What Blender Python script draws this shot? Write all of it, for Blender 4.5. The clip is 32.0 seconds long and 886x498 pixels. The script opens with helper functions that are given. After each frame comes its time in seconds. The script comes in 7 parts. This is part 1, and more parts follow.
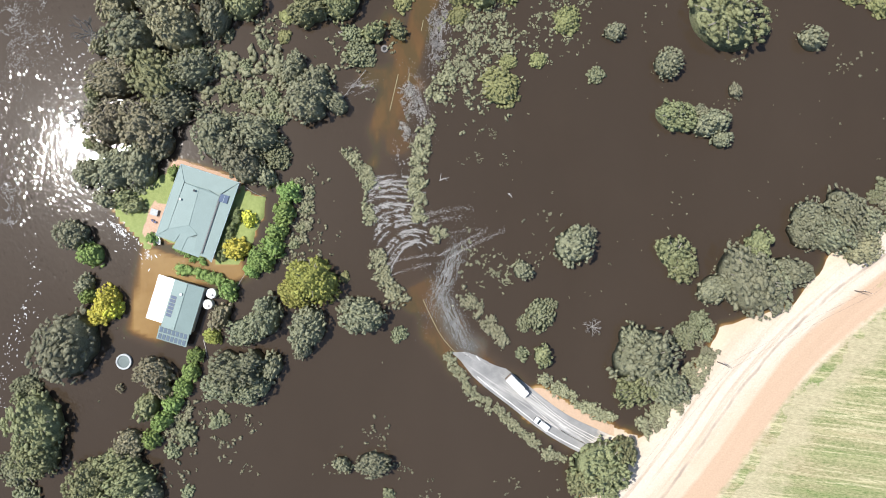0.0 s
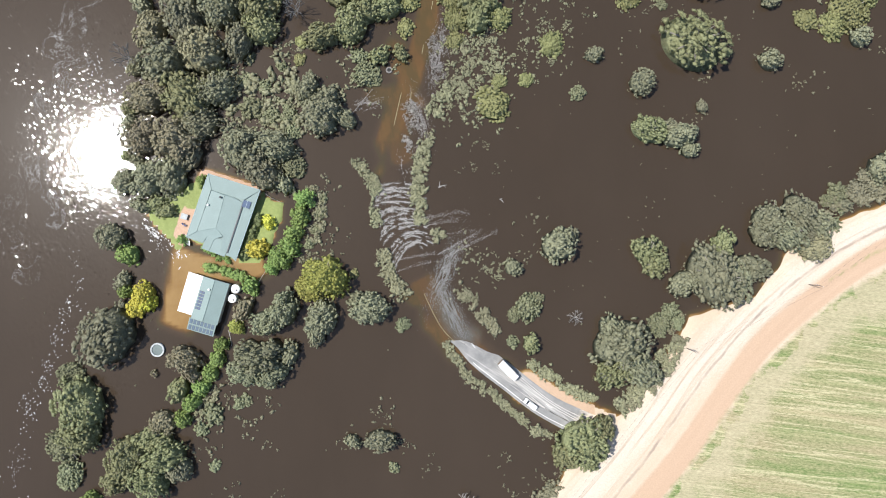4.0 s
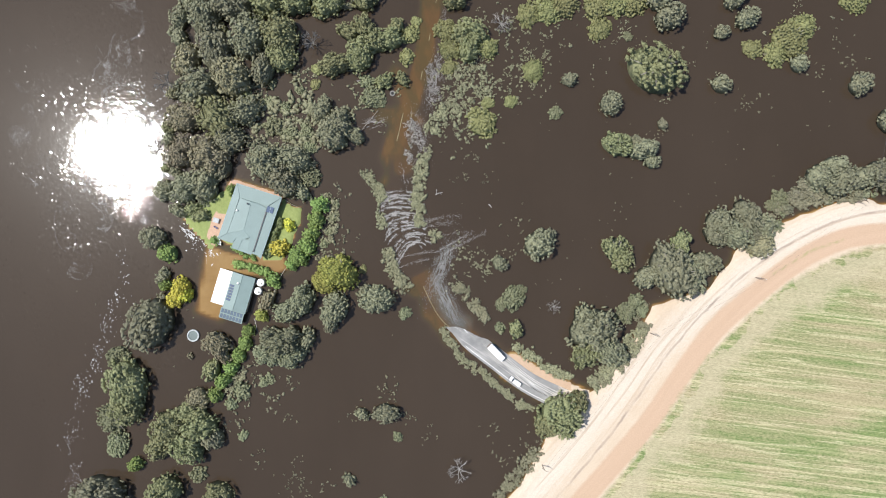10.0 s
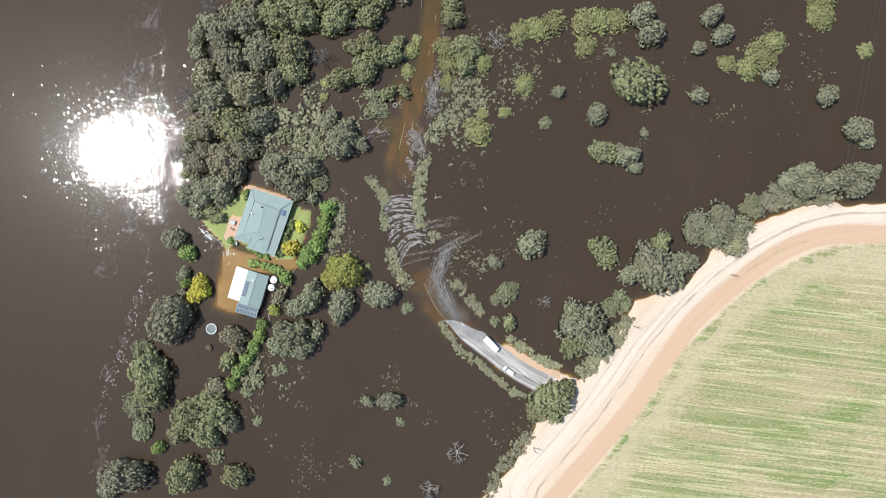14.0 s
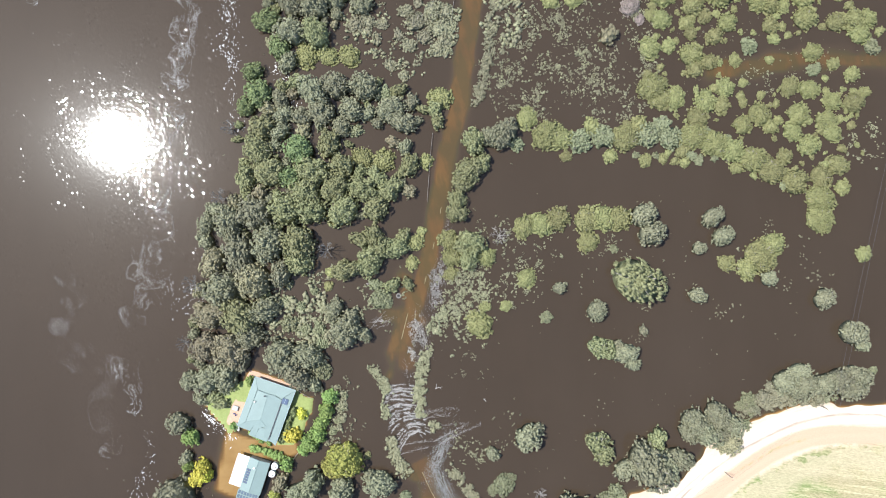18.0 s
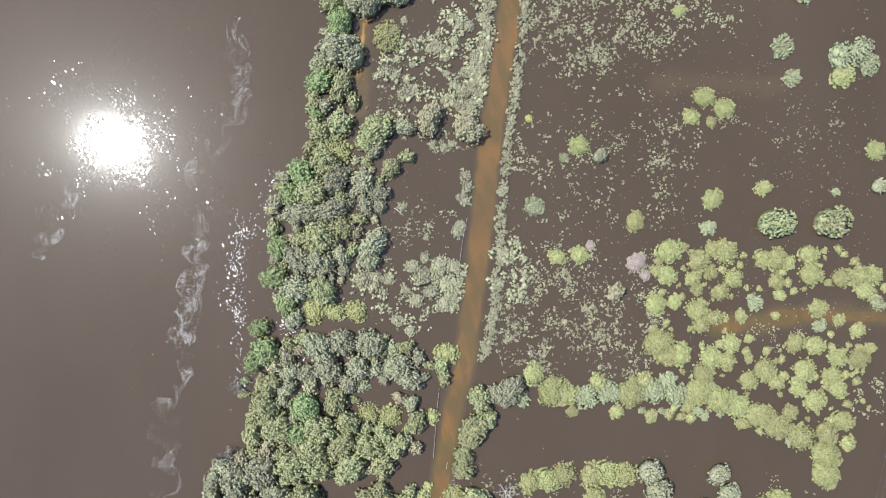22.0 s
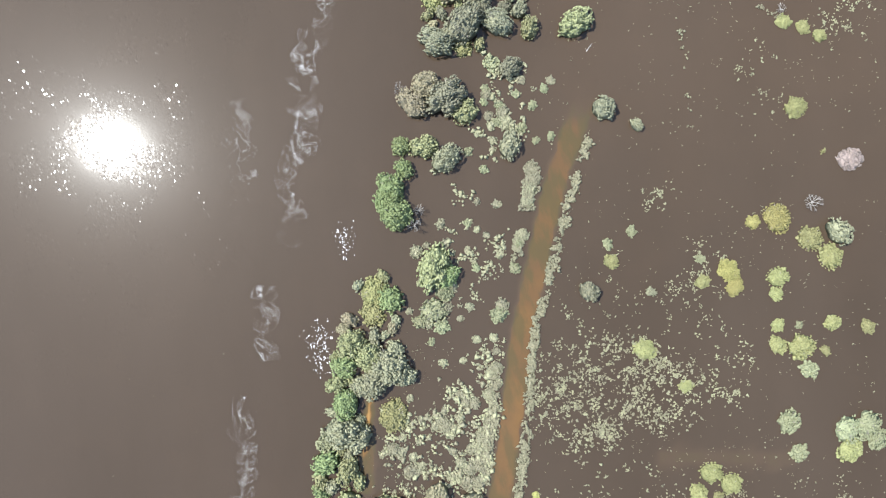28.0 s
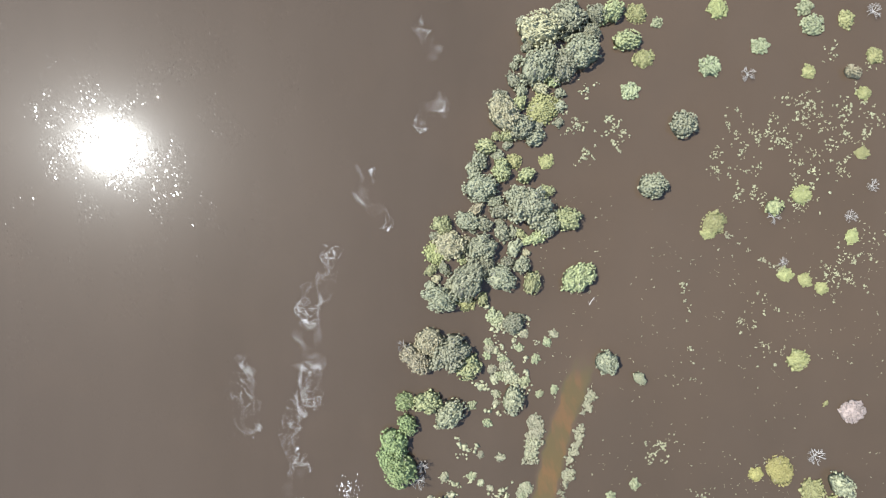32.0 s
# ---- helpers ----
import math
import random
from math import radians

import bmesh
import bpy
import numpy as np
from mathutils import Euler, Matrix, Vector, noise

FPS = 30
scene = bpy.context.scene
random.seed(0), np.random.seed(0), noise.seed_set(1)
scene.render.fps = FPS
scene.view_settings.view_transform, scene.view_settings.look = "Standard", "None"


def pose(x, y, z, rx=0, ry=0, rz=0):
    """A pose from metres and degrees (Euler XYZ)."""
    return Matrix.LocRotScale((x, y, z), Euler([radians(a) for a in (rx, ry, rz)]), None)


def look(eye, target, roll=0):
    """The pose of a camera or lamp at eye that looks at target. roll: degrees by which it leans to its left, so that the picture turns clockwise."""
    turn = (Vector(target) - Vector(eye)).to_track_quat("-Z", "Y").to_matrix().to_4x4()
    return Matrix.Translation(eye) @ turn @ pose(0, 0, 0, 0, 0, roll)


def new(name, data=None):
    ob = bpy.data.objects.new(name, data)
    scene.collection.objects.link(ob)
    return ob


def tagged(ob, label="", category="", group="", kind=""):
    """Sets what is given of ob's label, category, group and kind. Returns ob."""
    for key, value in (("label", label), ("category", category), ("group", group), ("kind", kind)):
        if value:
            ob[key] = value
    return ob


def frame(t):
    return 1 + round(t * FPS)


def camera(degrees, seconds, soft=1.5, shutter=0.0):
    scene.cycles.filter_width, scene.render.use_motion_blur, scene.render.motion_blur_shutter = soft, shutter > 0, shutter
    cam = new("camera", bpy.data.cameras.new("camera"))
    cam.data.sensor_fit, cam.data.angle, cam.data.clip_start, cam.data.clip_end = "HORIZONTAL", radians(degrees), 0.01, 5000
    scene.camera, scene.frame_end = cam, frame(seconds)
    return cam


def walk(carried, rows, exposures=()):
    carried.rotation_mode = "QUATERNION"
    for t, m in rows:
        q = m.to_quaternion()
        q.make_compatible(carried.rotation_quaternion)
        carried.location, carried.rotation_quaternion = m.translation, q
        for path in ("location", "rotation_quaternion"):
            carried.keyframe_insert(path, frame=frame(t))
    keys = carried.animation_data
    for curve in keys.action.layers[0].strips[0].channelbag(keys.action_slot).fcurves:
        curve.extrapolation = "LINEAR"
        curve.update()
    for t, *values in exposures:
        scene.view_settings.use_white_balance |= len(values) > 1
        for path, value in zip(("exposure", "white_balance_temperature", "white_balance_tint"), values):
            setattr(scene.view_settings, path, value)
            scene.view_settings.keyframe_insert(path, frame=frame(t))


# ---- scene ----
cam = camera(70, 32.0, soft=1.0)
# seconds, x, y, height, turn about the vertical
PATH = [
    (0.0, -1.86, 0.84, 160.78, 0.34),
    (0.5, -1.81, 0.89, 163.36, 0.29),
    (1.0, -1.78, 0.91, 165.88, 0.25),
    (1.5, -1.77, 0.90, 168.36, 0.22),
    (2.0, -1.76, 0.89, 170.80, 0.20),
    (2.5, -1.74, 0.86, 173.20, 0.18),
    (3.0, -1.71, 0.82, 175.57, 0.17),
    (3.5, -1.64, 0.77, 177.91, 0.16),
    (5.5, -1.06, 0.47, 187.33, 0.13),
    (6.0, -0.95, 0.43, 189.74, 0.11),
    (6.5, -0.85, 0.40, 192.15, 0.10),
    (7.0, -0.76, 0.39, 194.58, 0.09),
    (7.5, -0.69, 0.39, 197.01, 0.08),
    (8.0, -0.63, 0.38, 199.42, 0.06),
    (8.5, -0.56, 0.36, 201.79, 0.05),
    (9.0, -0.50, 0.34, 204.11, 0.04),
    (9.5, -0.43, 0.33, 206.40, 0.03),
    (10.0, -0.37, 0.31, 208.66, 0.01),
    (10.5, -0.32, 0.29, 210.89, 0.00),
    (11.0, -0.27, 0.27, 213.09, -0.01),
    (11.5, -0.23, 0.21, 215.32, -0.02),
    (12.0, -0.19, 0.13, 217.64, -0.04),
    (12.5, -0.16, 0.01, 220.18, -0.05),
    (13.0, -0.13, -0.12, 223.11, -0.07),
    (13.5, -0.10, -0.26, 225.00, -0.09),
    (14.0, 0.05, 0.18, 226.20, -0.07),
    (14.5, 0.34, 2.28, 227.00, 0.00),
    (15.0, 0.65, 6.84, 227.45, 0.14),
    (15.5, 0.82, 14.67, 227.68, 0.36),
    (16.0, 0.89, 24.41, 228.16, 0.61),
    (16.5, 0.79, 35.08, 228.54, 0.87),
    (17.0, 0.07, 46.17, 228.87, 1.08),
    (17.5, -0.82, 57.52, 229.14, 1.25),
    (18.0, -1.34, 68.94, 229.34, 1.38),
    (18.5, -2.28, 80.49, 229.47, 1.49),
    (19.0, -3.53, 92.13, 229.54, 1.55),
    (19.5, -4.46, 103.80, 229.58, 1.60),
    (20.0, -4.85, 115.32, 229.62, 1.63),
    (20.5, -4.95, 126.85, 229.69, 1.64),
    (21.0, -5.19, 138.41, 229.78, 1.60),
    (21.5, -5.58, 149.90, 229.83, 1.54),
    (22.0, -5.99, 161.35, 229.79, 1.48),
    (22.5, -6.69, 172.86, 229.67, 1.41),
    (23.0, -7.64, 184.32, 229.52, 1.33),
    (23.5, -8.67, 195.83, 229.35, 1.25),
    (24.0, -9.42, 207.31, 229.20, 1.19),
    (24.5, -9.92, 218.73, 229.10, 1.13),
    (25.0, -10.31, 230.05, 229.07, 1.07),
    (25.5, -10.64, 241.20, 229.08, 1.04),
    (27.5, -11.00, 286.70, 229.21, 0.91),
    (28.0, -11.13, 298.16, 229.22, 0.91),
    (28.5, -11.31, 309.73, 229.26, 0.90),
    (29.0, -11.60, 321.29, 229.34, 0.88),
    (29.5, -11.97, 332.76, 229.42, 0.85),
    (30.0, -12.23, 344.19, 229.45, 0.81),
    (30.5, -12.50, 355.77, 229.44, 0.75),
    (31.0, -12.74, 367.33, 229.45, 0.67),
    (31.5, -13.16, 378.82, 229.57, 0.63),
    (32.0, -13.71, 390.14, 229.97, 0.71),
]

EXPOSURES = [(0.0, 0.62, 6350, 9), (6.0, 0.52, 6350, 9), (13.0, 0.42, 6300, 9), (16.0, 0.59, 6250, 9), (19.0, 1.04, 6150, 8), (23.0, 1.27, 6150, 8), (28.0, 1.42, 6150, 7), (32.0, 1.51, 6150, 6)]
walk(cam, [(t, pose(x, y, z, 0, 0, r)) for t, x, y, z, r in PATH], EXPOSURES)

# ---- light: high sun in the west-north-west, clear sky ----
SUN_AZ, SUN_EL = radians(163.5), radians(61.3)
world = bpy.data.worlds.new("sky")
scene.world = world
world.use_nodes = True
wt = world.node_tree
sky = wt.nodes.new("ShaderNodeTexSky")
sky.sky_type = "NISHITA"
sky.sun_disc = False
sky.sun_elevation = SUN_EL
sky.sun_rotation = radians(90) - SUN_AZ
sky.air_density, sky.dust_density, sky.ozone_density = 1.0, 1.2, 1.5
wt.nodes["Background"].inputs["Strength"].default_value = 0.11
wt.links.new(sky.outputs[0], wt.nodes["Background"].inputs["Color"])
sun_data = bpy.data.lights.new("sun", "SUN")
sun_data.energy, sun_data.angle, sun_data.color = 4.2, radians(0.53), (1.0, 0.96, 0.90)
sun = new("sun", sun_data)
sun_dir = Vector((math.cos(SUN_EL) * math.cos(SUN_AZ), math.cos(SUN_EL) * math.sin(SUN_AZ), math.sin(SUN_EL)))
sun.matrix_world = look(sun_dir * 300, (0, 0, 0))

# ---- materials ----
rng = np.random.default_rng(7)


class Mat:
    """A node material with short helpers."""

    def __init__(self, name, rough=0.7, metal=0.0, ior=1.45):
        self.m = bpy.data.materials.new(name)
        self.m.use_nodes = True
        self.t = self.m.node_tree
        self.p = self.t.nodes["Principled BSDF"]
        self.p.inputs["Roughness"].default_value = rough
        self.p.inputs["Metallic"].default_value = metal
        self.p.inputs["IOR"].default_value = ior
        self.g = self.n("ShaderNodeNewGeometry")
        self.pos = self.g.outputs["Position"]

    def n(self, kind, **kw):
        node = self.t.nodes.new(kind)
        for k, v in kw.items():
            node.inputs[k].default_value = v
        return node

    def link(self, a, b):
        self.t.links.new(a, b)

    def put(self, name, out):
        self.link(out, self.p.inputs[name])

    def mapped(self, scale, turn=0.0, src=None):
        node = self.n("ShaderNodeMapping")
        node.vector_type = "TEXTURE"
        node.inputs["Scale"].default_value = tuple(1 / k for k in scale)
        node.inputs["Rotation"].default_value = (0, 0, turn)
        self.link(src or self.pos, node.inputs["Vector"])
        return node.outputs[0]

    def noise(self, scale, detail=4.0, rough=0.55, vec=None, distort=0.0):
        node = self.n("ShaderNodeTexNoise", Scale=scale, Detail=detail, Roughness=rough, Distortion=distort)
        self.link(vec or self.pos, node.inputs["Vector"])
        return node.outputs["Fac"]

    def ramp(self, fac, stops):
        node = self.t.nodes.new("ShaderNodeValToRGB")
        els = node.color_ramp.elements
        while len(els) < len(stops):
            els.new(0.5)
        for el, (at, col) in zip(els, stops):
            el.position = at
            el.color = (*col, 1) if not isinstance(col, float) else (col, col, col, 1)
        self.link(fac, node.inputs[0])
        return node.outputs[0]

    def mix(self, fac, a, b, mode="MIX"):
        node = self.t.nodes.new("ShaderNodeMix")
        node.data_type, node.blend_type = "RGBA", mode
        for sock, val in ((node.inputs[0], fac), (node.inputs[6], a), (node.inputs[7], b)):
            if isinstance(val, (int, float)):
                sock.default_value = val
            elif isinstance(val, tuple):
                sock.default_value = (*val, 1)
            else:
                self.link(val, sock)
        return node.outputs[2]

    def math(self, op, a, b=0.0):
        node = self.t.nodes.new("ShaderNodeMath")
        node.operation = op
        for sock, val in zip(node.inputs, (a, b)):
            if isinstance(val, (int, float)):
                sock.default_value = val
            else:
                self.link(val, sock)
        return node.outputs[0]

    def attr(self, name):
        node = self.t.nodes.new("ShaderNodeAttribute")
        node.attribute_name = name
        return node.outputs["Fac"]

    def bump(self, height, strength=0.5, distance=0.1):
        node = self.n("ShaderNodeBump", Strength=strength, Distance=distance)
        self.link(height, node.inputs["Height"])
        self.put("Normal", node.outputs[0])
        return node.outputs[0]


def plain(name, col, rough=0.6, metal=0.0, grain=3.0, vary=0.25, bump=0.15):
    m = Mat(name, rough, metal)
    fine = m.noise(grain * 6, 3)
    broad = m.noise(grain * 0.35, 4)
    dark = tuple(c * (1 - vary) for c in col)
    light = tuple(min(1, c * (1 + vary)) for c in col)
    c = m.mix(m.ramp(broad, [(0.3, 0.0), (0.7, 1.0)]), dark, light)
    m.put("Base Color", m.mix(0.25, c, m.ramp(fine, [(0.3, tuple(x * 0.6 for x in col)), (0.7, light)])))
    m.bump(fine, bump, 0.03)
    return m.m


def foliage(name, dark, light, tip=None):
    """Leaves: colour varies leaf by leaf, clump by clump and tree by tree; shade between sprays is painted in."""
    m = Mat(name, 0.62)
    isl = m.g.outputs["Random Per Island"]
    info = m.t.nodes.new("ShaderNodeObjectInfo")
    clump = m.noise(0.55, 3)
    grain = m.noise(4.5, 4, 0.7)
    c = m.mix(m.math("ADD", m.math("MULTIPLY", isl, 0.34), m.math("MULTIPLY", m.ramp(grain, [(0.32, 0.0), (0.68, 1.0)]), 0.42)), dark, light)
    c = m.mix(m.ramp(clump, [(0.42, 0.0), (0.62, 0.45)]), c, tip or light)
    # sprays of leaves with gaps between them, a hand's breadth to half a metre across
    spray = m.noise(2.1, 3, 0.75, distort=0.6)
    # gaps painted dark, putting the shade between sprays into the leaf colour
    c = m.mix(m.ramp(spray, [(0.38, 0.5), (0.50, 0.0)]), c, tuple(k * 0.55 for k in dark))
    m.bump(m.math("ADD", m.math("MULTIPLY", grain, 0.16), m.math("MULTIPLY", spray, 0.36)), 0.9, 1.0)
    tone = m.n("ShaderNodeHueSaturation")
    m.link(m.math("ADD", m.math("MULTIPLY", info.outputs["Random"], 0.36), 0.98), tone.inputs["Value"])
    m.link(m.math("ADD", m.math("MULTIPLY", info.outputs["Random"], 0.03), 0.485), tone.inputs["Hue"])
    m.link(c, tone.inputs["Color"])
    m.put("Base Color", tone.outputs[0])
    m.p.inputs["Specular IOR Level"].default_value = 0.35
    thin = m.t.nodes.new("ShaderNodeBsdfTranslucent")
    m.link(tone.outputs[0], thin.inputs["Color"])
    both = m.n("ShaderNodeMixShader", Fac=0.12)
    m.link(m.p.outputs[0], both.inputs[1])
    m.link(thin.outputs[0], both.inputs[2])
    m.link(both.outputs[0], m.t.nodes["Material Output"].inputs["Surface"])
    return m.m


def water_material():
    m = Mat("flood_water", 0.05, ior=1.33)
    depth = m.attr("depth")
    patch = m.noise(0.045, 5, 0.6)
    d = m.math("ADD", depth, m.math("MULTIPLY", m.math("SUBTRACT", patch, 0.5), 0.3))
    tone = m.ramp(d, [(0.0, (0.37, 0.25, 0.11)), (0.13, (0.225, 0.132, 0.045)), (0.26, (0.122, 0.066, 0.022)), (0.37, (0.088, 0.049, 0.020)),
                      (0.55, (0.056, 0.038, 0.024)), (1.0, (0.0400, 0.0285, 0.0188))])
    algae = m.ramp(m.noise(0.11, 4, 0.6, m.mapped((1.4, 0.5, 1), 0.25)), [(0.43, 0.0), (0.56, 0.85)])
    near = m.ramp(depth, [(0.24, 0.0), (0.34, 0.7), (0.6, 0.7), (0.75, 0.0)])
    tone = m.mix(m.math("MULTIPLY", algae, near), tone, (0.048, 0.043, 0.018))
    seal = m.math("MULTIPLY", m.attr("seal"), m.ramp(m.noise(0.3, 5, 0.7), [(0.3, 0.45), (0.6, 1.0)]))
    tone = m.mix(seal, tone, (0.105, 0.108, 0.100))
    silt = m.noise(0.012, 4, 0.6, m.mapped((1.6, 0.5, 1)))
    m.put("Base Color", m.mix(m.ramp(silt, [(0.35, 0.0), (0.7, 0.35)]), tone, (0.057, 0.042, 0.030)))
    # low swell everywhere, ripples in drifting patches, chop where the river runs hard
    chop = m.attr("chop")
    swell = m.noise(1.6, 2, 0.5)
    ripple = m.noise(4.5, 1, 0.5, m.mapped((1.0, 0.9, 1), 0.6))
    wave = m.noise(0.95, 1, 0.5, m.mapped((1.0, 0.75, 1), 0.6), 0.4)
    gust = m.ramp(m.noise(0.085, 3, 0.6, m.mapped((1.1, 0.8, 1), 0.4), 0.6), [(0.44, 0.0), (0.6, 1.0)])
    rough = m.ramp(m.noise(0.09, 4, 0.6, m.mapped((0.8, 0.5, 1), 0.2), 0.5), [(0.36, 0.05), (0.64, 0.42)])
    h = m.math("ADD", m.math("MULTIPLY", swell, 0.018), m.math("MULTIPLY", ripple, m.math("MULTIPLY", chop, 0.045)))
    h = m.math("ADD", h, m.math("MULTIPLY", wave, m.math("MULTIPLY", chop, rough)))
    waves = m.bump(h, 0.35, 0.22)
    # small wavelets, each with a slope of its own, mostly slight and now and then steep
    cells = m.n("ShaderNodeTexVoronoi", Scale=1.9)
    m.link(m.mapped((1.3, 0.8, 1), 0.5), cells.inputs["Vector"])
    lean = m.n("ShaderNodeVectorMath")
    lean.operation = "SUBTRACT"
    lean.inputs[1].default_value = (0.5, 0.5, 0.5)
    m.link(cells.outputs["Color"], lean.inputs[0])
    size = m.n("ShaderNodeVectorMath")
    size.operation = "LENGTH"
    m.link(lean.outputs[0], size.inputs[0])
    steep = m.math("MULTIPLY", m.math("POWER", size.outputs["Value"], 3.0), m.math("ADD", m.math("MULTIPLY", gust, 0.24), m.math("MULTIPLY", chop, m.math("ADD", m.math("MULTIPLY", gust, 0.12), 0.03))))
    tilt = m.n("ShaderNodeVectorMath")
    tilt.operation = "SCALE"
    m.link(lean.outputs[0], tilt.inputs[0])
    m.link(steep, tilt.inputs["Scale"])
    face = m.n("ShaderNodeVectorMath")
    face.operation = "ADD"
    m.link(waves, face.inputs[0])
    m.link(tilt.outputs[0], face.inputs[1])
    m.put("Normal", face.outputs[0])
    # fine wind ripples below the size of a wave spread a faint second sheen
    m.p.inputs["Coat Weight"].default_value = 0.06
    m.p.inputs["Coat Roughness"].default_value = 0.24
    m.p.inputs["Coat IOR"].default_value = 1.33
    return m.m


def ground_material():
    m = Mat("paddock_and_gravel", 0.9)
    fine = m.noise(2.2, 5, 0.65)
    broad = m.noise(0.12, 5, 0.6)
    # field: mown rows of straw over green regrowth
    rows = m.noise(1.0, 4, 0.6, m.mapped((0.012, 0.42, 1), radians(-7)), 0.15)
    tuft = m.noise(2.0, 6, 0.8, m.mapped((0.4, 1.2, 1), radians(-7)))
    patch = m.noise(1.0, 5, 0.62, m.mapped((0.022, 0.055, 1), radians(-7)), 0.6)
    straw = m.mix(m.ramp(tuft, [(0.3, 0.0), (0.7, 1.0)]), (0.18, 0.155, 0.075), (0.455, 0.392, 0.232))
    green = m.mix(m.ramp(tuft, [(0.3, 0.0), (0.7, 1.0)]), (0.072, 0.120, 0.032), (0.255, 0.300, 0.112))
    g = m.math("ADD", m.math("MULTIPLY", rows, 0.36), m.math("ADD", m.math("MULTIPLY", patch, 0.8), m.math("MULTIPLY", tuft, 0.3)))
    field = m.mix(m.ramp(g, [(0.635, 0.0), (0.80, 1.0)]), green, straw)
    thread = m.noise(1.0, 3, 0.5, m.mapped((0.012, 0.34, 1), radians(-7)), 0.3)
    thread = m.math("MULTIPLY", m.ramp(thread, [(0.465, 0.0), (0.5, 0.85), (0.535, 0.0)]), m.ramp(tuft, [(0.35, 0.1), (0.6, 1.0)]))
    field = m.mix(thread, field, (0.56, 0.50, 0.31))
    fine_row = m.noise(1.0, 2, 0.5, m.mapped((0.008, 0.8, 1), radians(-7)), 0.1)
    fine_row = m.math("MULTIPLY", m.ramp(fine_row, [(0.5, 0.0), (0.62, 0.45)]), m.ramp(tuft, [(0.3, 0.3), (0.6, 1.0)]))
    field = m.mix(fine_row, field, (0.485, 0.43, 0.245))
    rim = m.math("ADD", m.attr("field_in"), m.math("MULTIPLY", m.math("SUBTRACT", m.noise(0.09, 5, 0.65), 0.5), 22.0))
    rim = m.ramp(m.math("MULTIPLY", rim, 0.05), [(0.05, 0.0), (0.09, 0.8), (0.35, 0.8), (0.65, 0.0)])
    field = m.mix(rim, field, m.mix(m.ramp(tuft, [(0.3, 0.0), (0.7, 1.0)]), (0.29, 0.25, 0.15), (0.52, 0.45, 0.295)))
    # soils, streaked along the tracks by wheels
    def streaks(name, across):
        vec = m.t.nodes.new("ShaderNodeCombineXYZ")
        m.link(m.math("MULTIPLY", m.attr(name), across), vec.inputs[0])
        sep = m.t.nodes.new("ShaderNodeSeparateXYZ")
        m.link(m.pos, sep.inputs[0])
        m.link(m.math("MULTIPLY", sep.outputs[1], 0.025), vec.inputs[1])
        return m.noise(1.0, 4, 0.6, vec.outputs[0], 0.1)

    rut = streaks("gravel_way", 0.6)
    rut_b = streaks("clay_way", 0.45)
    sand = m.mix(broad, (0.475, 0.365, 0.258), (0.59, 0.485, 0.368))
    sand = m.mix(m.ramp(rut, [(0.5, 0.0), (0.72, 0.6)]), sand, (0.565, 0.46, 0.34))
    clay = m.mix(m.math("ADD", m.math("MULTIPLY", rut_b, 0.7), m.math("MULTIPLY", fine, 0.3)), (0.42, 0.288, 0.190), (0.535, 0.382, 0.265))
    gravel = m.mix(m.ramp(rut, [(0.32, 0.0), (0.5, 1.0)]), (0.44, 0.345, 0.26), (0.59, 0.51, 0.415))
    gravel = m.mix(0.2, gravel, fine, "OVERLAY")
    lawn = m.mix(m.noise(1.2, 4), (0.17, 0.21, 0.06), (0.31, 0.35, 0.13))
    paving = m.mix(fine, (0.42, 0.265, 0.18), (0.56, 0.39, 0.28))

    def soft(name, amount=0.5, wide=0.1):
        k = m.math("MULTIPLY", m.math("SUBTRACT", m.noise(0.5, 4, 0.7), 0.5), amount)
        return m.ramp(m.math("ADD", m.attr(name), k), [(0.5 - wide, 0.0), (0.5 + wide, 1.0)])

    c = m.mix(soft("gravel", 0.9, 0.35), sand, gravel)
    c = m.mix(soft("clay", 0.35, 0.15), c, clay)
    wheel = m.math("ADD", m.attr("clay_way"), m.math("MULTIPLY", m.math("SUBTRACT", m.noise(0.15, 3, 0.6), 0.5), 1.4))
    wheel = m.math("MULTIPLY", m.ramp(m.math("MULTIPLY", wheel, 0.05), [(0.535, 0.0), (0.55, 0.75), (0.565, 0.75), (0.585, 0.0)]), m.ramp(broad, [(0.35, 0.2), (0.6, 1.0)]))
    c = m.mix(wheel, c, (0.27, 0.205, 0.165))
    c = m.mix(soft("field", 0.7, 0.18), c, field)
    c = m.mix(soft("lawn", 0.3), c, lawn)
    c = m.mix(soft("paving", 0.1), c, paving)
    m.put("Base Color", m.mix(0.18, c, m.ramp(fine, [(0.3, 0.35), (0.7, 1.0)]), "MULTIPLY"))
    m.bump(m.math("ADD", tuft, fine), 0.5, 0.12)
    return m.m


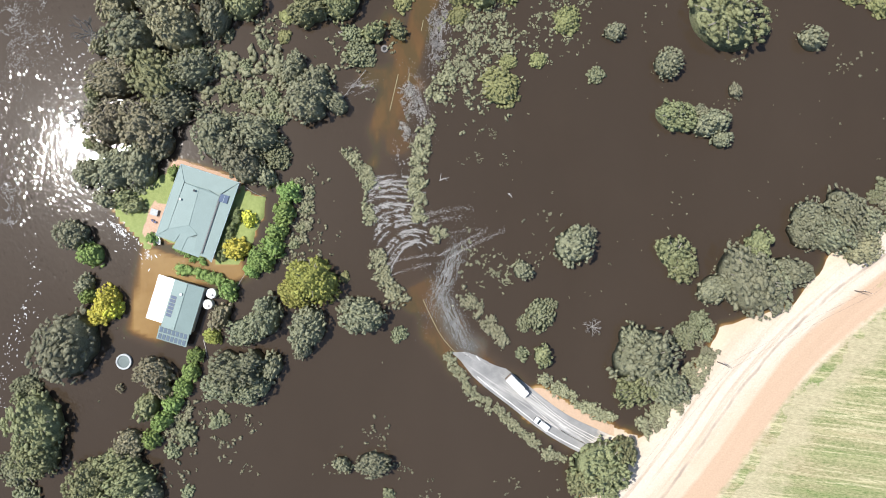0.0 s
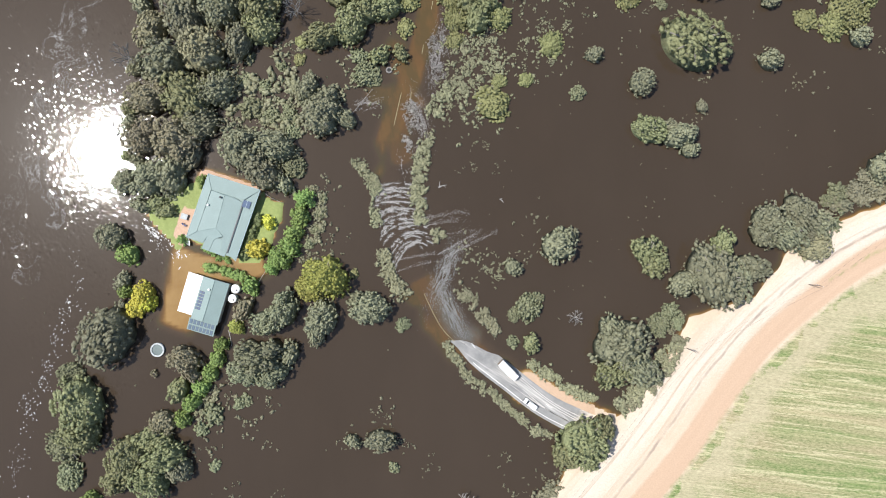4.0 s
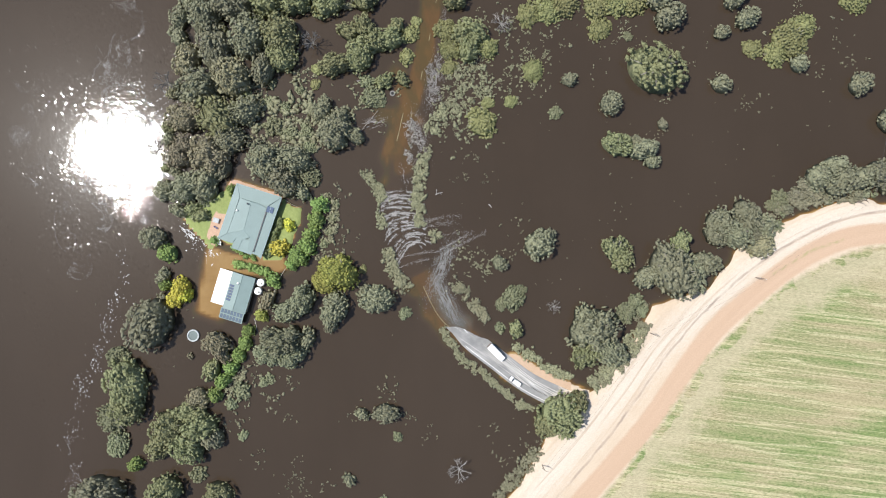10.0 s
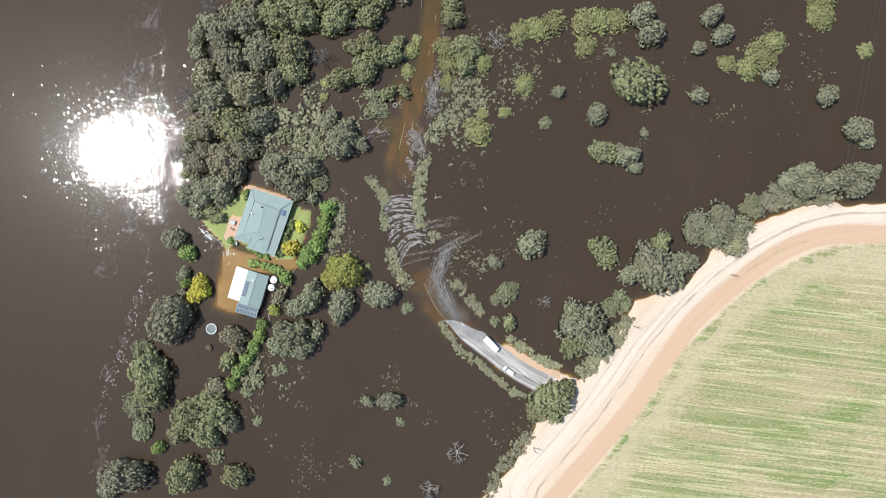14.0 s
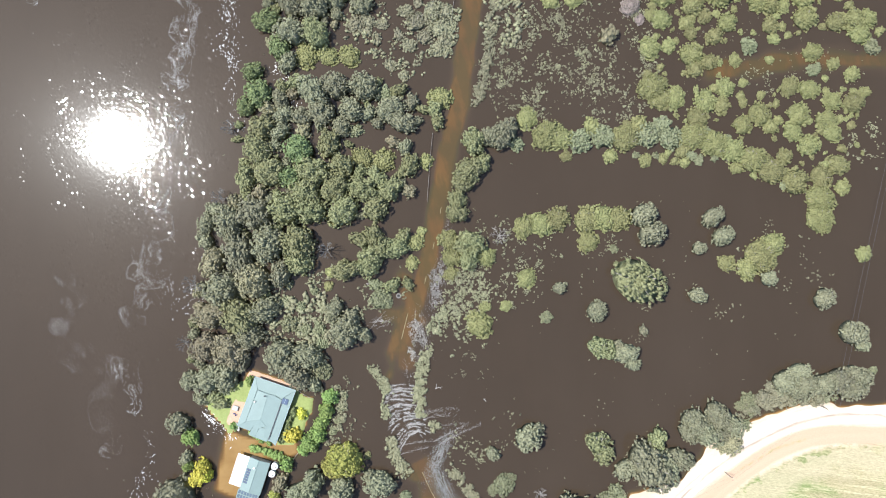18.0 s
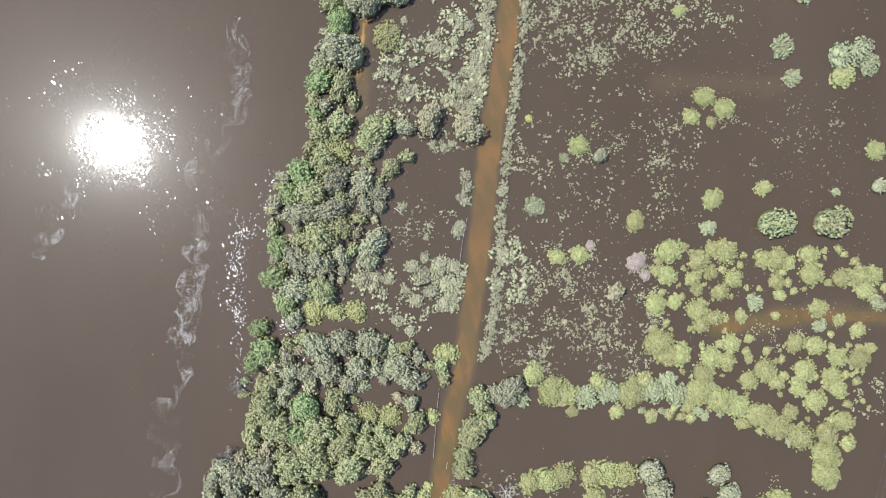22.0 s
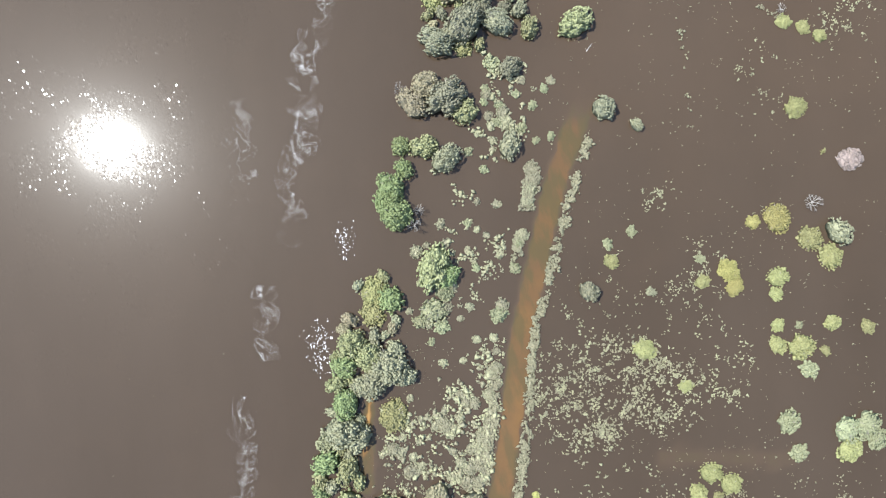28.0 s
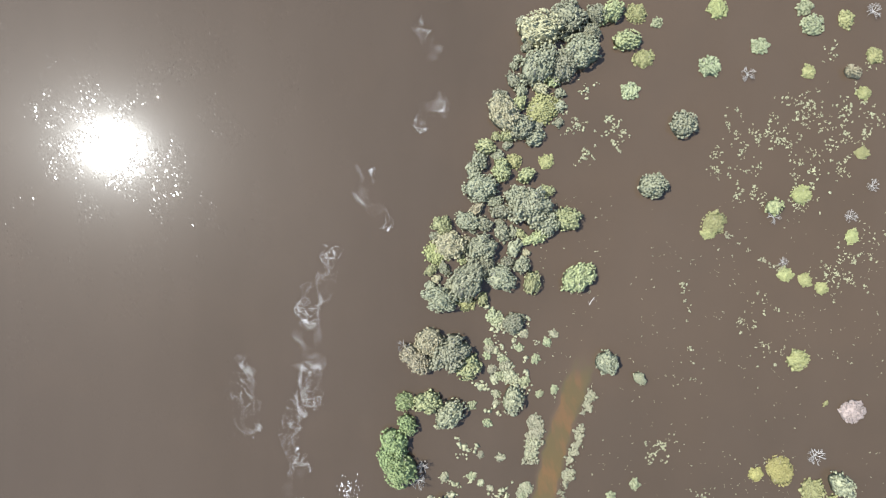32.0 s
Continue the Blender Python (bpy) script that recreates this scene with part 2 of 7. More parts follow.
def asphalt_material():
    """Bleached seal with muddy wheel tracks drawn out along the road."""
    m = Mat("pale_worn_asphalt", 0.85)
    fine = m.noise(6.0, 4, 0.7)
    track = m.noise(1.0, 4, 0.6, m.mapped((0.05, 0.75, 1), radians(-33)), 0.4)
    stain = m.noise(0.25, 5, 0.65)
    c = m.mix(m.ramp(stain, [(0.35, 0.0), (0.65, 1.0)]), (0.185, 0.182, 0.175), (0.275, 0.268, 0.255))
    c = m.mix(m.ramp(track, [(0.52, 0.0), (0.66, 0.75)]), c, (0.50, 0.475, 0.44))
    sep = m.t.nodes.new("ShaderNodeSeparateXYZ")
    m.link(m.pos, sep.inputs[0])
    along = m.math("SUBTRACT", m.math("MULTIPLY", sep.outputs[0], 0.94), m.math("MULTIPLY", sep.outputs[1], 0.34))
    spill = m.math("ADD", m.math("MULTIPLY", m.math("SUBTRACT", along, 48.0), 0.08), m.math("SUBTRACT", m.noise(0.45, 5, 0.7), 0.5))
    c = m.mix(m.ramp(spill, [(0.2, 0.0), (0.5, 1.0)]), c, (0.60, 0.50, 0.39))
    m.put("Base Color", m.mix(0.2, c, fine, "OVERLAY"))
    m.bump(fine, 0.2, 0.02)
    return m.m


WATER = water_material()
GROUND = ground_material()
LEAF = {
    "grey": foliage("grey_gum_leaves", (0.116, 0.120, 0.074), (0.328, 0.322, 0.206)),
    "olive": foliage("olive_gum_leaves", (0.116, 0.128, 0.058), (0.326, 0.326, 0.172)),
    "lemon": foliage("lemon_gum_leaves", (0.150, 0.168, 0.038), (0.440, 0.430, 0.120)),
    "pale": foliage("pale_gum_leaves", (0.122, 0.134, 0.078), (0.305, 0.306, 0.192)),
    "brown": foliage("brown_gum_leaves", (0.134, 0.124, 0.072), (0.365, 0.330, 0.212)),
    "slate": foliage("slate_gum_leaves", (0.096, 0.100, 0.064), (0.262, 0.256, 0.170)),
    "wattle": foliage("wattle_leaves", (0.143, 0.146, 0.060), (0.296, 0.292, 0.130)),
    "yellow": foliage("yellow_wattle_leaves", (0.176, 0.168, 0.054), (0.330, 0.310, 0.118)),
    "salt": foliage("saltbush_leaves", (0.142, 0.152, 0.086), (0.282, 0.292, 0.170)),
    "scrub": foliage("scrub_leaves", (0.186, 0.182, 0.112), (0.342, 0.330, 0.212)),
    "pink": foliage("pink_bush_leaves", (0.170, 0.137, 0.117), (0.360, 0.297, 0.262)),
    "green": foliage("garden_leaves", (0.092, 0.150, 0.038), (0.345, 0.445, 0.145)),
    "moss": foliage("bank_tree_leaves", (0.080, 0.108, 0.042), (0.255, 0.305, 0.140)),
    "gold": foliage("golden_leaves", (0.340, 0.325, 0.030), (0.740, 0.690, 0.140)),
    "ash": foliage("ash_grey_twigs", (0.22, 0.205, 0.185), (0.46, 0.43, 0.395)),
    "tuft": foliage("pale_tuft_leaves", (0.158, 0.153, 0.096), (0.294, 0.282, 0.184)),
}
BARK = plain("gum_bark", (0.27, 0.245, 0.215), 0.9, grain=2.0)
DRY = plain("dead_wood", (0.29, 0.272, 0.25), 0.9, grain=2.0)
ROOF = plain("pale_blue_roof_sheet", (0.188, 0.250, 0.236), 0.6, 0.0, 0.8, 0.06, 0.05)
ROOF_WHITE = plain("white_roof_sheet", (0.80, 0.80, 0.78), 0.4, 0.0, 0.8, 0.04, 0.03)
WALL = plain("plaster_wall", (0.55, 0.50, 0.42), 0.8)
TRIM = plain("gutter_paint", (0.30, 0.37, 0.38), 0.5)
PANEL = plain("solar_glass", (0.10, 0.13, 0.19), 0.15, 0.0, 1.0, 0.1, 0.0)
PANEL_GREY = plain("worn_solar_glass", (0.115, 0.15, 0.19), 0.2, 0.0, 1.0, 0.1, 0.0)
PVC = plain("white_tank_plastic", (0.78, 0.77, 0.74), 0.5, 0.0, 1.0, 0.05)
CONCRETE = plain("grey_concrete", (0.40, 0.42, 0.42), 0.85)
ASPHALT = asphalt_material()
PAINT = plain("white_road_paint", (0.75, 0.74, 0.71), 0.7, 0.0, 3.0, 0.1)
CAR_WHITE = plain("white_vehicle_paint", (0.82, 0.82, 0.81), 0.25, 0.0, 1.0, 0.02, 0.0)
AMBER = plain("amber_lens", (0.75, 0.28, 0.05), 0.3)
DARK_GLASS = plain("dark_window_glass", (0.03, 0.04, 0.05), 0.08, 0.0, 1.0, 0.05, 0.0)
RUBBER = plain("black_rubber", (0.025, 0.025, 0.025), 0.8)
DARK = plain("dark_metal", (0.06, 0.06, 0.065), 0.5)
TIMBER = plain("weathered_timber", (0.16, 0.125, 0.10), 0.9)
WHITE_WATER = plain("white_water", (0.55, 0.54, 0.53), 0.5, 0.0, 2.0, 0.15)
FOAM = plain("river_foam", (0.44, 0.435, 0.425), 0.6, 0.0, 2.0, 0.2)
SHEEN = plain("thin_ruffled_water", (0.135, 0.135, 0.128), 0.25, 0.0, 2.0, 0.3)
FLOW = plain("broken_flood_water", (0.232, 0.218, 0.206), 0.35, 0.0, 2.0, 0.25)

# ---- plan: lines on the ground, in metres ----
FLOODED = [(55.0, 413.8), (47.8, 366.5), (41.2, 356.3), (35.2, 341.9), (29.4, 323.3), (23.6, 296.6), (17.9, 267.8), (14.4, 234.8), (9.9, 197.9), (7.0, 159.0), (5.6, 145.8), (3.1, 119.1), (-1.0, 102.5), (-3.5, 84.0), (-7.0, 61.3), (-12.6, 43.7), (-13.8, 42.9), (-17.8, 30.0), (-16.4, 16.0), (-12.9, 2.1), (-8.9, -9.9), (-3.9, -19.8), (2.6, -28.2)]
SEALED = [(-5.5, -8.5), (-2.5, -15.0), (0.1, -19.8), (2.6, -22.7), (5.2, -25.0), (9.5, -30.0), (18.0, -36.6), (26.8, -43.2), (35.9, -48.0), (46.0, -52.5)]
SHORE = [(15.3, -91.6), (23.9, -78.7), (30.9, -68.7), (34.9, -58.7), (43.8, -49.8), (50.8, -45.4), (58.4, -36.9), (64.4, -26.3), (68.8, -18.3), (76.8, -15.6), (85.7, -13.6), (92.7, -5.6), (97.7, 1.6), (107.7, 7.5), (122.6, 12.9), (136.6, 17.9), (142.8, 15.5), (160.7, 16.5)]
TRACK = [(37.8, -90.6), (52.8, -73.7), (66.8, -57.8), (78.7, -39.9), (88.7, -25.9), (102.7, -14.0), (116.6, -3.0), (130.6, 3.9), (142.6, 5.5), (156.1, 5.1)]
GRAVEL = [(21.9, -90.6), (34.9, -73.7), (47.8, -58.8), (59.8, -43.8), (72.8, -29.9), (88.7, -16.0), (102.7, -4.0), (114.7, 3.9), (128.6, 10.3), (142.6, 12.7), (156.1, 13.4)]
FIELD = [(43.8, -90.6), (57.8, -74.7), (71.7, -56.8), (80.7, -42.9), (89.7, -31.9), (100.7, -21.0), (111.6, -12.0), (126.6, -3.1), (140.6, 1.5), (156.1, 1.9)]
LAWN_A = [(-86.2, 11.5), (-84.6, 7.2), (-79.6, 3.2), (-77.0, 0.2), (-73.7, 3.2), (-74.6, 8.1), (-71.6, 19.1), (-73.6, 19.1)]
LAWN_B = [(-52.7, 16.5), (-46.3, 13.7), (-47.1, 9.1), (-50.7, 0.1), (-54.3, -3.8), (-59.5, -3.4), (-57.1, 8.1)]
YARD = [(-77.4, 0.2), (-81.1, -19.7), (-73.7, -22.3), (-68.7, -7.8), (-56.7, -7.4), (-51.7, -5.8), (-53.7, -2.8), (-68.7, -2.2)]
BANK_A = [(-87.5, 79.9), (-72.6, 87.8), (-47.6, 87.8), (-48.7, 61.9), (-62.6, 55.9), (-64.6, 40.0), (-70.6, 26.1), (-76.6, 22.1), (-87.6, 10.1), (-92.6, 22.1), (-89.5, 48.0)]
BANK_B = [(-60.9, 189.1), (-55.0, 199.5), (-40.8, 202.0), (-28.5, 204.4), (-29.2, 157.1), (-39.4, 154.8), (-43.2, 144.4), (-32.7, 134.5), (-59.3, 133.7), (-69.9, 145.7), (-68.4, 164.2)]
BANK_C = [(-77.3, 116.8), (-55.1, 129.7), (-30.5, 130.4), (-13.9, 124.7), (-3.7, 125.0), (-3.3, 112.7), (-13.4, 106.3), (-7.1, 100.3), (-8.9, 94.1), (-20.9, 83.5), (-49.4, 74.5), (-74.2, 79.9), (-76.8, 100.4)]
BANK_D = [(-40.8, 287.0), (-26.6, 289.3), (-26.2, 268.8), (-19.7, 252.6), (-40.0, 244.0), (-39.3, 205.2), (-55.6, 200.8), (-56.0, 221.2), (-52.1, 233.6), (-50.5, 258.1)]
BANK_E = [(-63.6, 188.3), (-53.5, 198.8), (-39.2, 197.0), (-28.8, 189.0), (-30.6, 176.7), (-42.7, 168.3), (-46.3, 141.6), (-70.9, 141.1), (-69.5, 175.9)]
BANK_F = [(-17.9, 398.5), (6.5, 411.1), (10.5, 421.4), (25.0, 411.4), (23.1, 397.0), (11.1, 378.4), (-5.1, 367.9), (-19.5, 369.7)]
BANK_G = [(13.2, 472.8), (41.8, 481.4), (42.1, 462.9), (29.8, 454.6), (28.0, 436.1), (15.8, 427.7), (-0.4, 411.1), (-4.6, 417.2), (3.3, 439.9), (9.3, 458.4)]
THICKET = [(69.0, 166.1), (103.9, 167.1), (106.4, 150.8), (120.4, 163.5), (136.8, 166.0), (153.4, 158.3), (155.3, 150.1), (129.0, 149.4), (106.7, 142.6), (107.0, 132.3), (125.3, 134.9), (154.1, 133.7), (154.6, 115.2), (138.9, 90.1), (128.6, 93.9), (101.3, 113.7), (70.4, 118.9)]
LEVEE = [(25.3, 115.6), (39.7, 114.0), (86.9, 117.4), (107.6, 109.7), (126.3, 100.0), (122.4, 93.8), (101.7, 101.4), (40.0, 103.7)]
SHORE_WOOD = [(88.7, 4.0), (110.7, 15.9), (122.6, 21.9), (138.6, 27.8), (156.1, 31.8), (156.1, 19.8), (122.6, 15.9), (102.7, 2.0)]
WIRE = [(155.0, 87.6), (142.2, 29.8)]



def mesh_object(name, verts, faces, material, parent=None, smooth=False):
    me = bpy.data.meshes.new(name)
    me.from_pydata([tuple(map(float, v)) for v in verts], [], faces)
    me.materials.append(material)
    if smooth:
        me.polygons.foreach_set("use_smooth", [True] * len(me.polygons))
    ob = new(name, me)
    ob.parent = parent
    return ob


def part(name, bm, material, parent, label=""):
    me = bpy.data.meshes.new(name)
    bmesh.ops.recalc_face_normals(bm, faces=bm.faces)
    bm.to_mesh(me)
    bm.free()
    me.materials.append(material)
    ob = new(name, me)
    ob.parent = parent
    if label:
        tagged(ob, label)
    return ob


def box(bm, x0, x1, y0, y1, z0, z1, bevel=0.0):
    made = bmesh.ops.create_cube(bm, size=1.0, matrix=Matrix.LocRotScale(
        ((x0 + x1) / 2, (y0 + y1) / 2, (z0 + z1) / 2), None, (x1 - x0, y1 - y0, z1 - z0)))
    if bevel:
        edges = {e for v in made["verts"] for e in v.link_edges}
        bmesh.ops.bevel(bm, geom=list(edges), offset=bevel, segments=2, affect="EDGES", profile=0.6)


def boxed(x0, x1, y0, y1, z0, z1, bevel=0.0):
    bm = bmesh.new()
    box(bm, x0, x1, y0, y1, z0, z1, bevel)
    return bm


def turned(profile, steps=28):
    """A lathe about z from (radius, height) pairs."""
    bm = bmesh.new()
    rings = []
    for r, z in profile:
        if r < 1e-4:
            rings.append([bm.verts.new((0, 0, z))])
        else:
            rings.append([bm.verts.new((r * math.cos(a), r * math.sin(a), z)) for a in np.linspace(0, 2 * math.pi, steps, endpoint=False)])
    for a, b in zip(rings, rings[1:]):
        for i in range(steps):
            j = (i + 1) % steps
            q = [a[i % len(a)], a[j % len(a)], b[j % len(b)], b[i % len(b)]]
            q = list(dict.fromkeys(q))
            if len(q) > 2:
                bm.faces.new(q)
    return bm


def thing(name, label, category, at=(0, 0, 0), turn=0.0, group="", kind=""):
    ob = new(name)
    ob.matrix_basis = pose(*at, 0, 0, turn)
    return tagged(ob, label, category, group, kind)


# ---- terrain ----
def line_distance(px, py, line, closed=False):
    pts = line + line[:1] if closed else line
    best = np.full(px.shape, 1e9)
    for (ax, ay), (bx, by) in zip(pts, pts[1:]):
        dx, dy = bx - ax, by - ay
        u = np.clip(((px - ax) * dx + (py - ay) * dy) / (dx * dx + dy * dy + 1e-9), 0, 1)
        best = np.minimum(best, np.hypot(px - ax - u * dx, py - ay - u * dy))
    return best


def inside(px, py, ring):
    res = np.zeros(px.shape, bool)
    for (ax, ay), (bx, by) in zip(ring, ring[1:] + ring[:1]):
        cross = (ay > py) != (by > py)
        res ^= cross & (px < (bx - ax) * (py - ay) / (by - ay + 1e-12) + ax)
    return res


def signed(px, py, ring):
    d = line_distance(px, py, ring, True)
    return np.where(inside(px, py, ring), d, -d)


SHORE[0] = (SHORE[0][0] - 60, SHORE[0][1] - 60)
LAND = SHORE + [(1800, SHORE[-1][1] + 150), (1800, -1800), (SHORE[0][0] - 700, -1800)]


def rounded(line, times=3):
    """Corners cut off again and again."""
    for _ in range(times):
        out = [line[0]]
        for (ax, ay), (bx, by) in zip(line, line[1:]):
            out += [(0.75 * ax + 0.25 * bx, 0.75 * ay + 0.25 * by), (0.25 * ax + 0.75 * bx, 0.25 * ay + 0.75 * by)]
        line = out + [line[-1]]
    return line


FIELD, TRACK, GRAVEL = rounded(FIELD), rounded(TRACK), rounded(GRAVEL)
FIELD_RING = [(FIELD[0][0] - 60, FIELD[0][1] - 68)] + FIELD + [(1800, FIELD[-1][1] + 100), (1800, -1800), (FIELD[0][0] - 900, -1800)]
TRACK = [(TRACK[0][0] - 60, TRACK[0][1] - 68)] + TRACK + [(TRACK[-1][0] + 200, TRACK[-1][1] + 10)]
GRAVEL = [(GRAVEL[0][0] - 60, GRAVEL[0][1] - 68)] + GRAVEL + [(GRAVEL[-1][0] + 200, GRAVEL[-1][1] + 20)]


def wobble(px, py, size, seed=0):
    """Cheap smooth noise, -1 to 1."""
    a = np.sin(px / size + 1.7 * np.sin(py / size * 0.7 + seed)) * np.cos(py / size * 0.9 + 1.3 * np.sin(px / size * 0.6 + 2 * seed))
    b = np.sin(px / size * 2.3 + seed + 1.1 * np.sin(py / size * 1.9)) * np.cos(py / size * 2.1 - seed)
    return 0.65 * a + 0.35 * b


def bank(d, top, half, slope):
    """Height of a bank: flat to half, then falling."""
    return top - np.maximum(d - half, 0) * slope


def height(px, py):
    w = wobble(px, py, 3.1, 1.0)
    h = np.full(px.shape, -2.0) + 0.15 * wobble(px, py, 17, 2.0)
    # silty shallows in the north
    drift = 14 * wobble(px, py, 23, 5.0)
    flats = np.clip((py - 275 + drift) / 95, 0, 1) * np.clip((px + 15 + drift) / 60, 0, 1)
    h = np.where(flats > 0, np.maximum(h, -1.02 + 0.26 * flats), h)
    north = 0.18 * np.clip((py - 250) / 80, 0, 1) + np.clip((py - 342) / 22, 0, 1)
    south = np.clip((32 - py) / 8, 0, 1) * np.clip((py + 22) / 10, 0, 1)
    h = np.maximum(h, bank(line_distance(px, py, FLOODED) + 0.7 * w, -0.33 - 0.6 * north - 0.45 * south, 2.7 + 1.1 * np.clip((py - 120) / 40, 0, 1), 0.3 + 0.25 * np.clip((py - 120) / 40, 0, 1)))
    h = np.maximum(h, bank(line_distance(px, py, SIDING) + 0.4 * w, 0.12, 4.3, 0.5))
    land = signed(px, py, LAND) + 0.8 * w
    h = np.maximum(h, np.clip(land * 0.5, -2, 0.8 + 0.004 * np.maximum(land, 0)))
    h = np.maximum(h, np.clip(signed(px, py, YARD) * 0.3 + 0.1 * w, -2, -0.1))
    for ring in (LAWN_A, LAWN_B):
        h = np.maximum(h, np.clip((signed(px, py, ring) + 0.5 * w) * 2.0, -2, 0.28))
    h = np.maximum(h, np.clip(signed(px, py, HOUSE_PAD) * 0.6, -2, 0.3))
    for line, top, half in SHALLOWS:
        h = np.maximum(h, bank(line_distance(px, py, line) + 1.5 * w, top, half, 0.3))
    return h


HOUSE_PAD = [(-70.2, 23.6), (-52.9, 18.2), (-60.6, -2.6), (-76.5, 4.4), (-76.5, 10.0)]
TERRACE = [(-70.6, 24.2), (-52.6, 18.6), (-53.6, 15.8), (-71.4, 21.2)]
PATIO = [(-78.2, 4.6), (-75.6, 12.8), (-71.0, 11.2), (-73.5, 0.8), (-71.0, -1.5), (-74.5, -1.0)]
SIDING = [(22.5, -38.6), (29.0, -42.8), (37.5, -46.7), (47.0, -51.0)]  # clay bank beside the sealed road
VERGE = [(107.7, -8.2), (120.6, -0.1), (131.6, 3.5)]  # grass between the two tracks
SHALLOWS = [
    ([(-6.5, -10.5), (-2.5, -15.0), (0.1, -19.8), (5.2, -25.0), (9.5, -30.0), (18.0, -36.6)], -0.36, 3.0),
    ([(-17.0, 42.4), (-18.1, 35.3), (-19.5, 22.4)], -0.29, 0.2),
    ([(-7.5, -15.5), (-12.5, -12.5)], -0.34, 0.3),
    ([(-12.5, 44.0), (-13.8, 36.0), (-13.8, 27.0)], -0.40, 3.0),
    ([(-21.5, 44.5), (-15.0, 44.0), (-8.5, 42.5)], -0.34, 1.6),
    ([(-14.5, 58.0), (-13.0, 50.0), (-12.5, 45.0)], -0.35, 2.2),
    ([(95.0, 135.0), (120.0, 140.0), (165.0, 142.0)], -0.34, 2.5),
    ([(-36.5, 244.0), (-37.6, 232.0), (-38.6, 224.0)], -0.15, 0.2),
    ([(-37.5, 232.0), (-37.5, 212.0)], -0.42, 2.0),
    ([(70.0, 224.0), (115.0, 224.0)], -0.7, 3.0),
]


def lines_of(breaks):
    out = []
    for (a, b, step) in breaks:
        out.append(np.arange(a, b, step))
    return np.concatenate(out)


def sheet(name, xs, ys, zfun, material, attrs):
    gx, gy = np.meshgrid(xs, ys)
    px, py = gx.ravel(), gy.ravel()
    h = height(px, py)
    nx, ny = len(xs), len(ys)
    idx = np.arange(nx * ny).reshape(ny, nx)
    quads = np.stack([idx[:-1, :-1], idx[:-1, 1:], idx[1:, 1:], idx[1:, :-1]], -1).reshape(-1, 4)
    me = bpy.data.meshes.new(name)
    me.vertices.add(nx * ny)
    me.vertices.foreach_set("co", np.stack([px, py, zfun(h)], -1).ravel())
    me.loops.add(quads.size)
    me.loops.foreach_set("vertex_index", quads.ravel())
    me.polygons.add(len(quads))
    me.polygons.foreach_set("loop_start", np.arange(0, quads.size, 4))
    me.polygons.foreach_set("use_smooth", np.ones(len(quads), bool))
    me.update()
    for key, fun in attrs.items():
        at = me.attributes.new(key, "FLOAT", "POINT")
        at.data.foreach_set("value", fun(px, py, h).astype(np.float32))
    me.materials.append(material)
    return new(name, me)


def edge(d, width):
    return np.clip(0.5 + d / width * 0.5, 0, 1)


xs = lines_of([(-2000, -300, 170), (-300, -110, 10), (-110, 60, 1.25), (60, 190, 1.25), (190, 300, 10), (300, 2001, 170)])
ys = lines_of([(-2000, -200, 180), (-200, -95, 5), (-95, 45, 1.25), (45, 440, 5), (440, 2001, 195)])
ground = sheet("ground", xs, ys, lambda h: h, GROUND, {
    "gravel_way": lambda x, y, h: np.where(signed(x, y, FIELD_RING) > 0, 0, line_distance(x, y, FIELD)),
    "clay_way": lambda x, y, h: line_distance(x, y, FIELD),
    "gravel": lambda x, y, h: edge(4.2 - line_distance(x, y, GRAVEL), 5.0),
    "clay": lambda x, y, h: np.maximum(edge(3.4 - line_distance(x, y, TRACK), 1.6), edge(6.0 - line_distance(x, y, SIDING), 1.6) * (x < 42)),
    "field": lambda x, y, h: edge(signed(x, y, FIELD_RING), 2.5),
    "field_in": lambda x, y, h: np.clip(signed(x, y, FIELD_RING), 0, 20),
    "lawn": lambda x, y, h: edge(np.maximum(np.maximum(signed(x, y, LAWN_A), signed(x, y, LAWN_B)), signed(x, y, HOUSE_PAD)) + 1.8, 1.0) + 0.75 * edge(0.7 - line_distance(x, y, VERGE), 2.0),
    "paving": lambda x, y, h: edge(np.maximum(signed(x, y, TERRACE), signed(x, y, PATIO)), 0.5),
})
tagged(ground, "striped straw and green paddock with pale sandy gravel tracks", "ground", kind="structure")
BANK_Y, BANK_X = (-40, 60, 120, 200, 260, 330, 390), (-112, -95, -76, -68, -50, -30, -14)  # river bank
xs = lines_of([(-2000, -300, 170), (-300, -100, 8), (-100, -26, 1.8), (-26, 14, 0.9), (14, 60, 1.6), (60, 180, 3), (180, 300, 8), (300, 2001, 170)])
ys = lines_of([(-2000, -200, 180), (-200, -95, 6), (-95, -42, 2), (-42, 46, 1.0), (46, 440, 2.6), (440, 600, 10), (600, 2001, 175)])
water = sheet("water", xs, ys, lambda h: np.zeros_like(h), WATER, {
    "depth": lambda x, y, h: np.clip(-h, 0, 1),
    "seal": lambda x, y, h: edge(2.4 - line_distance(x, y, [(-3.2, -8.0), (-1.2, -15.0), (1.3, -19.6), (3.6, -22.5), (6.0, -24.4)]), 1.6) * np.clip((-y - 8) / 14, 0, 1),
    "chop": lambda x, y, h: 2.0 * np.exp(-((x + 101) / 27) ** 2 - ((y - 8) / 70) ** 2) + (0.3 + 0.9 * np.exp(-((y - 125) / 55) ** 2)) * np.exp(-((x + 105) / 30) ** 2)
    + 0.9 * np.exp(-((x - np.interp(y, BANK_Y, BANK_X) + 7) / 9) ** 2) * np.exp(-((y - 165) / 75) ** 2)})
tagged(water, "brown muddy flood water covering the flats", "water", kind="structure")


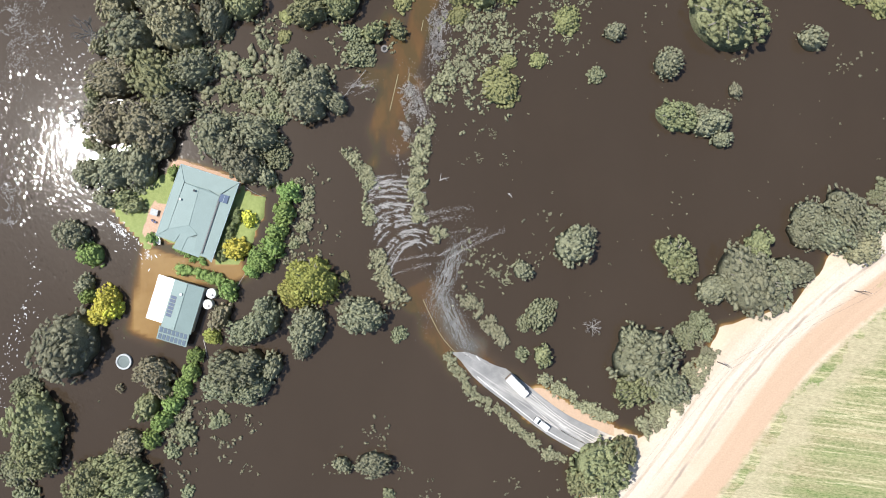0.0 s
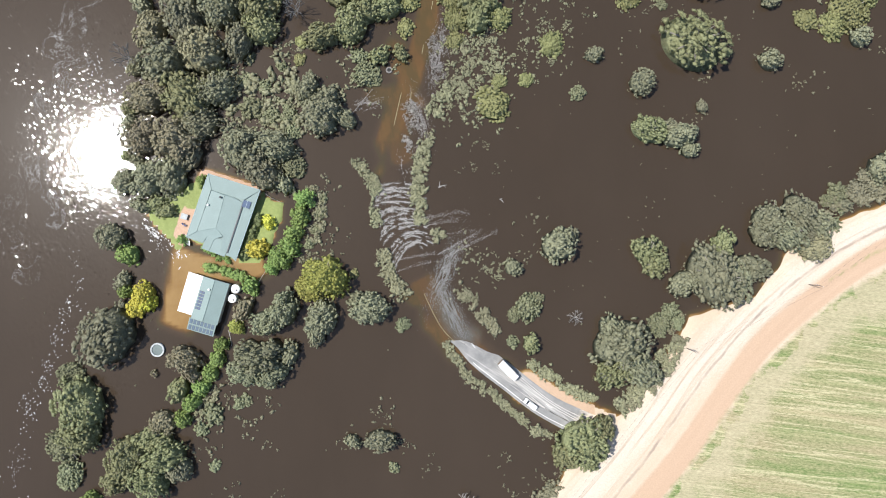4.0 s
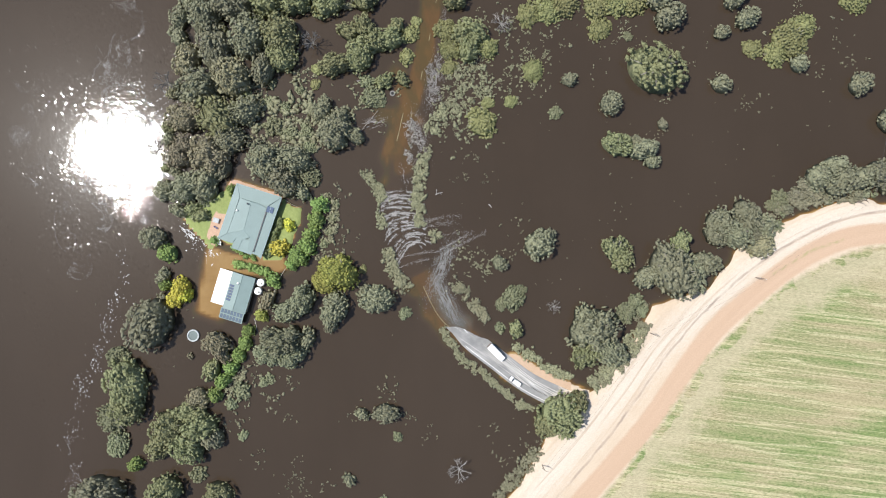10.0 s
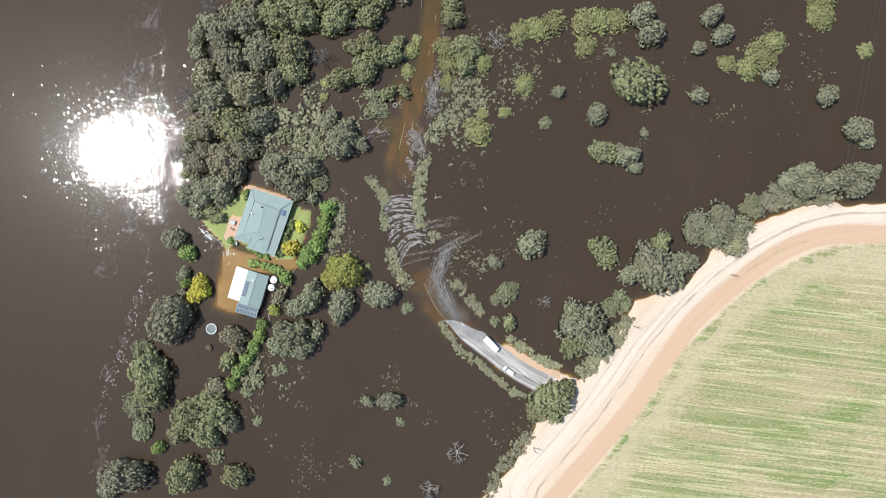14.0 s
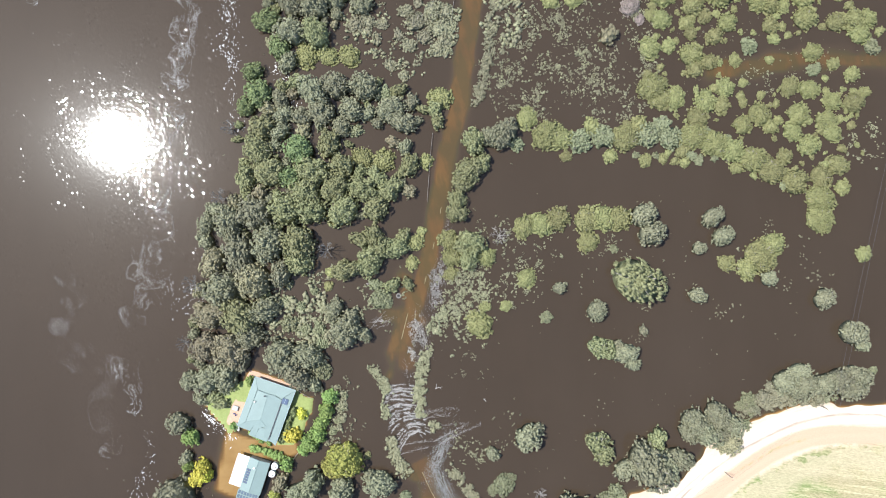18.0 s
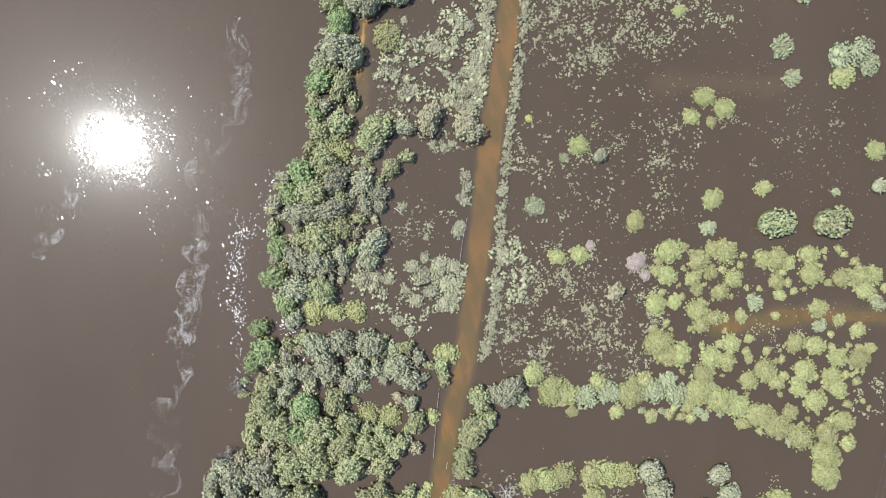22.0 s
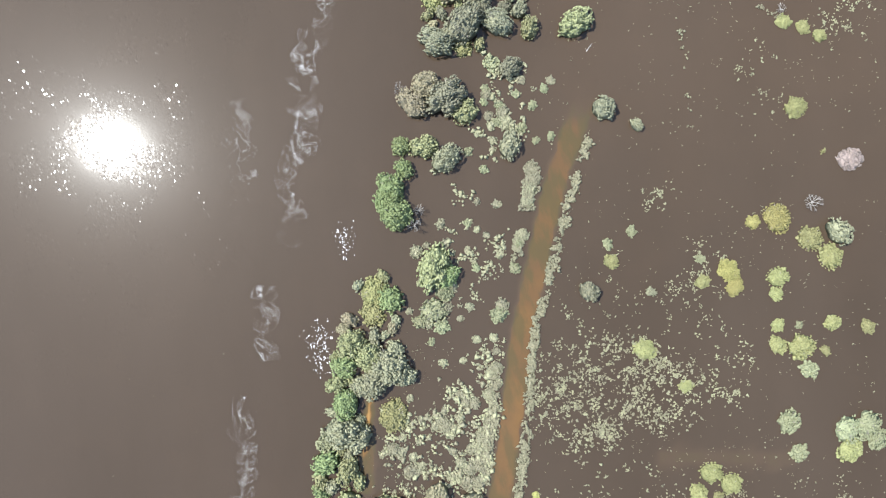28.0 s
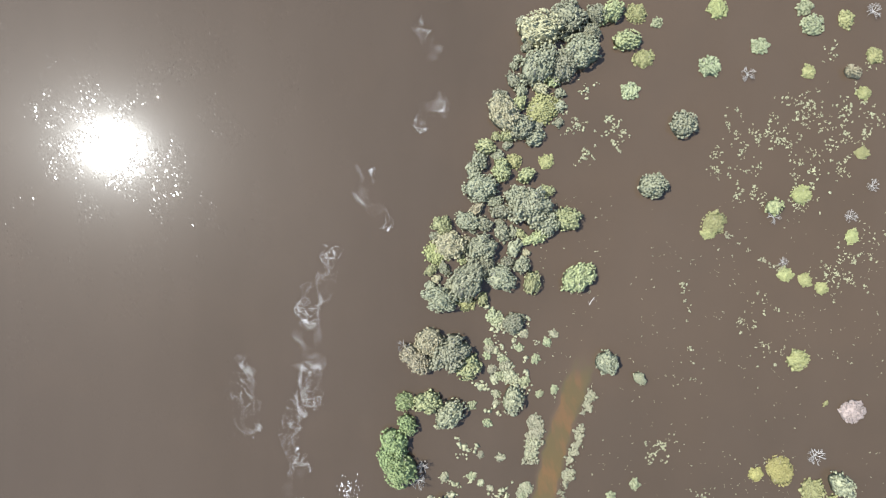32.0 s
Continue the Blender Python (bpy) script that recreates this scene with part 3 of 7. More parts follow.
# ---- sealed road ----
def smooth_line(line, step=1.0):
    """Points at even steps along a rounded line, with headings."""
    pts = [Vector((x, y, 0)) for x, y in line]
    out = []
    for i in range(len(pts) - 1):
        p0, p1, p2, p3 = pts[max(i - 1, 0)], pts[i], pts[i + 1], pts[min(i + 2, len(pts) - 1)]
        n = max(2, int((p2 - p1).length / step))
        for k in range(n):
            t = k / n
            out.append(0.5 * (2 * p1 + (p2 - p0) * t + (2 * p0 - 5 * p1 + 4 * p2 - p3) * t * t + (3 * p1 - p0 - 3 * p2 + p3) * t ** 3))
    out.append(pts[-1])
    return out


def ribbon(line, left, right, z, thick, material, name, parent=None):
    """A slab along a line, between two offsets (to the left of its heading positive); z may follow the way along it."""
    pts = smooth_line(line)
    verts, faces = [], []
    way = 0.0
    for i, p in enumerate(pts):
        if i:
            way += (p - pts[i - 1]).length
        d = (pts[min(i + 1, len(pts) - 1)] - pts[max(i - 1, 0)]).normalized()
        s = Vector((-d.y, d.x, 0))
        zz = z(way) if callable(z) else z
        zl, zr = zz if isinstance(zz, tuple) else (zz, zz)
        lo_, ro_ = (left(way), right(way)) if callable(left) else (left, right)
        for off, top in ((lo_, zl), (ro_, zr), (ro_, zr - thick), (lo_, zl - thick)):
            q = p + s * off
            verts.append((q.x, q.y, top))
    for i in range(len(pts) - 1):
        a, b = 4 * i, 4 * i + 4
        for k in range(4):
            faces.append((a + k, a + (k + 1) % 4, b + (k + 1) % 4, b + k))
    e = 4 * (len(pts) - 1)
    faces += [(3, 2, 1, 0), (e, e + 1, e + 2, e + 3)]
    return mesh_object(name, verts, faces, material, parent)


def road_z(way):
    """Heights of the two edges: the seal leans under the water where the flood crosses it."""
    return min(0.25, max(-0.35, (way - 30.0) * 0.016)), min(0.25, max(-0.3, (way - 16.5) * 0.03))


road = ribbon(SEALED, lambda w: 3.5 + 0.5 * max(0, (w - 52) / 15), lambda w: -3.5 - 0.4 * max(0, (w - 52) / 15), road_z, 0.12, ASPHALT, "road")
tagged(road, "pale sealed road running down into the flood water", "road", kind="structure")

# ---- plants ----
GREY_GUMS = []
GREY_GUMS += [(-0.1, 412.5, 6.5), (-118.1, -82.6, 5.3), (-112.2, -79.4, 8.0), (-31.2, -75.6, 2.4), (-75.9, -61.7, 4.3), (-26.9, -53.8, 2.6), (-18.9, -53.4, 4.3), (53.3, -32.3, 6.3), (-44.8, -29.1, 3.9), (48.5, -25.9, 8.4), (-37.2, -24.8, 3.0), (-95.8, -24.0, 9.3), (46.4, -23.2, 5.5), (-36.2, -19.2, 5.9), (-22.1, -16.3, 5.9), (-25.4, -13.6, 3.4), (80.0, -7.5, 6.5), (-92.1, -8.6, 3.0), (66.6, -8.8, 4.8), (74.5, -6.5, 9.2), (18.3, -4.5, 3.0), (85.2, -4.3, 5.3)]
GREY_GUMS += [(31.0, 2.0, 5.7), (-95.1, 4.1, 4.7), (88.6, 4.8, 4.3), (100.8, 4.8, 3.4), (34.4, 4.9, 3.0), (94.6, 5.4, 5.9), (104.4, 7.7, 4.7), (90.7, 8.6, 5.9), (99.0, 10.9, 5.9), (-46.3, 18.7, 3.4), (-83.6, 20.4, 6.3), (-52.1, 21.4, 5.5), (-77.7, 21.4, 5.7), (147.0, 22.1, 5.5), (129.3, 22.7, 5.9), (136.5, 23.5, 5.3), (123.0, 24.1, 5.3), (142.3, 25.1, 5.3), (-54.1, 25.3, 5.3), (-72.7, 26.5, 3.9), (148.7, 27.0, 5.1), (127.6, 27.6, 4.3)]
GREY_GUMS += [(-58.4, 28.9, 7.2), (68.3, 29.0, 3.0), (-49.3, 29.4, 6.3), (65.2, 33.0, 4.7), (62.9, 35.7, 2.6), (-70.3, 35.8, 5.9), (-29.0, 37.3, 3.4), (150.9, 38.1, 3.2), (-35.4, 38.5, 6.8), (71.7, 41.2, 2.2), (147.0, 42.4, 5.5), (-34.0, 44.0, 3.9), (-65.4, 45.5, 5.9), (-39.8, 45.9, 4.3), (54.8, 47.9, 4.3), (-79.5, 52.9, 7.6), (91.0, 54.3, 3.7), (136.4, 54.4, 4.3), (41.3, 55.9, 3.0), (-59.3, 59.2, 5.3)]
GREY_GUMS += [(116.5, 61.0, 3.4), (-74.6, 65.4, 8.0), (-64.1, 69.2, 7.6), (91.3, 71.5, 3.0), (99.4, 75.9, 4.3), (-78.5, 76.0, 6.8), (73.7, 76.4, 5.3), (-68.9, 79.7, 7.4), (95.5, 82.7, 4.3), (70.8, 82.8, 5.3), (14.8, 109.6, 4.4), (19.6, 110.8, 5.9), (-39.1, 112.0, 4.0), (-17.0, 114.3, 5.3), (-53.6, 115.2, 4.4), (-46.2, 117.5, 6.1), (-35.5, 118.2, 5.3), (-21.4, 118.6, 5.9), (-13.7, 121.8, 3.5), (-49.3, 123.8, 6.5), (-31.2, 126.3, 6.1), (-41.6, 126.4, 5.9), (-58.0, 145.4, 6.1)]
GREY_GUMS += [(-50.2, 155.5, 6.5), (-58.3, 156.3, 6.1), (-32.7, 156.3, 4.4), (-42.8, 158.1, 4.4), (-31.6, 162.5, 5.9), (-56.8, 172.9, 6.1), (-46.9, 174.2, 6.1), (-34.3, 176.5, 4.0), (-35.4, 185.1, 5.3), (-45.2, 185.5, 6.1), (151.1, 188.0, 3.3), (49.8, 196.3, 3.1), (-21.1, 205.0, 4.0), (-40.0, 229.7, 5.3), (-45.6, 231.9, 7.4), (-39.4, 248.7, 4.8), (-35.3, 249.6, 6.1), (-23.9, 252.0, 4.4), (-29.3, 255.5, 7.8), (-27.7, 260.9, 4.4), (41.9, 283.7, 4.2), (64.4, 284.0, 2.0), (131.0, 306.6, 5.0), (-10.7, 330.6, 5.9)]
GREY_GUMS += [(12.1, 335.9, 5.1), (58.1, 344.1, 2.7), (45.9, 349.8, 4.8), (-10.7, 352.7, 8.3), (11.8, 363.9, 4.6), (-14.3, 372.1, 6.5), (-4.6, 379.1, 7.8), (7.4, 379.9, 5.9), (0.2, 390.6, 6.5), (-4.8, 400.0, 4.8), (23.6, 400.1, 5.7), (17.8, 405.5, 8.7), (13.0, 409.1, 5.3), (61.6, 414.0, 5.7), (13.9, 434.3, 5.3), (72.7, 436.3, 5.7), (28.4, 456.5, 6.1), (20.3, 457.1, 7.8), (35.1, 461.8, 7.4), (30.0, 474.0, 7.4), (40.6, 475.4, 4.4)]
OLIVE_GUMS = []
OLIVE_GUMS += [(-73.7, -79.9, 5.1), (-91.3, -79.6, 6.8), (-84.0, -64.5, 5.9), (-93.1, -64.2, 5.1), (-80.3, -58.6, 6.4), (40.0, -58.6, 3.9), (-89.6, -58.0, 6.4), (33.9, -56.6, 5.1), (-81.0, -54.5, 3.9), (38.4, -53.3, 7.6), (-84.4, -53.2, 5.1), (43.2, -50.5, 4.7), (-103.4, -51.5, 6.2), (-76.1, -39.3, 3.9), (-103.3, -43.3, 8.0), (23.6, -26.0, 3.0), (77.4, 2.3, 4.3), (-79.8, 11.3, 3.0), (-82.9, 13.5, 2.8), (-73.7, 43.3, 8.0), (-19.6, 55.4, 3.3), (-13.6, 56.0, 2.6), (-35.7, 60.6, 5.1), (-53.0, 63.5, 5.9), (-27.9, 63.8, 5.9)]
OLIVE_GUMS += [(8.1, 65.7, 4.3), (-23.2, 68.5, 4.7), (-17.9, 69.1, 4.7), (-53.6, 70.1, 7.2), (6.0, 70.4, 3.9), (-31.1, 71.4, 3.9), (8.9, 71.8, 5.1), (-26.2, 73.2, 4.3), (-15.5, 73.6, 3.0), (-49.1, 81.2, 5.9), (-58.5, 81.8, 6.8), (3.5, 81.9, 4.3), (-37.4, 82.0, 6.4), (-26.0, 82.9, 5.5), (3.4, 87.0, 4.0), (-51.3, 87.6, 6.6), (-40.6, 89.8, 5.9), (-30.6, 90.0, 5.9), (-20.7, 90.2, 5.3), (5.3, 92.8, 4.4), (-72.9, 93.0, 4.8), (-25.9, 94.3, 4.4), (-64.0, 95.2, 6.6), (-48.6, 96.0, 6.6)]
OLIVE_GUMS += [(7.1, 97.1, 5.9), (-38.5, 98.1, 5.3), (-14.0, 99.1, 4.4), (12.1, 100.4, 4.0), (-68.8, 102.9, 6.1), (-43.1, 106.0, 5.5), (8.8, 107.4, 5.3), (-67.2, 111.3, 5.5), (-4.4, 114.9, 3.1), (-5.5, 119.4, 3.5), (-49.1, 145.3, 5.9), (-50.4, 164.3, 7.2), (-42.9, 167.9, 5.3), (-53.9, 180.3, 6.6), (-25.7, 189.9, 4.0), (-49.4, 191.1, 6.1), (-19.8, 194.3, 3.1), (-35.0, 198.6, 4.0), (-52.0, 203.5, 4.8), (-30.8, 203.8, 6.6), (-44.0, 205.8, 5.5), (-44.4, 218.0, 5.3), (-37.5, 259.5, 5.9), (-43.5, 263.4, 5.9)]
OLIVE_GUMS += [(-14.2, 291.3, 7.8), (-18.8, 334.9, 5.3), (-4.0, 347.7, 5.3), (18.7, 378.6, 4.2), (35.2, 380.3, 6.3), (31.1, 401.5, 5.3), (106.0, 406.8, 3.5), (7.0, 419.1, 4.4), (51.7, 466.4, 4.9), (45.6, 476.3, 4.9)]
LEMON_GUMS = []
LEMON_GUMS += [(-60.0, -21.4, 2.8), (-38.7, -10.5, 5.1), (-34.7, -7.2, 7.6)]
PALE_GUMS = []
PALE_GUMS += [(-49.5, -34.5, 5.0), (-57.5, -34.3, 5.0), (-53.0, -29.5, 7.6), (-51.5, -20.3, 4.7), (-47.2, -17.2, 6.4)]
OPEN_GUMS = []
OPEN_GUMS += [(58.6, -3.9, 3.9), (56.7, 0.0, 5.0), (47.6, -33.4, 6.0), (56.6, 34.7, 5.1), (68.9, 59.1, 9.4), (113.9, 174.0, 6.4), (134.2, 174.6, 6.6)]
SLATE_GUMS = [p for p in GREY_GUMS if p[1] > 345]  # the duller stand in the north
GREY_GUMS = [p for p in GREY_GUMS if p[1] <= 345]
BROWN_GUMS = []
BROWN_GUMS += [(-83.5, -35.0, 1.3), (7.7, 439.2, 7.2), (20.5, 469.5, 8.3), (-11.0, 391.5, 6.6), (-23.0, 350.3, 6.1), (-18.1, 356.7, 6.1), (-68.9, 55.8, 7.6), (-83.9, 62.0, 5.5), (-83.4, 43.4, 6.8), (-76.6, 30.8, 7.6), (-85.5, 31.9, 6.3), (-80.6, -48.6, 4.3), (-72.5, -34.1, 3.5), (-74.4, -30.6, 5.1), (-57.8, -16.5, 3.5), (103.4, 1.1, 4.9), (56.6, 147.4, 3.8), (2.0, 205.1, 6.6), (-12.0, 207.7, 6.1), (-44.2, 272.0, 3.3), (133.6, 456.0, 3.1)]
WATTLES = []
WATTLES += [(-26.7, -6.4, 1.7), (12.5, 42.1, 5.6), (14.5, 48.6, 2.6), (22.0, 49.0, 2.6), (-42.4, 54.5, 2.2), (29.0, 59.0, 4.1), (-42.0, 59.5, 2.2), (1.7, 60.2, 3.0), (-12.3, 63.6, 3.0), (109.2, 64.8, 4.8), (2.1, 65.9, 4.3), (101.4, 66.2, 3.9), (14.3, 66.9, 4.3), (113.5, 69.1, 6.9), (150.9, 70.8, 3.3), (-11.3, 71.0, 3.5), (0.7, 72.4, 4.3), (51.2, 72.7, 4.3), (118.0, 73.6, 4.8), (-9.3, 75.2, 2.2), (27.7, 77.6, 4.5), (34.1, 78.6, 4.8), (-40.5, 79.7, 3.9), (50.3, 80.6, 5.4)]
WATTLES += [(40.0, 80.6, 5.2), (62.0, 81.5, 5.4), (56.2, 81.5, 5.6), (134.7, 83.4, 6.1), (134.9, 90.6, 6.0), (142.7, 94.7, 3.3), (125.7, 96.4, 5.6), (134.7, 98.2, 4.9), (116.9, 100.2, 5.8), (-23.2, 100.2, 4.9), (-8.1, 100.6, 3.1), (-31.3, 101.0, 4.5), (140.7, 102.9, 4.5), (110.3, 104.0, 5.8), (121.6, 105.3, 3.6), (102.5, 107.4, 5.3), (96.0, 109.3, 6.0), (130.3, 109.7, 4.5), (39.7, 110.1, 5.3), (63.5, 110.8, 5.8), (35.2, 111.0, 6.2), (87.8, 111.9, 6.0), (51.4, 114.5, 3.6), (124.2, 114.5, 4.0)]
WATTLES += [(138.4, 114.5, 4.0), (68.6, 116.0, 3.6), (116.2, 116.3, 3.6), (105.9, 116.4, 4.0), (27.9, 116.9, 4.5), (89.6, 118.6, 4.5), (136.2, 118.9, 4.5), (111.8, 120.3, 4.9), (126.0, 120.7, 4.9), (-3.6, 123.4, 4.9), (98.2, 123.5, 3.6), (92.5, 124.8, 4.9), (76.3, 124.9, 4.5), (146.1, 125.3, 4.5), (81.3, 125.5, 4.5), (138.1, 126.1, 4.0), (73.1, 129.3, 6.0), (149.8, 129.4, 2.7), (129.8, 129.9, 4.2), (99.5, 130.0, 4.0), (122.7, 130.7, 4.0), (145.2, 135.8, 3.3), (88.3, 136.2, 3.6), (-44.5, 137.7, 4.2)]
WATTLES += [(-52.2, 137.8, 5.3), (-36.8, 137.9, 4.5), (93.3, 139.0, 3.6), (138.3, 139.3, 2.7), (102.6, 139.9, 2.9), (115.2, 140.3, 2.0), (86.9, 141.4, 4.9), (71.7, 143.4, 4.5), (130.5, 143.5, 4.0), (78.4, 144.3, 3.1), (116.7, 147.8, 2.7), (95.0, 148.2, 3.6), (86.5, 149.0, 2.9), (147.4, 150.6, 4.5), (115.1, 152.8, 3.8), (84.8, 153.0, 3.3), (99.8, 153.3, 4.0), (75.4, 154.0, 4.2), (139.2, 154.4, 4.2), (91.3, 155.2, 3.3), (71.7, 155.3, 2.7), (128.0, 155.5, 5.1), (145.2, 155.6, 5.1), (150.4, 156.2, 4.0)]
WATTLES += [(86.8, 159.6, 4.9), (35.5, 159.6, 3.6), (119.6, 159.7, 3.1), (43.5, 160.5, 3.8), (110.3, 160.7, 4.0), (115.1, 160.8, 4.5), (126.8, 162.6, 4.2), (76.2, 162.8, 5.3), (96.4, 163.3, 5.3), (91.8, 163.9, 3.6), (63.4, 173.2, 4.0), (91.4, 182.0, 4.2), (109.6, 186.5, 3.6), (-44.6, 195.3, 5.6), (42.3, 200.3, 4.2), (150.1, 201.4, 4.0), (90.1, 209.8, 2.5), (83.0, 211.6, 3.8), (94.5, 214.7, 4.4), (87.4, 218.6, 4.4), (137.3, 227.6, 4.9), (-28.0, 237.6, 6.4), (77.7, 250.1, 2.9), (62.5, 262.9, 4.4)]
WATTLES += [(128.0, 263.7, 2.2), (119.0, 265.0, 5.3), (110.5, 265.4, 3.8), (143.0, 272.6, 3.1), (110.5, 272.6, 2.9), (130.4, 273.9, 3.6), (-36.2, 274.2, 5.3), (-35.3, 282.3, 6.2), (109.8, 283.7, 3.1), (83.0, 287.7, 3.1), (110.5, 289.8, 4.2), (50.0, 294.5, 3.3), (129.3, 298.0, 5.1), (121.7, 304.4, 5.1), (125.9, 335.6, 1.3), (115.5, 351.6, 4.4), (-5.3, 371.1, 4.0), (123.8, 377.6, 2.9), (117.8, 380.6, 2.9), (110.6, 382.5, 3.1), (-15.6, 388.5, 5.3), (134.7, 396.6, 3.1), (82.6, 397.2, 3.1), (84.8, 400.7, 4.9)]
WATTLES += [(116.3, 411.3, 4.0), (11.5, 422.2, 3.4), (23.3, 422.3, 3.1), (138.0, 426.8, 2.9), (21.7, 441.4, 6.7), (138.4, 448.6, 2.9), (118.3, 456.1, 2.9), (58.2, 460.2, 4.0), (141.9, 462.3, 3.6), (131.6, 475.4, 3.6), (55.3, 476.7, 4.2), (84.7, 478.7, 4.2)]
YELLOW_WATTLES = []
YELLOW_WATTLES += [(23.9, 209.5, 1.6), (94.8, 286.3, 4.0), (92.3, 292.3, 4.9), (100.8, 309.9, 3.1), (109.5, 311.2, 5.8)]
SALTBUSHES = []
SALTBUSHES += [(-20.0, -82.5, 2.0), (-80.9, -73.8, 3.3), (-107.2, -63.7, 4.8), (-15.2, -61.5, 2.0), (-66.3, -61.2, 2.2), (-108.8, -55.3, 6.1), (-70.1, -50.8, 2.6), (-66.7, -46.3, 3.9), (-59.3, -43.4, 2.2), (-57.4, -42.4, 2.2), (-107.2, -35.2, 4.3), (18.4, -25.7, 2.2), (60.1, -20.7, 4.3), (-12.8, -20.7, 2.6), (65.2, -19.8, 2.6), (18.8, -17.7, 2.6), (63.1, -16.8, 3.3), (22.7, -15.7, 4.8), (25.1, -13.4, 2.6), (-39.5, 2.1, 2.0), (-37.5, 6.1, 2.0), (-36.5, 11.0, 2.0), (107.8, 14.8, 2.6), (-35.6, 15.0, 1.7)]
SALTBUSHES += [(-79.1, 15.6, 2.2), (110.4, 16.7, 3.5), (-44.2, 24.1, 4.3), (-44.3, 33.7, 3.0), (-45.2, 38.6, 3.3), (-50.2, 38.6, 3.0), (-56.0, 40.5, 3.9), (36.7, 45.1, 2.6), (-52.2, 46.6, 2.6), (-20.6, 48.6, 2.2), (-58.2, 48.6, 2.2), (-23.5, 50.3, 4.3), (-47.4, 52.6, 2.0), (-56.8, 54.6, 2.2), (-25.5, 55.4, 3.0), (60.5, 70.3, 2.0), (24.2, 107.6, 3.6), (47.5, 109.3, 5.3), (55.5, 110.9, 5.3), (-33.8, 111.0, 3.1), (79.8, 111.2, 5.3), (71.7, 112.0, 5.3), (76.8, 116.2, 3.6), (-24.0, 124.5, 3.4)]
SALTBUSHES += [(131.2, 137.0, 3.1), (107.7, 144.9, 3.8), (152.0, 145.7, 3.6), (90.0, 171.4, 3.6), (26.8, 177.6, 4.2), (135.9, 185.7, 2.0), (37.1, 195.5, 2.2), (118.8, 226.6, 3.8), (-51.5, 227.5, 4.9), (146.9, 232.2, 4.4), (136.7, 235.0, 5.8), (143.4, 237.2, 6.2), (115.1, 237.6, 5.1), (122.1, 256.6, 3.8), (-14.8, 264.4, 1.8), (-10.9, 269.8, 3.1), (-19.0, 271.6, 3.1), (118.3, 272.7, 1.8), (9.3, 274.7, 3.8), (-14.0, 275.7, 5.8), (-10.5, 282.8, 4.0), (-19.0, 285.8, 2.0), (1.0, 291.5, 1.8), (15.1, 291.7, 2.5)]
SALTBUSHES += [(82.1, 296.0, 2.2), (16.0, 300.8, 2.5), (48.5, 301.0, 2.5), (56.9, 305.6, 2.5), (-2.4, 307.7, 1.8), (3.2, 327.1, 2.0), (-2.6, 333.5, 2.2), (21.8, 338.0, 1.8), (27.4, 339.7, 2.0), (16.6, 342.5, 2.5), (7.8, 344.5, 2.2), (8.3, 350.6, 2.0), (20.5, 350.7, 2.2), (2.8, 351.5, 1.8), (14.4, 354.7, 2.0), (3.2, 356.6, 2.0), (24.5, 356.9, 2.0), (5.4, 365.7, 3.6), (53.4, 448.4, 3.8), (82.4, 457.5, 4.7), (100.3, 465.3, 3.6), (119.4, 473.2, 4.7), (62.9, 473.3, 2.5), (116.5, 479.4, 3.4)]
PINK_BUSHES = []
PINK_BUSHES += [(67.8, 153.6, 2.2), (64.3, 158.4, 4.2), (47.5, 164.2, 2.2), (135.4, 333.1, 5.1)]
GREEN_TREES = []
GREEN_TREES += [(-101.3, -70.3, 3.0), (-75.0, -47.5, 3.0), (-72.2, -42.8, 3.2), (-69.8, -38.6, 3.2), (-67.3, -34.5, 3.0), (-65.2, -30.5, 3.0), (-64.3, -26.5, 2.6), (-91.3, -11.6, 2.6), (-55.7, -10.0, 3.2), (-50.0, -4.8, 2.6), (-47.6, -2.2, 4.1), (-90.6, -1.2, 3.9), (-44.8, 1.1, 3.6), (-75.4, 3.1, 2.0), (-43.5, 5.6, 3.4), (-41.9, 9.9, 3.6), (-40.7, 14.8, 3.6), (-69.7, 19.8, 2.4)]
BANK_GREENS = []
BANK_GREENS += [(-56.9, 93.5, 4.8), (-54.0, 103.3, 6.1), (-73.5, 118.6, 4.0), (-69.1, 123.2, 5.7), (-71.3, 131.2, 4.0), (-61.8, 140.0, 4.8), (-66.4, 149.7, 5.3), (-64.8, 160.4, 4.8), (-61.2, 179.4, 5.3), (-57.4, 187.5, 5.5), (-53.5, 209.5, 3.3), (-51.8, 220.5, 5.3), (-45.2, 241.9, 5.9), (-45.9, 255.5, 5.3), (-29.6, 279.7, 5.3), (-9.2, 288.2, 4.8), (-28.1, 310.5, 7.0), (-32.7, 313.9, 4.4), (-30.5, 319.7, 6.1), (-25.7, 326.7, 4.0), (-26.9, 334.8, 4.0)]
GOLDEN_TREES = []
GOLDEN_TREES += [(-87.7, -15.8, 3.9), (-85.0, -14.5, 3.4), (-85.7, -12.5, 4.3), (-53.9, 0.7, 3.9), (-51.0, 8.2, 2.6)]
DEAD_TREES = []
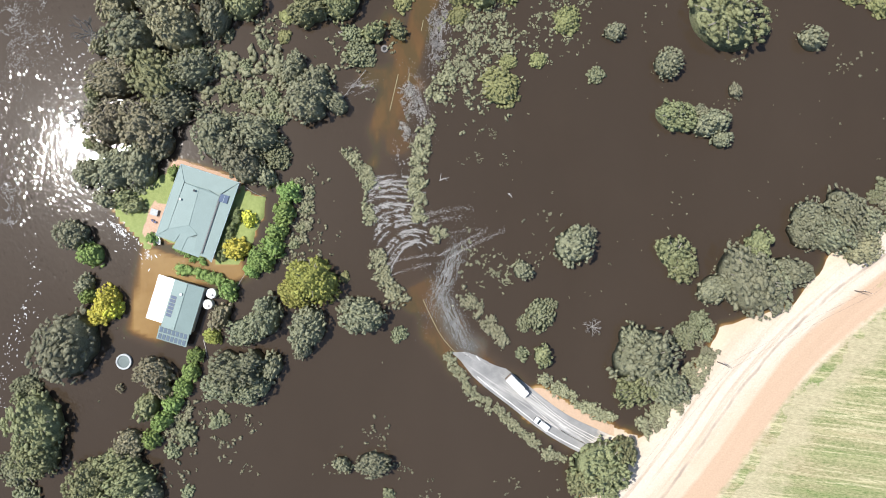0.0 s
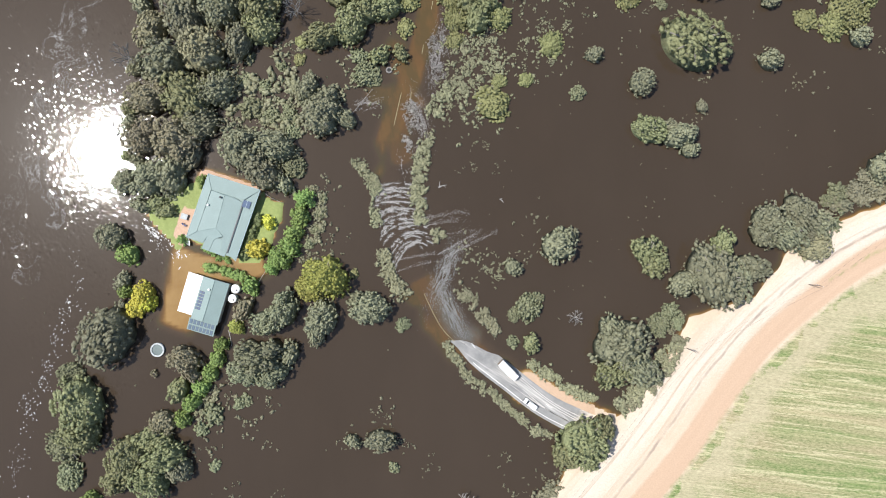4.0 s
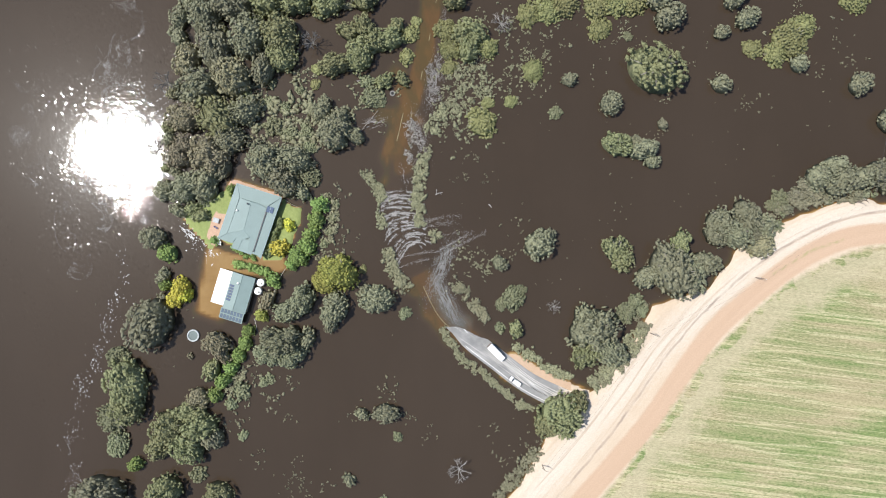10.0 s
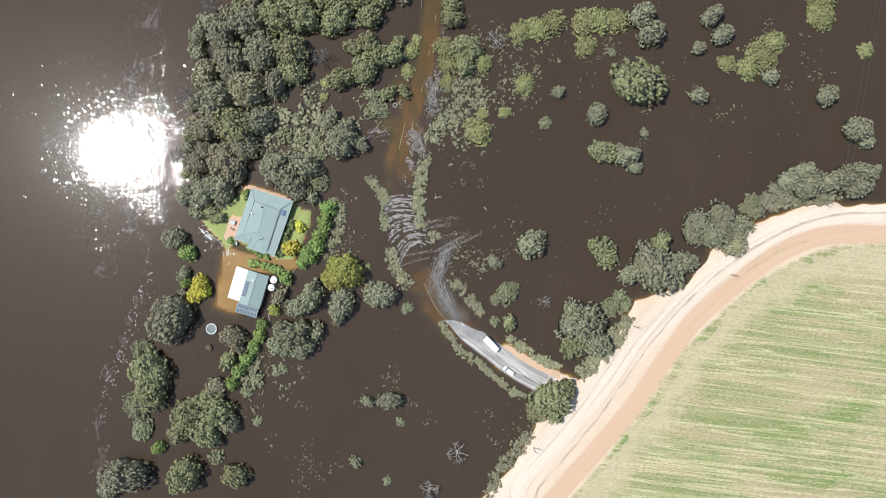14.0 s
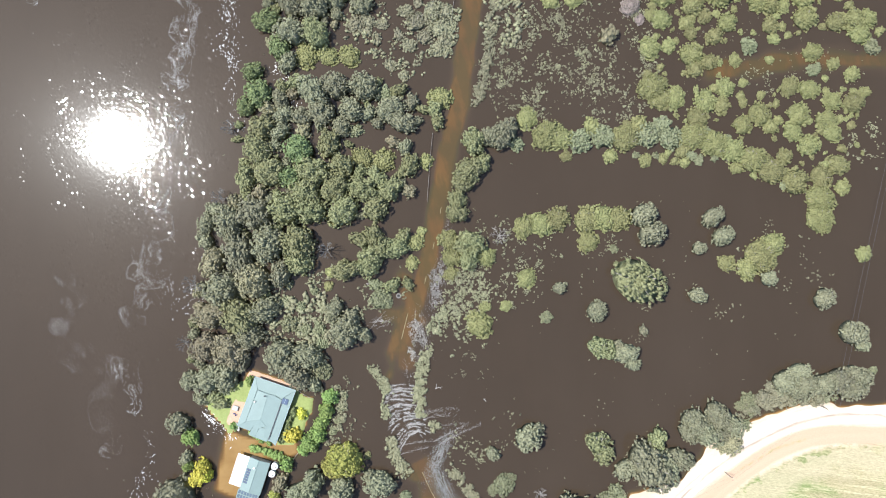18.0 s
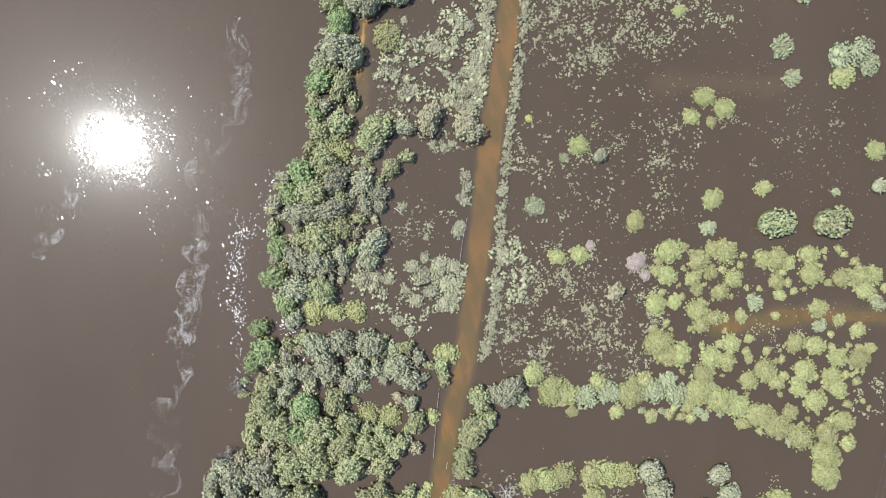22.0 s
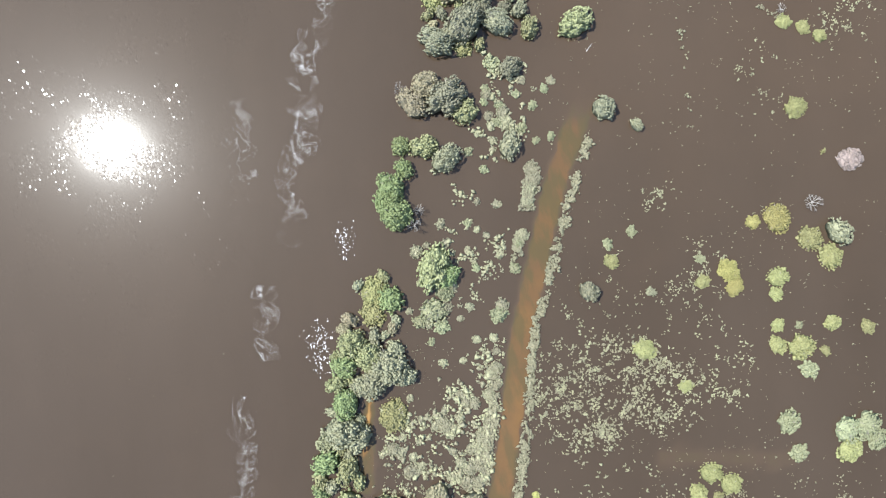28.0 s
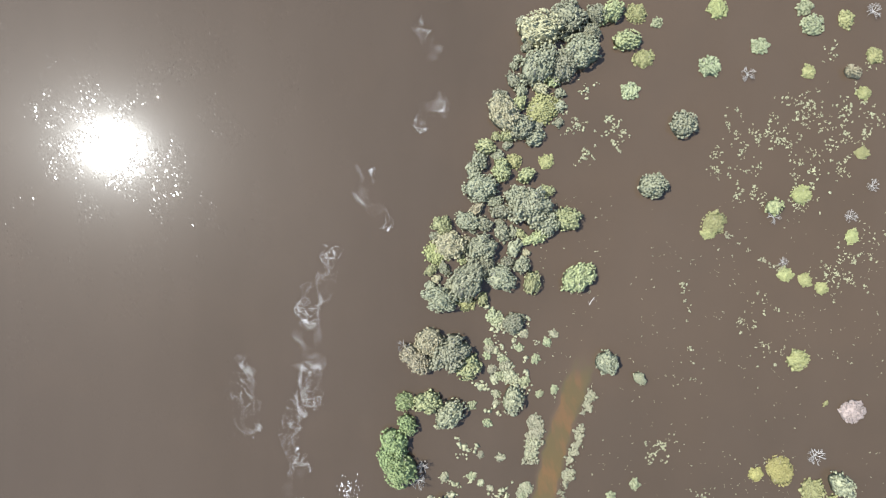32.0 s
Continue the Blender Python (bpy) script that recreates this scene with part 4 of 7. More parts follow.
DEAD_TREES += [(-81.5, 85.5, 3.5), (-79.5, 56.0, 3.5), (-93.0, 33.0, 3.0), (-21.5, 306.5, 3.0), (-27.5, 355.0, 2.6), (-20.0, 312.0, 2.4), (-4.9, -85.2, 3.9), (4.9, -71.9, 4.3), (36.0, -18.6, 2.6), (-90.1, 54.1, 4.0), (-42.9, 67.6, 3.4), (18.7, 74.3, 3.9), (-78.8, 110.4, 3.1), (121.8, 317.1, 3.5), (109.5, 387.0, 2.2), (105.8, 403.3, 2.9), (133.7, 403.8, 2.7), (141.6, 415.1, 2.7), (95.8, 454.8, 3.1), (141.0, 478.1, 3.1)]
PALE_SHRUBS = []
PALE_SHRUBS += [(115.9, 17.8, 3.7), (120.9, 18.7, 3.7), (123.9, 19.7, 3.0), (118.9, 21.7, 3.0), (-17.1, 131.3, 2.5), (-21.9, 135.0, 2.7), (-5.0, 141.0, 3.4), (-15.2, 142.4, 3.1), (-2.6, 144.3, 3.8), (-26.9, 145.1, 2.0), (-9.8, 145.6, 3.4), (-19.2, 146.1, 2.5), (-3.6, 148.8, 4.7), (-34.8, 149.5, 3.4), (-25.4, 149.8, 2.7), (-30.1, 150.5, 3.1), (-13.0, 151.0, 4.3), (-17.0, 154.7, 3.1), (-7.0, 155.0, 4.3), (-2.3, 155.2, 3.4), (-12.4, 158.0, 2.5), (-12.0, 165.5, 1.6), (-0.8, 167.8, 2.7), (0.1, 169.9, 2.7)]
PALE_SHRUBS += [(-21.1, 176.5, 2.2), (1.9, 179.1, 2.5), (-0.7, 180.1, 1.6), (2.8, 184.3, 2.2), (1.7, 188.3, 2.2), (-6.7, 198.3, 2.0), (-10.8, 199.2, 2.0), (-3.7, 199.4, 2.0), (-1.0, 213.7, 3.1), (3.1, 213.8, 3.1), (-4.1, 214.7, 2.0), (-7.2, 215.7, 1.8), (-21.5, 217.3, 3.1), (-18.5, 217.5, 1.8), (5.0, 218.0, 2.2), (-0.1, 218.8, 3.1), (-17.5, 219.5, 2.0), (-3.2, 220.8, 2.7), (2.9, 221.0, 3.1), (-20.6, 222.5, 2.2), (-31.9, 223.3, 1.6), (-24.8, 224.4, 2.2), (-6.4, 224.9, 2.0), (-27.8, 225.3, 3.1)]
PALE_SHRUBS += [(0.7, 226.0, 2.7), (3.8, 226.1, 3.1), (-18.8, 228.3, 1.6), (5.7, 229.2, 3.1), (-24.9, 229.6, 1.8), (-7.6, 231.0, 2.0), (3.6, 231.2, 2.7), (-5.6, 233.1, 2.0), (-12.8, 233.9, 2.2), (-8.7, 233.9, 3.1), (6.6, 235.4, 2.7), (-17.9, 235.9, 2.0), (-10.8, 235.9, 2.7), (-3.6, 236.8, 2.0), (-9.8, 239.2, 1.6), (7.1, 239.5, 2.2), (1.3, 242.4, 2.7), (7.9, 242.6, 2.2), (-1.8, 243.4, 2.2), (-22.2, 244.0, 1.8), (-3.9, 245.5, 1.8), (6.3, 245.6, 2.7), (7.0, 253.6, 2.7), (9.0, 255.6, 2.7)]
PALE_SHRUBS += [(-10.4, 256.9, 2.0), (-3.3, 257.9, 1.6), (8.9, 261.6, 1.8), (1.7, 265.6, 2.0), (7.8, 266.3, 2.0), (-15.7, 271.5, 2.7), (-4.5, 273.0, 1.6), (-22.9, 275.4, 1.6), (-9.7, 276.7, 2.9), (-1.1, 277.4, 2.0), (-4.6, 277.7, 1.3), (10.6, 278.1, 2.9), (-7.8, 284.9, 2.7), (-13.9, 285.7, 1.8), (4.4, 288.0, 1.3), (10.5, 290.8, 1.1), (-0.1, 293.7, 1.3), (9.4, 296.3, 1.8), (-20.6, 296.9, 2.9), (-2.3, 297.8, 1.6), (-17.2, 299.4, 1.6), (-10.1, 300.1, 2.2), (4.6, 303.4, 1.6), (17.4, 303.6, 2.9)]
PALE_SHRUBS += [(1.1, 305.4, 1.6), (-12.2, 307.2, 2.2), (8.1, 314.7, 2.0), (0.9, 315.6, 1.6), (19.2, 316.3, 3.1), (19.8, 320.3, 3.4), (21.1, 324.0, 3.4), (20.1, 328.1, 3.1), (6.2, 334.4, 1.6), (6.3, 337.7, 2.0), (0.6, 340.1, 1.6), (5.6, 343.2, 2.2), (10.6, 344.2, 3.1), (4.5, 346.6, 2.2), (9.6, 348.3, 3.1), (3.8, 354.3, 2.7), (12.6, 355.0, 1.3), (20.7, 356.7, 1.3), (26.8, 359.8, 2.0), (15.9, 360.0, 2.2)]



ICO = bmesh.new()
bmesh.ops.create_icosphere(ICO, subdivisions=1, radius=1.0)
ICO_V = np.array([v.co for v in ICO.verts])
ICO_F = np.array([[v.index for v in f.verts] for f in ICO.faces])
ICO.free()
OCT_V = np.array([(1, 0, 0), (0, 1, 0), (-1, 0, 0), (0, -1, 0), (0, 0, 1), (0, 0, -1)], float)
OCT_F = np.array([(0, 1, 4), (1, 2, 4), (2, 3, 4), (3, 0, 4), (1, 0, 5), (2, 1, 5), (3, 2, 5), (0, 3, 5)])


def leaf_cloud(name, centres, radii, per, leaf, material, low=-0.25, flat=1.0, core=0.0, body=(ICO_V, ICO_F), mass=None, loose=1.3):
    """Leaves on the shells of many small knobs; core: a rough leafy mass inside each."""
    centres, radii = np.asarray(centres), np.asarray(radii)
    c = np.repeat(centres, per, 0)
    r = np.repeat(radii, per)
    n = len(c)
    squash = np.array([1, 1, flat])
    d = rng.normal(size=(n, 3))
    d[:, 2] = np.abs(d[:, 2]) * np.where(rng.random(n) < 0.85, 1, -0.5) + low * 0.3
    d /= np.linalg.norm(d, axis=1)[:, None]
    p = c + d * (r * rng.uniform(0.7, loose, n))[:, None] * squash
    nor = d + rng.normal(size=(n, 3)) * 0.55
    nor[:, 2] += 0.3
    nor /= np.linalg.norm(nor, axis=1)[:, None]
    a = np.cross(nor, rng.normal(size=(n, 3)))
    a /= np.linalg.norm(a, axis=1)[:, None]
    b = np.cross(nor, a)
    s = leaf * 1.2 * (0.35 + rng.random(n) ** 1.4 * 1.15)[:, None]
    t = s * rng.uniform(0.45, 0.9, n)[:, None]
    v = np.stack([p - a * s - b * t * 0.7, p + a * s * 0.3 - b * t, p + a * s * 0.8 + b * t * 1.1], 1).reshape(-1, 3)
    tri = np.arange(3 * n)
    if core:
        m, (bv, bf) = len(centres), body
        turn, long = rng.uniform(0, 6.283, m), rng.uniform(0.75, 1.45, m)
        cs, sn = np.cos(turn), np.sin(turn)
        shape = bv[None] * rng.uniform(0.6, 1.3, (m, len(bv), 1)) * (radii * core)[:, None, None] * squash
        shape = np.stack([shape[..., 0] * long[:, None], shape[..., 1] / long[:, None], shape[..., 2]], -1)
        shape = np.stack([shape[..., 0] * cs[:, None] - shape[..., 1] * sn[:, None], shape[..., 0] * sn[:, None] + shape[..., 1] * cs[:, None], shape[..., 2]], -1)
        tri = np.concatenate([tri, (bf[None] + (len(v) + np.arange(m) * len(bv))[:, None, None]).ravel()])
        v = np.concatenate([v, (centres[:, None] + shape).reshape(-1, 3)])
    if mass:
        tri = np.concatenate([tri, (mass[1] + len(v)).ravel()])
        v = np.concatenate([v, mass[0]])
    me = bpy.data.meshes.new(name)
    me.vertices.add(len(v))
    me.vertices.foreach_set("co", v.ravel())
    me.loops.add(len(tri))
    me.loops.foreach_set("vertex_index", tri)
    me.polygons.add(len(tri) // 3)
    me.polygons.foreach_set("loop_start", np.arange(0, len(tri), 3))
    me.polygons.foreach_set("use_smooth", np.ones(len(tri) // 3, bool))
    me.update()
    me.materials.append(material)
    return me


def spread(n, r, squash=1.0):
    """n knob places in a lobed outline of radius r, kept apart from each other, and how high each stands on its lobe (0 to 1)."""
    out, rise = [], []
    turn, k = rng.uniform(0, 6.28), int(rng.integers(5, 9))
    lobes = [(0, 0, 0.55 * r)]
    for i in range(k):
        reach, wide = r * rng.uniform(0.48, 0.64), r * rng.uniform(0.34, 0.5)
        a = turn + 6.283 * i / k + rng.normal() * 0.15
        lobes.append((reach * math.cos(a), reach * math.sin(a) * squash, wide))
    lobe = np.array(lobes)
    gap = 1.1 * r / math.sqrt(n)
    tries = 0
    while len(out) < n and tries < 9000:
        tries += 1
        a, d = rng.uniform(0, 2 * math.pi), r * math.sqrt(rng.random())
        q = (d * math.cos(a), d * math.sin(a) * squash)
        near = ((q[0] - lobe[:, 0]) ** 2 + (q[1] - lobe[:, 1]) ** 2) / lobe[:, 2] ** 2
        if near.min() > 1:
            continue
        if not out or ((np.array(out) - q) ** 2).sum(1).min() > gap * gap:
            out.append(q)
            rise.append(1 - near.min())
        if tries % 500 == 0:
            gap *= 0.92
    return np.array(out), np.array(rise), lobe


def mass_mesh(lobe, r, top, s, drop):
    """The leafy mass under the knobs: a lumpy dome over the lobed outline, closed below."""
    steps, rings = (30, 7) if r > 4 else (20, 5)
    verts = [(0, 0, top - drop)]
    seed = Vector(rng.uniform(0, 50, 3))
    for i in range(steps):
        a = 6.283 * i / steps
        reach = max([u for u in np.linspace(0.3, 1.0, 15) if (((u * r * math.cos(a) - lobe[:, 0]) ** 2 + (u * r * math.sin(a) - lobe[:, 1]) ** 2) / lobe[:, 2] ** 2).min() < 1.0] + [0.3])
        for k in range(1, rings + 1):
            d = reach * k / rings
            x, y = d * r * math.cos(a), d * r * math.sin(a)
            near = (((x - lobe[:, 0]) ** 2 + (y - lobe[:, 1]) ** 2) / lobe[:, 2] ** 2).min()
            z = top * (1 - s["dome"] * d * d * 1.2 - s["lobe"] * min(1, near)) - drop * (0.85 + 0.6 * d) + 0.35 * noise.noise(Vector((x, y, 0)) * 0.8 + seed) + 0.3 * noise.noise(Vector((x, y, 0)) * 2.1 + seed)
            verts.append((x, y, max(z if k < rings else z * 0.45, 0.05)))
    low = len(verts)
    verts.append((0, 0, max(0.02, top * 0.25)))
    faces = []
    for i in range(steps):
        j = (i + 1) % steps
        faces.append((0, 1 + i * rings, 1 + j * rings))
        for k in range(rings - 1):
            a, b, c, d = 1 + i * rings + k, 1 + j * rings + k, 2 + i * rings + k, 2 + j * rings + k
            faces += [(a, c, d), (a, d, b)]
        faces.append((rings + i * rings, low, rings + j * rings))
    return np.array(verts), np.array(faces)


SHAPES = {  # knob radius, cover, leaf, leaves per knob, height, dome, lobes, uneven, ragged, flatness, core, depth of the mass, most knobs
    "gum": dict(knob=0.45, cover=0.98, leaf=0.135, per=9, tall=1.35, dome=0.30, lobe=0.46, uneven=0.10, ragged=0.30, flat=0.78, core=0.94, sunk=0.23, most=195),
    "open": dict(knob=0.46, cover=0.95, leaf=0.15, per=14, tall=1.1, dome=0.35, lobe=0.3, uneven=0.10, ragged=0.32, flat=0.75, core=0.95, sunk=0.5, most=150),
    "wattle": dict(knob=0.43, cover=0.9, leaf=0.09, per=5, tall=0.55, dome=0.5, lobe=0.48, uneven=0.06, ragged=0.06, flat=0.55, core=1.0, sunk=0.25, most=145),
    "salt": dict(knob=0.45, cover=0.95, leaf=0.12, per=8, tall=0.6, dome=0.4, lobe=0.36, uneven=0.10, ragged=0.2, flat=0.65, core=1.05, sunk=0.45, most=90),
    "shrub": dict(knob=0.42, cover=0.75, leaf=0.11, per=9, tall=0.45, dome=0.5, lobe=0.18, uneven=0.12, ragged=0.28, flat=0.8, core=0.95, sunk=0.45, most=70),
    "garden": dict(knob=0.44, cover=1.0, leaf=0.15, per=12, tall=1.5, dome=0.6, lobe=0.32, uneven=0.12, ragged=0.24, flat=0.8, core=0.92, sunk=0.25, most=150),
}
SIZES = (1.2, 2.0, 3.2, 4.8, 7.0)


def crown_mesh(name, shape, r, material):
    s = SHAPES[shape]
    knob = s["knob"] * (0.72 if r < 1.6 else 0.88 if r < 2.6 else 1.0 if r < 6 else 1.12)
    n = int(np.clip(s["cover"] * (r / knob) ** 2 * 0.9, 7, s["most"]))
    at, rise, lobe = spread(n, r - 0.6 * knob, rng.uniform(0.82, 1.0))
    keep = rng.random(len(at)) > s["ragged"] * (np.hypot(at[:, 0], at[:, 1]) / r)
    at, rise = at[keep], rise[keep]
    d = np.hypot(at[:, 0], at[:, 1]) / r
    top = min(11.0, max(0.8, r * s["tall"]))
    z = top * (1 - s["dome"] * d ** 2 * 1.2 - s["lobe"] * (1 - rise)) - rng.uniform(0, s["uneven"] * top, len(at))
    size = knob * (0.6 + 0.85 * rng.random(len(at)) ** 1.6)
    # a lower layer of leafage, seen through the gaps and from the side
    low = rng.random(len(at)) < (0.0 if shape == "shrub" else 0.22)
    at = np.concatenate([at, at[low] * rng.uniform(0.75, 1.0, (low.sum(), 1))])
    z = np.concatenate([z, z[low] * rng.uniform(0.45, 0.75, low.sum())])
    size = np.concatenate([size, size[low] * 1.3])
    z = np.maximum(z - size, size * 0.4)
    mass = mass_mesh(lobe, (r - 0.6 * knob) * 0.82, top, s, s["sunk"] * top) if s["sunk"] and r > 1.5 else None
    return leaf_cloud(name, np.c_[at, z], size, s["per"], s["leaf"], material, flat=s["flat"], core=s["core"], mass=mass, loose=1.45 if shape in ("gum", "open") else 1.3), at, z


def limb(verts, faces, a, b, r0, r1, sides=6):
    a, b = Vector(a), Vector(b)
    q = (b - a).to_track_quat("Z", "Y")
    base = len(verts)
    for p, r in ((a, r0), (b, r1)):
        for k in range(sides):
            t = 2 * math.pi * k / sides
            verts.append(tuple(p + q @ Vector((r * math.cos(t), r * math.sin(t), 0))))
    for k in range(sides):
        j = (k + 1) % sides
        faces.append((base + k, base + j, base + sides + j, base + sides + k))
    faces.append(tuple(base + sides + k for k in range(sides)))


def trunk_mesh(name, r, at, z, material):
    verts, faces = [], []
    w = 0.05 * r + 0.05
    fork = float(np.mean(z)) * 0.45
    limb(verts, faces, (0, 0, -2.3), (0.05 * r, 0, fork), w * 1.3, w, 8)
    for (x, y), zz in zip(at[::9], z[::9]):
        mid = (x * 0.45, y * 0.45, fork + (zz - fork) * 0.5)
        limb(verts, faces, (0.05 * r, 0, fork * 0.95), mid, w * 0.6, w * 0.4, 4)
        limb(verts, faces, mid, (x, y, zz), w * 0.4, w * 0.15, 3)
    me = bpy.data.meshes.new(name)
    me.from_pydata(verts, [], faces)
    me.materials.append(material)
    return me


KIT = {}


def plant(kind, shape, leaves, x, y, r, label, category, group):
    cls = min(SIZES, key=lambda s: abs(math.log(s / r)))
    variant = int(rng.integers(0, 3 if cls < 4 else 2))
    key = (kind, cls, variant)
    if key not in KIT:
        crown, at, z = crown_mesh("crown", shape, cls, LEAF[leaves])
        KIT[key] = (crown, trunk_mesh("trunk", cls, at, z, BARK))
    crown, trunk = KIT[key]
    k = r / cls * {"gum": 1.06, "open": 1.1, "shrub": 1.1, "wattle": 1.07}.get(shape, 1.02)
    long = rng.uniform(1.0, 1.22) if shape in ("gum", "open") else rng.uniform(1.0, 1.08)
    base = new(kind)
    base.matrix_basis = Matrix.LocRotScale((x, y, 0), Euler((0, 0, rng.uniform(0, 6.28))), (k * long, k / long, k * rng.uniform(0.9, 1.1)))
    tagged(base, label, category, group)
    for nm, me in (("trunk", trunk), ("crown", crown)):
        ob = new(nm, me)
        ob.parent = base
    return base


STANDS = [
    (GREY_GUMS, "gum_tree", "gum", "grey", "grey-green gum tree standing in flood water", "tree"),
    (OLIVE_GUMS, "river_gum", "gum", "olive", "olive-green river gum standing in flood water", "tree"),
    (LEMON_GUMS, "lemon_gum", "garden", "lemon", "dense yellow-olive tree standing in flood water", "tree"),
    (PALE_GUMS, "pale_gum", "gum", "pale", "broad pale grey-green tree in flood water", "tree"),
    (OPEN_GUMS, "open_gum", "open", "olive", "thin-crowned olive gum with open branches", "tree"),
    (SLATE_GUMS, "slate_gum", "gum", "slate", "dull slate-green gum tree standing in flood water", "tree"),
    (BROWN_GUMS, "brown_gum", "gum", "brown", "brownish grey-leaved tree in flood water", "tree"),
    (WATTLES, "wattle", "wattle", "wattle", "round yellow-green wattle bush half under water", "bush"),
    (YELLOW_WATTLES, "yellow_wattle", "wattle", "yellow", "bright yellow-green flowering wattle bush", "bush"),
    (SALTBUSHES, "saltbush", "salt", "salt", "pale grey-green ragged saltbush in flood water", "bush"),
    (PINK_BUSHES, "pink_bush", "wattle", "pink", "round pinkish-grey bush half under water", "bush"),
    (GREEN_TREES, "green_tree", "garden", "green", "dense bright green broad-leaved tree", "tree"),
    (BANK_GREENS, "bank_tree", "gum", "moss", "mid-green leafy tree on the flooded river bank", "tree"),
    (PALE_SHRUBS, "pale_shrub", "shrub", "tuft", "pale bleached shrub standing in flood water", "bush"),
    (GOLDEN_TREES, "golden_tree", "garden", "gold", "golden-yellow leafed garden tree", "tree"),
]
TAKEN = [q for stand in STANDS for q in stand[0]]


def fill(ring, lists, lo, hi, tries):
    """Close a stand: more plants where its crowns leave gaps."""
    xs_, ys_ = [p[0] for p in ring], [p[1] for p in ring]
    for _ in range(tries):
        x, y, r = rng.uniform(min(xs_), max(xs_)), rng.uniform(min(ys_), max(ys_)), rng.uniform(lo, hi)
        if not inside(np.array([x]), np.array([y]), ring)[0]:
            continue
        if all((x - a) ** 2 + (y - b) ** 2 > (0.62 * (r + c)) ** 2 for a, b, c in TAKEN):
            TAKEN.append((round(x, 1), round(y, 1), round(r, 1)))
            lists[int(rng.integers(0, len(lists)))].append(TAKEN[-1])


for ring in (BANK_A, BANK_B, BANK_C, BANK_D, BANK_E):
    fill(ring, (GREY_GUMS, OLIVE_GUMS, GREY_GUMS, BROWN_GUMS, OLIVE_GUMS), 1.8, 4.2, 500)
for ring in (BANK_F, BANK_G):
    fill(ring, (SLATE_GUMS, OLIVE_GUMS, SLATE_GUMS, BROWN_GUMS), 1.8, 4.2, 260)
fill(THICKET, (WATTLES,), 0.9, 2.2, 260)
fill(LEVEE, (WATTLES, SALTBUSHES, WATTLES), 1.5, 3.2, 300)
fill(SHORE_WOOD, (GREY_GUMS, SALTBUSHES), 1.5, 3.5, 200)
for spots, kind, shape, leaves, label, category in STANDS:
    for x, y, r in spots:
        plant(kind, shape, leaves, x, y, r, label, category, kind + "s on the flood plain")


def dead_mesh(name, seed):
    """A bare branching tree of unit radius."""
    r = np.random.default_rng(seed)
    verts, faces = [], []

    def grow(a, d, length, w, level):
        b = a + d * length
        limb(verts, faces, a, b, w, w * 0.65, 3 if level < 3 else 5)
        if level:
            for _ in range(3):
                nd = (d + Vector(r.normal(size=3)) * 0.75 + Vector((d.x * 0.4, d.y * 0.4, 0.05))).normalized()
                grow(b, nd, length * r.uniform(0.55, 0.8), w * 0.62, level - 1)

    grow(Vector((0, 0, -0.6)), Vector((0, 0, 1)), 0.9, 0.05, 0)
    for k in range(7):
        a = k * 0.90 + r.uniform(-0.3, 0.3)
        grow(Vector((0, 0, 0.25)), Vector((math.cos(a), math.sin(a), 0.7)).normalized(), 0.42, 0.036, 3)
    me = bpy.data.meshes.new(name)
    me.from_pydata(verts, [], faces)
    me.materials.append(DRY)
    return me


DEAD = [dead_mesh("dead_tree", s) for s in (3, 4, 5)]
for i, (x, y, r) in enumerate(DEAD_TREES):
    ob = new("dead_tree", DEAD[i % 3])
    ob.matrix_basis = Matrix.LocRotScale((x, y, -0.3), Euler((0, 0, i * 1.9)), (r, r, r * (2.4 if -95 < x < -19 and y > 30 else 1.0)))
    tagged(ob, "bare grey dead tree standing in flood water", "tree", "dead trees on the flood plain")

# ---- tufts and low scrub breaking the surface ----
TUFT_BEDS = []
TUFT_BEDS += [(49.9, 249.8, 30.7, 18.4, 720, 0.25, 0.68), (70.4, 246.1, 22.5, 12.3, 200, 0.25, 0.60), (35.8, 235.2, 18.4, 12.3, 250, 0.25, 0.70), (-11.1, 228.2, 20.5, 18.4, 270, 0.30, 0.90), (1.1, 234.6, 9.2, 24.6, 260, 0.40, 1.00), (-19.0, 213.7, 12.3, 12.3, 120, 0.30, 0.80), (-6.5, 199.6, 12.3, 6.1, 60, 0.30, 0.70), (33.0, 134.3, 22.6, 20.5, 600, 0.25, 0.60), (57.7, 132.9, 16.4, 18.5, 350, 0.25, 0.60), (18.1, 154.4, 6.2, 12.3, 140, 0.40, 1.00), (-18.7, 147.2, 18.5, 12.3, 190, 0.35, 0.90), (-13.2, 169.9, 12.3, 8.2, 70, 0.30, 0.70), (30.4, 152.7, 18.5, 10.3, 200, 0.25, 0.60)]
TUFT_BEDS += [(38.1, 171.4, 20.5, 12.3, 90, 0.20, 0.50), (74.4, 192.9, 8.2, 20.5, 90, 0.20, 0.50), (27.1, 197.7, 8.2, 12.3, 80, 0.30, 0.70), (69.5, 151.8, 6.2, 12.3, 100, 0.25, 0.50), (113.0, 134.5, 12.3, 6.2, 60, 0.20, 0.40), (150.6, 113.0, 8.2, 12.3, 60, 0.25, 0.50), (23.1, 67.8, 15.9, 15.9, 160, 0.25, 0.50), (3.1, 49.9, 8.0, 13.9, 160, 0.30, 0.70), (43.0, 71.8, 23.9, 12.0, 80, 0.20, 0.40), (-52.7, 44.0, 12.0, 15.9, 250, 0.40, 1.10), (-36.7, 51.9, 12.0, 12.0, 100, 0.30, 0.80), (-16.8, 47.9, 6.0, 12.0, 60, 0.30, 0.70), (9.0, -7.9, 12.0, 12.0, 60, 0.25, 0.50)]
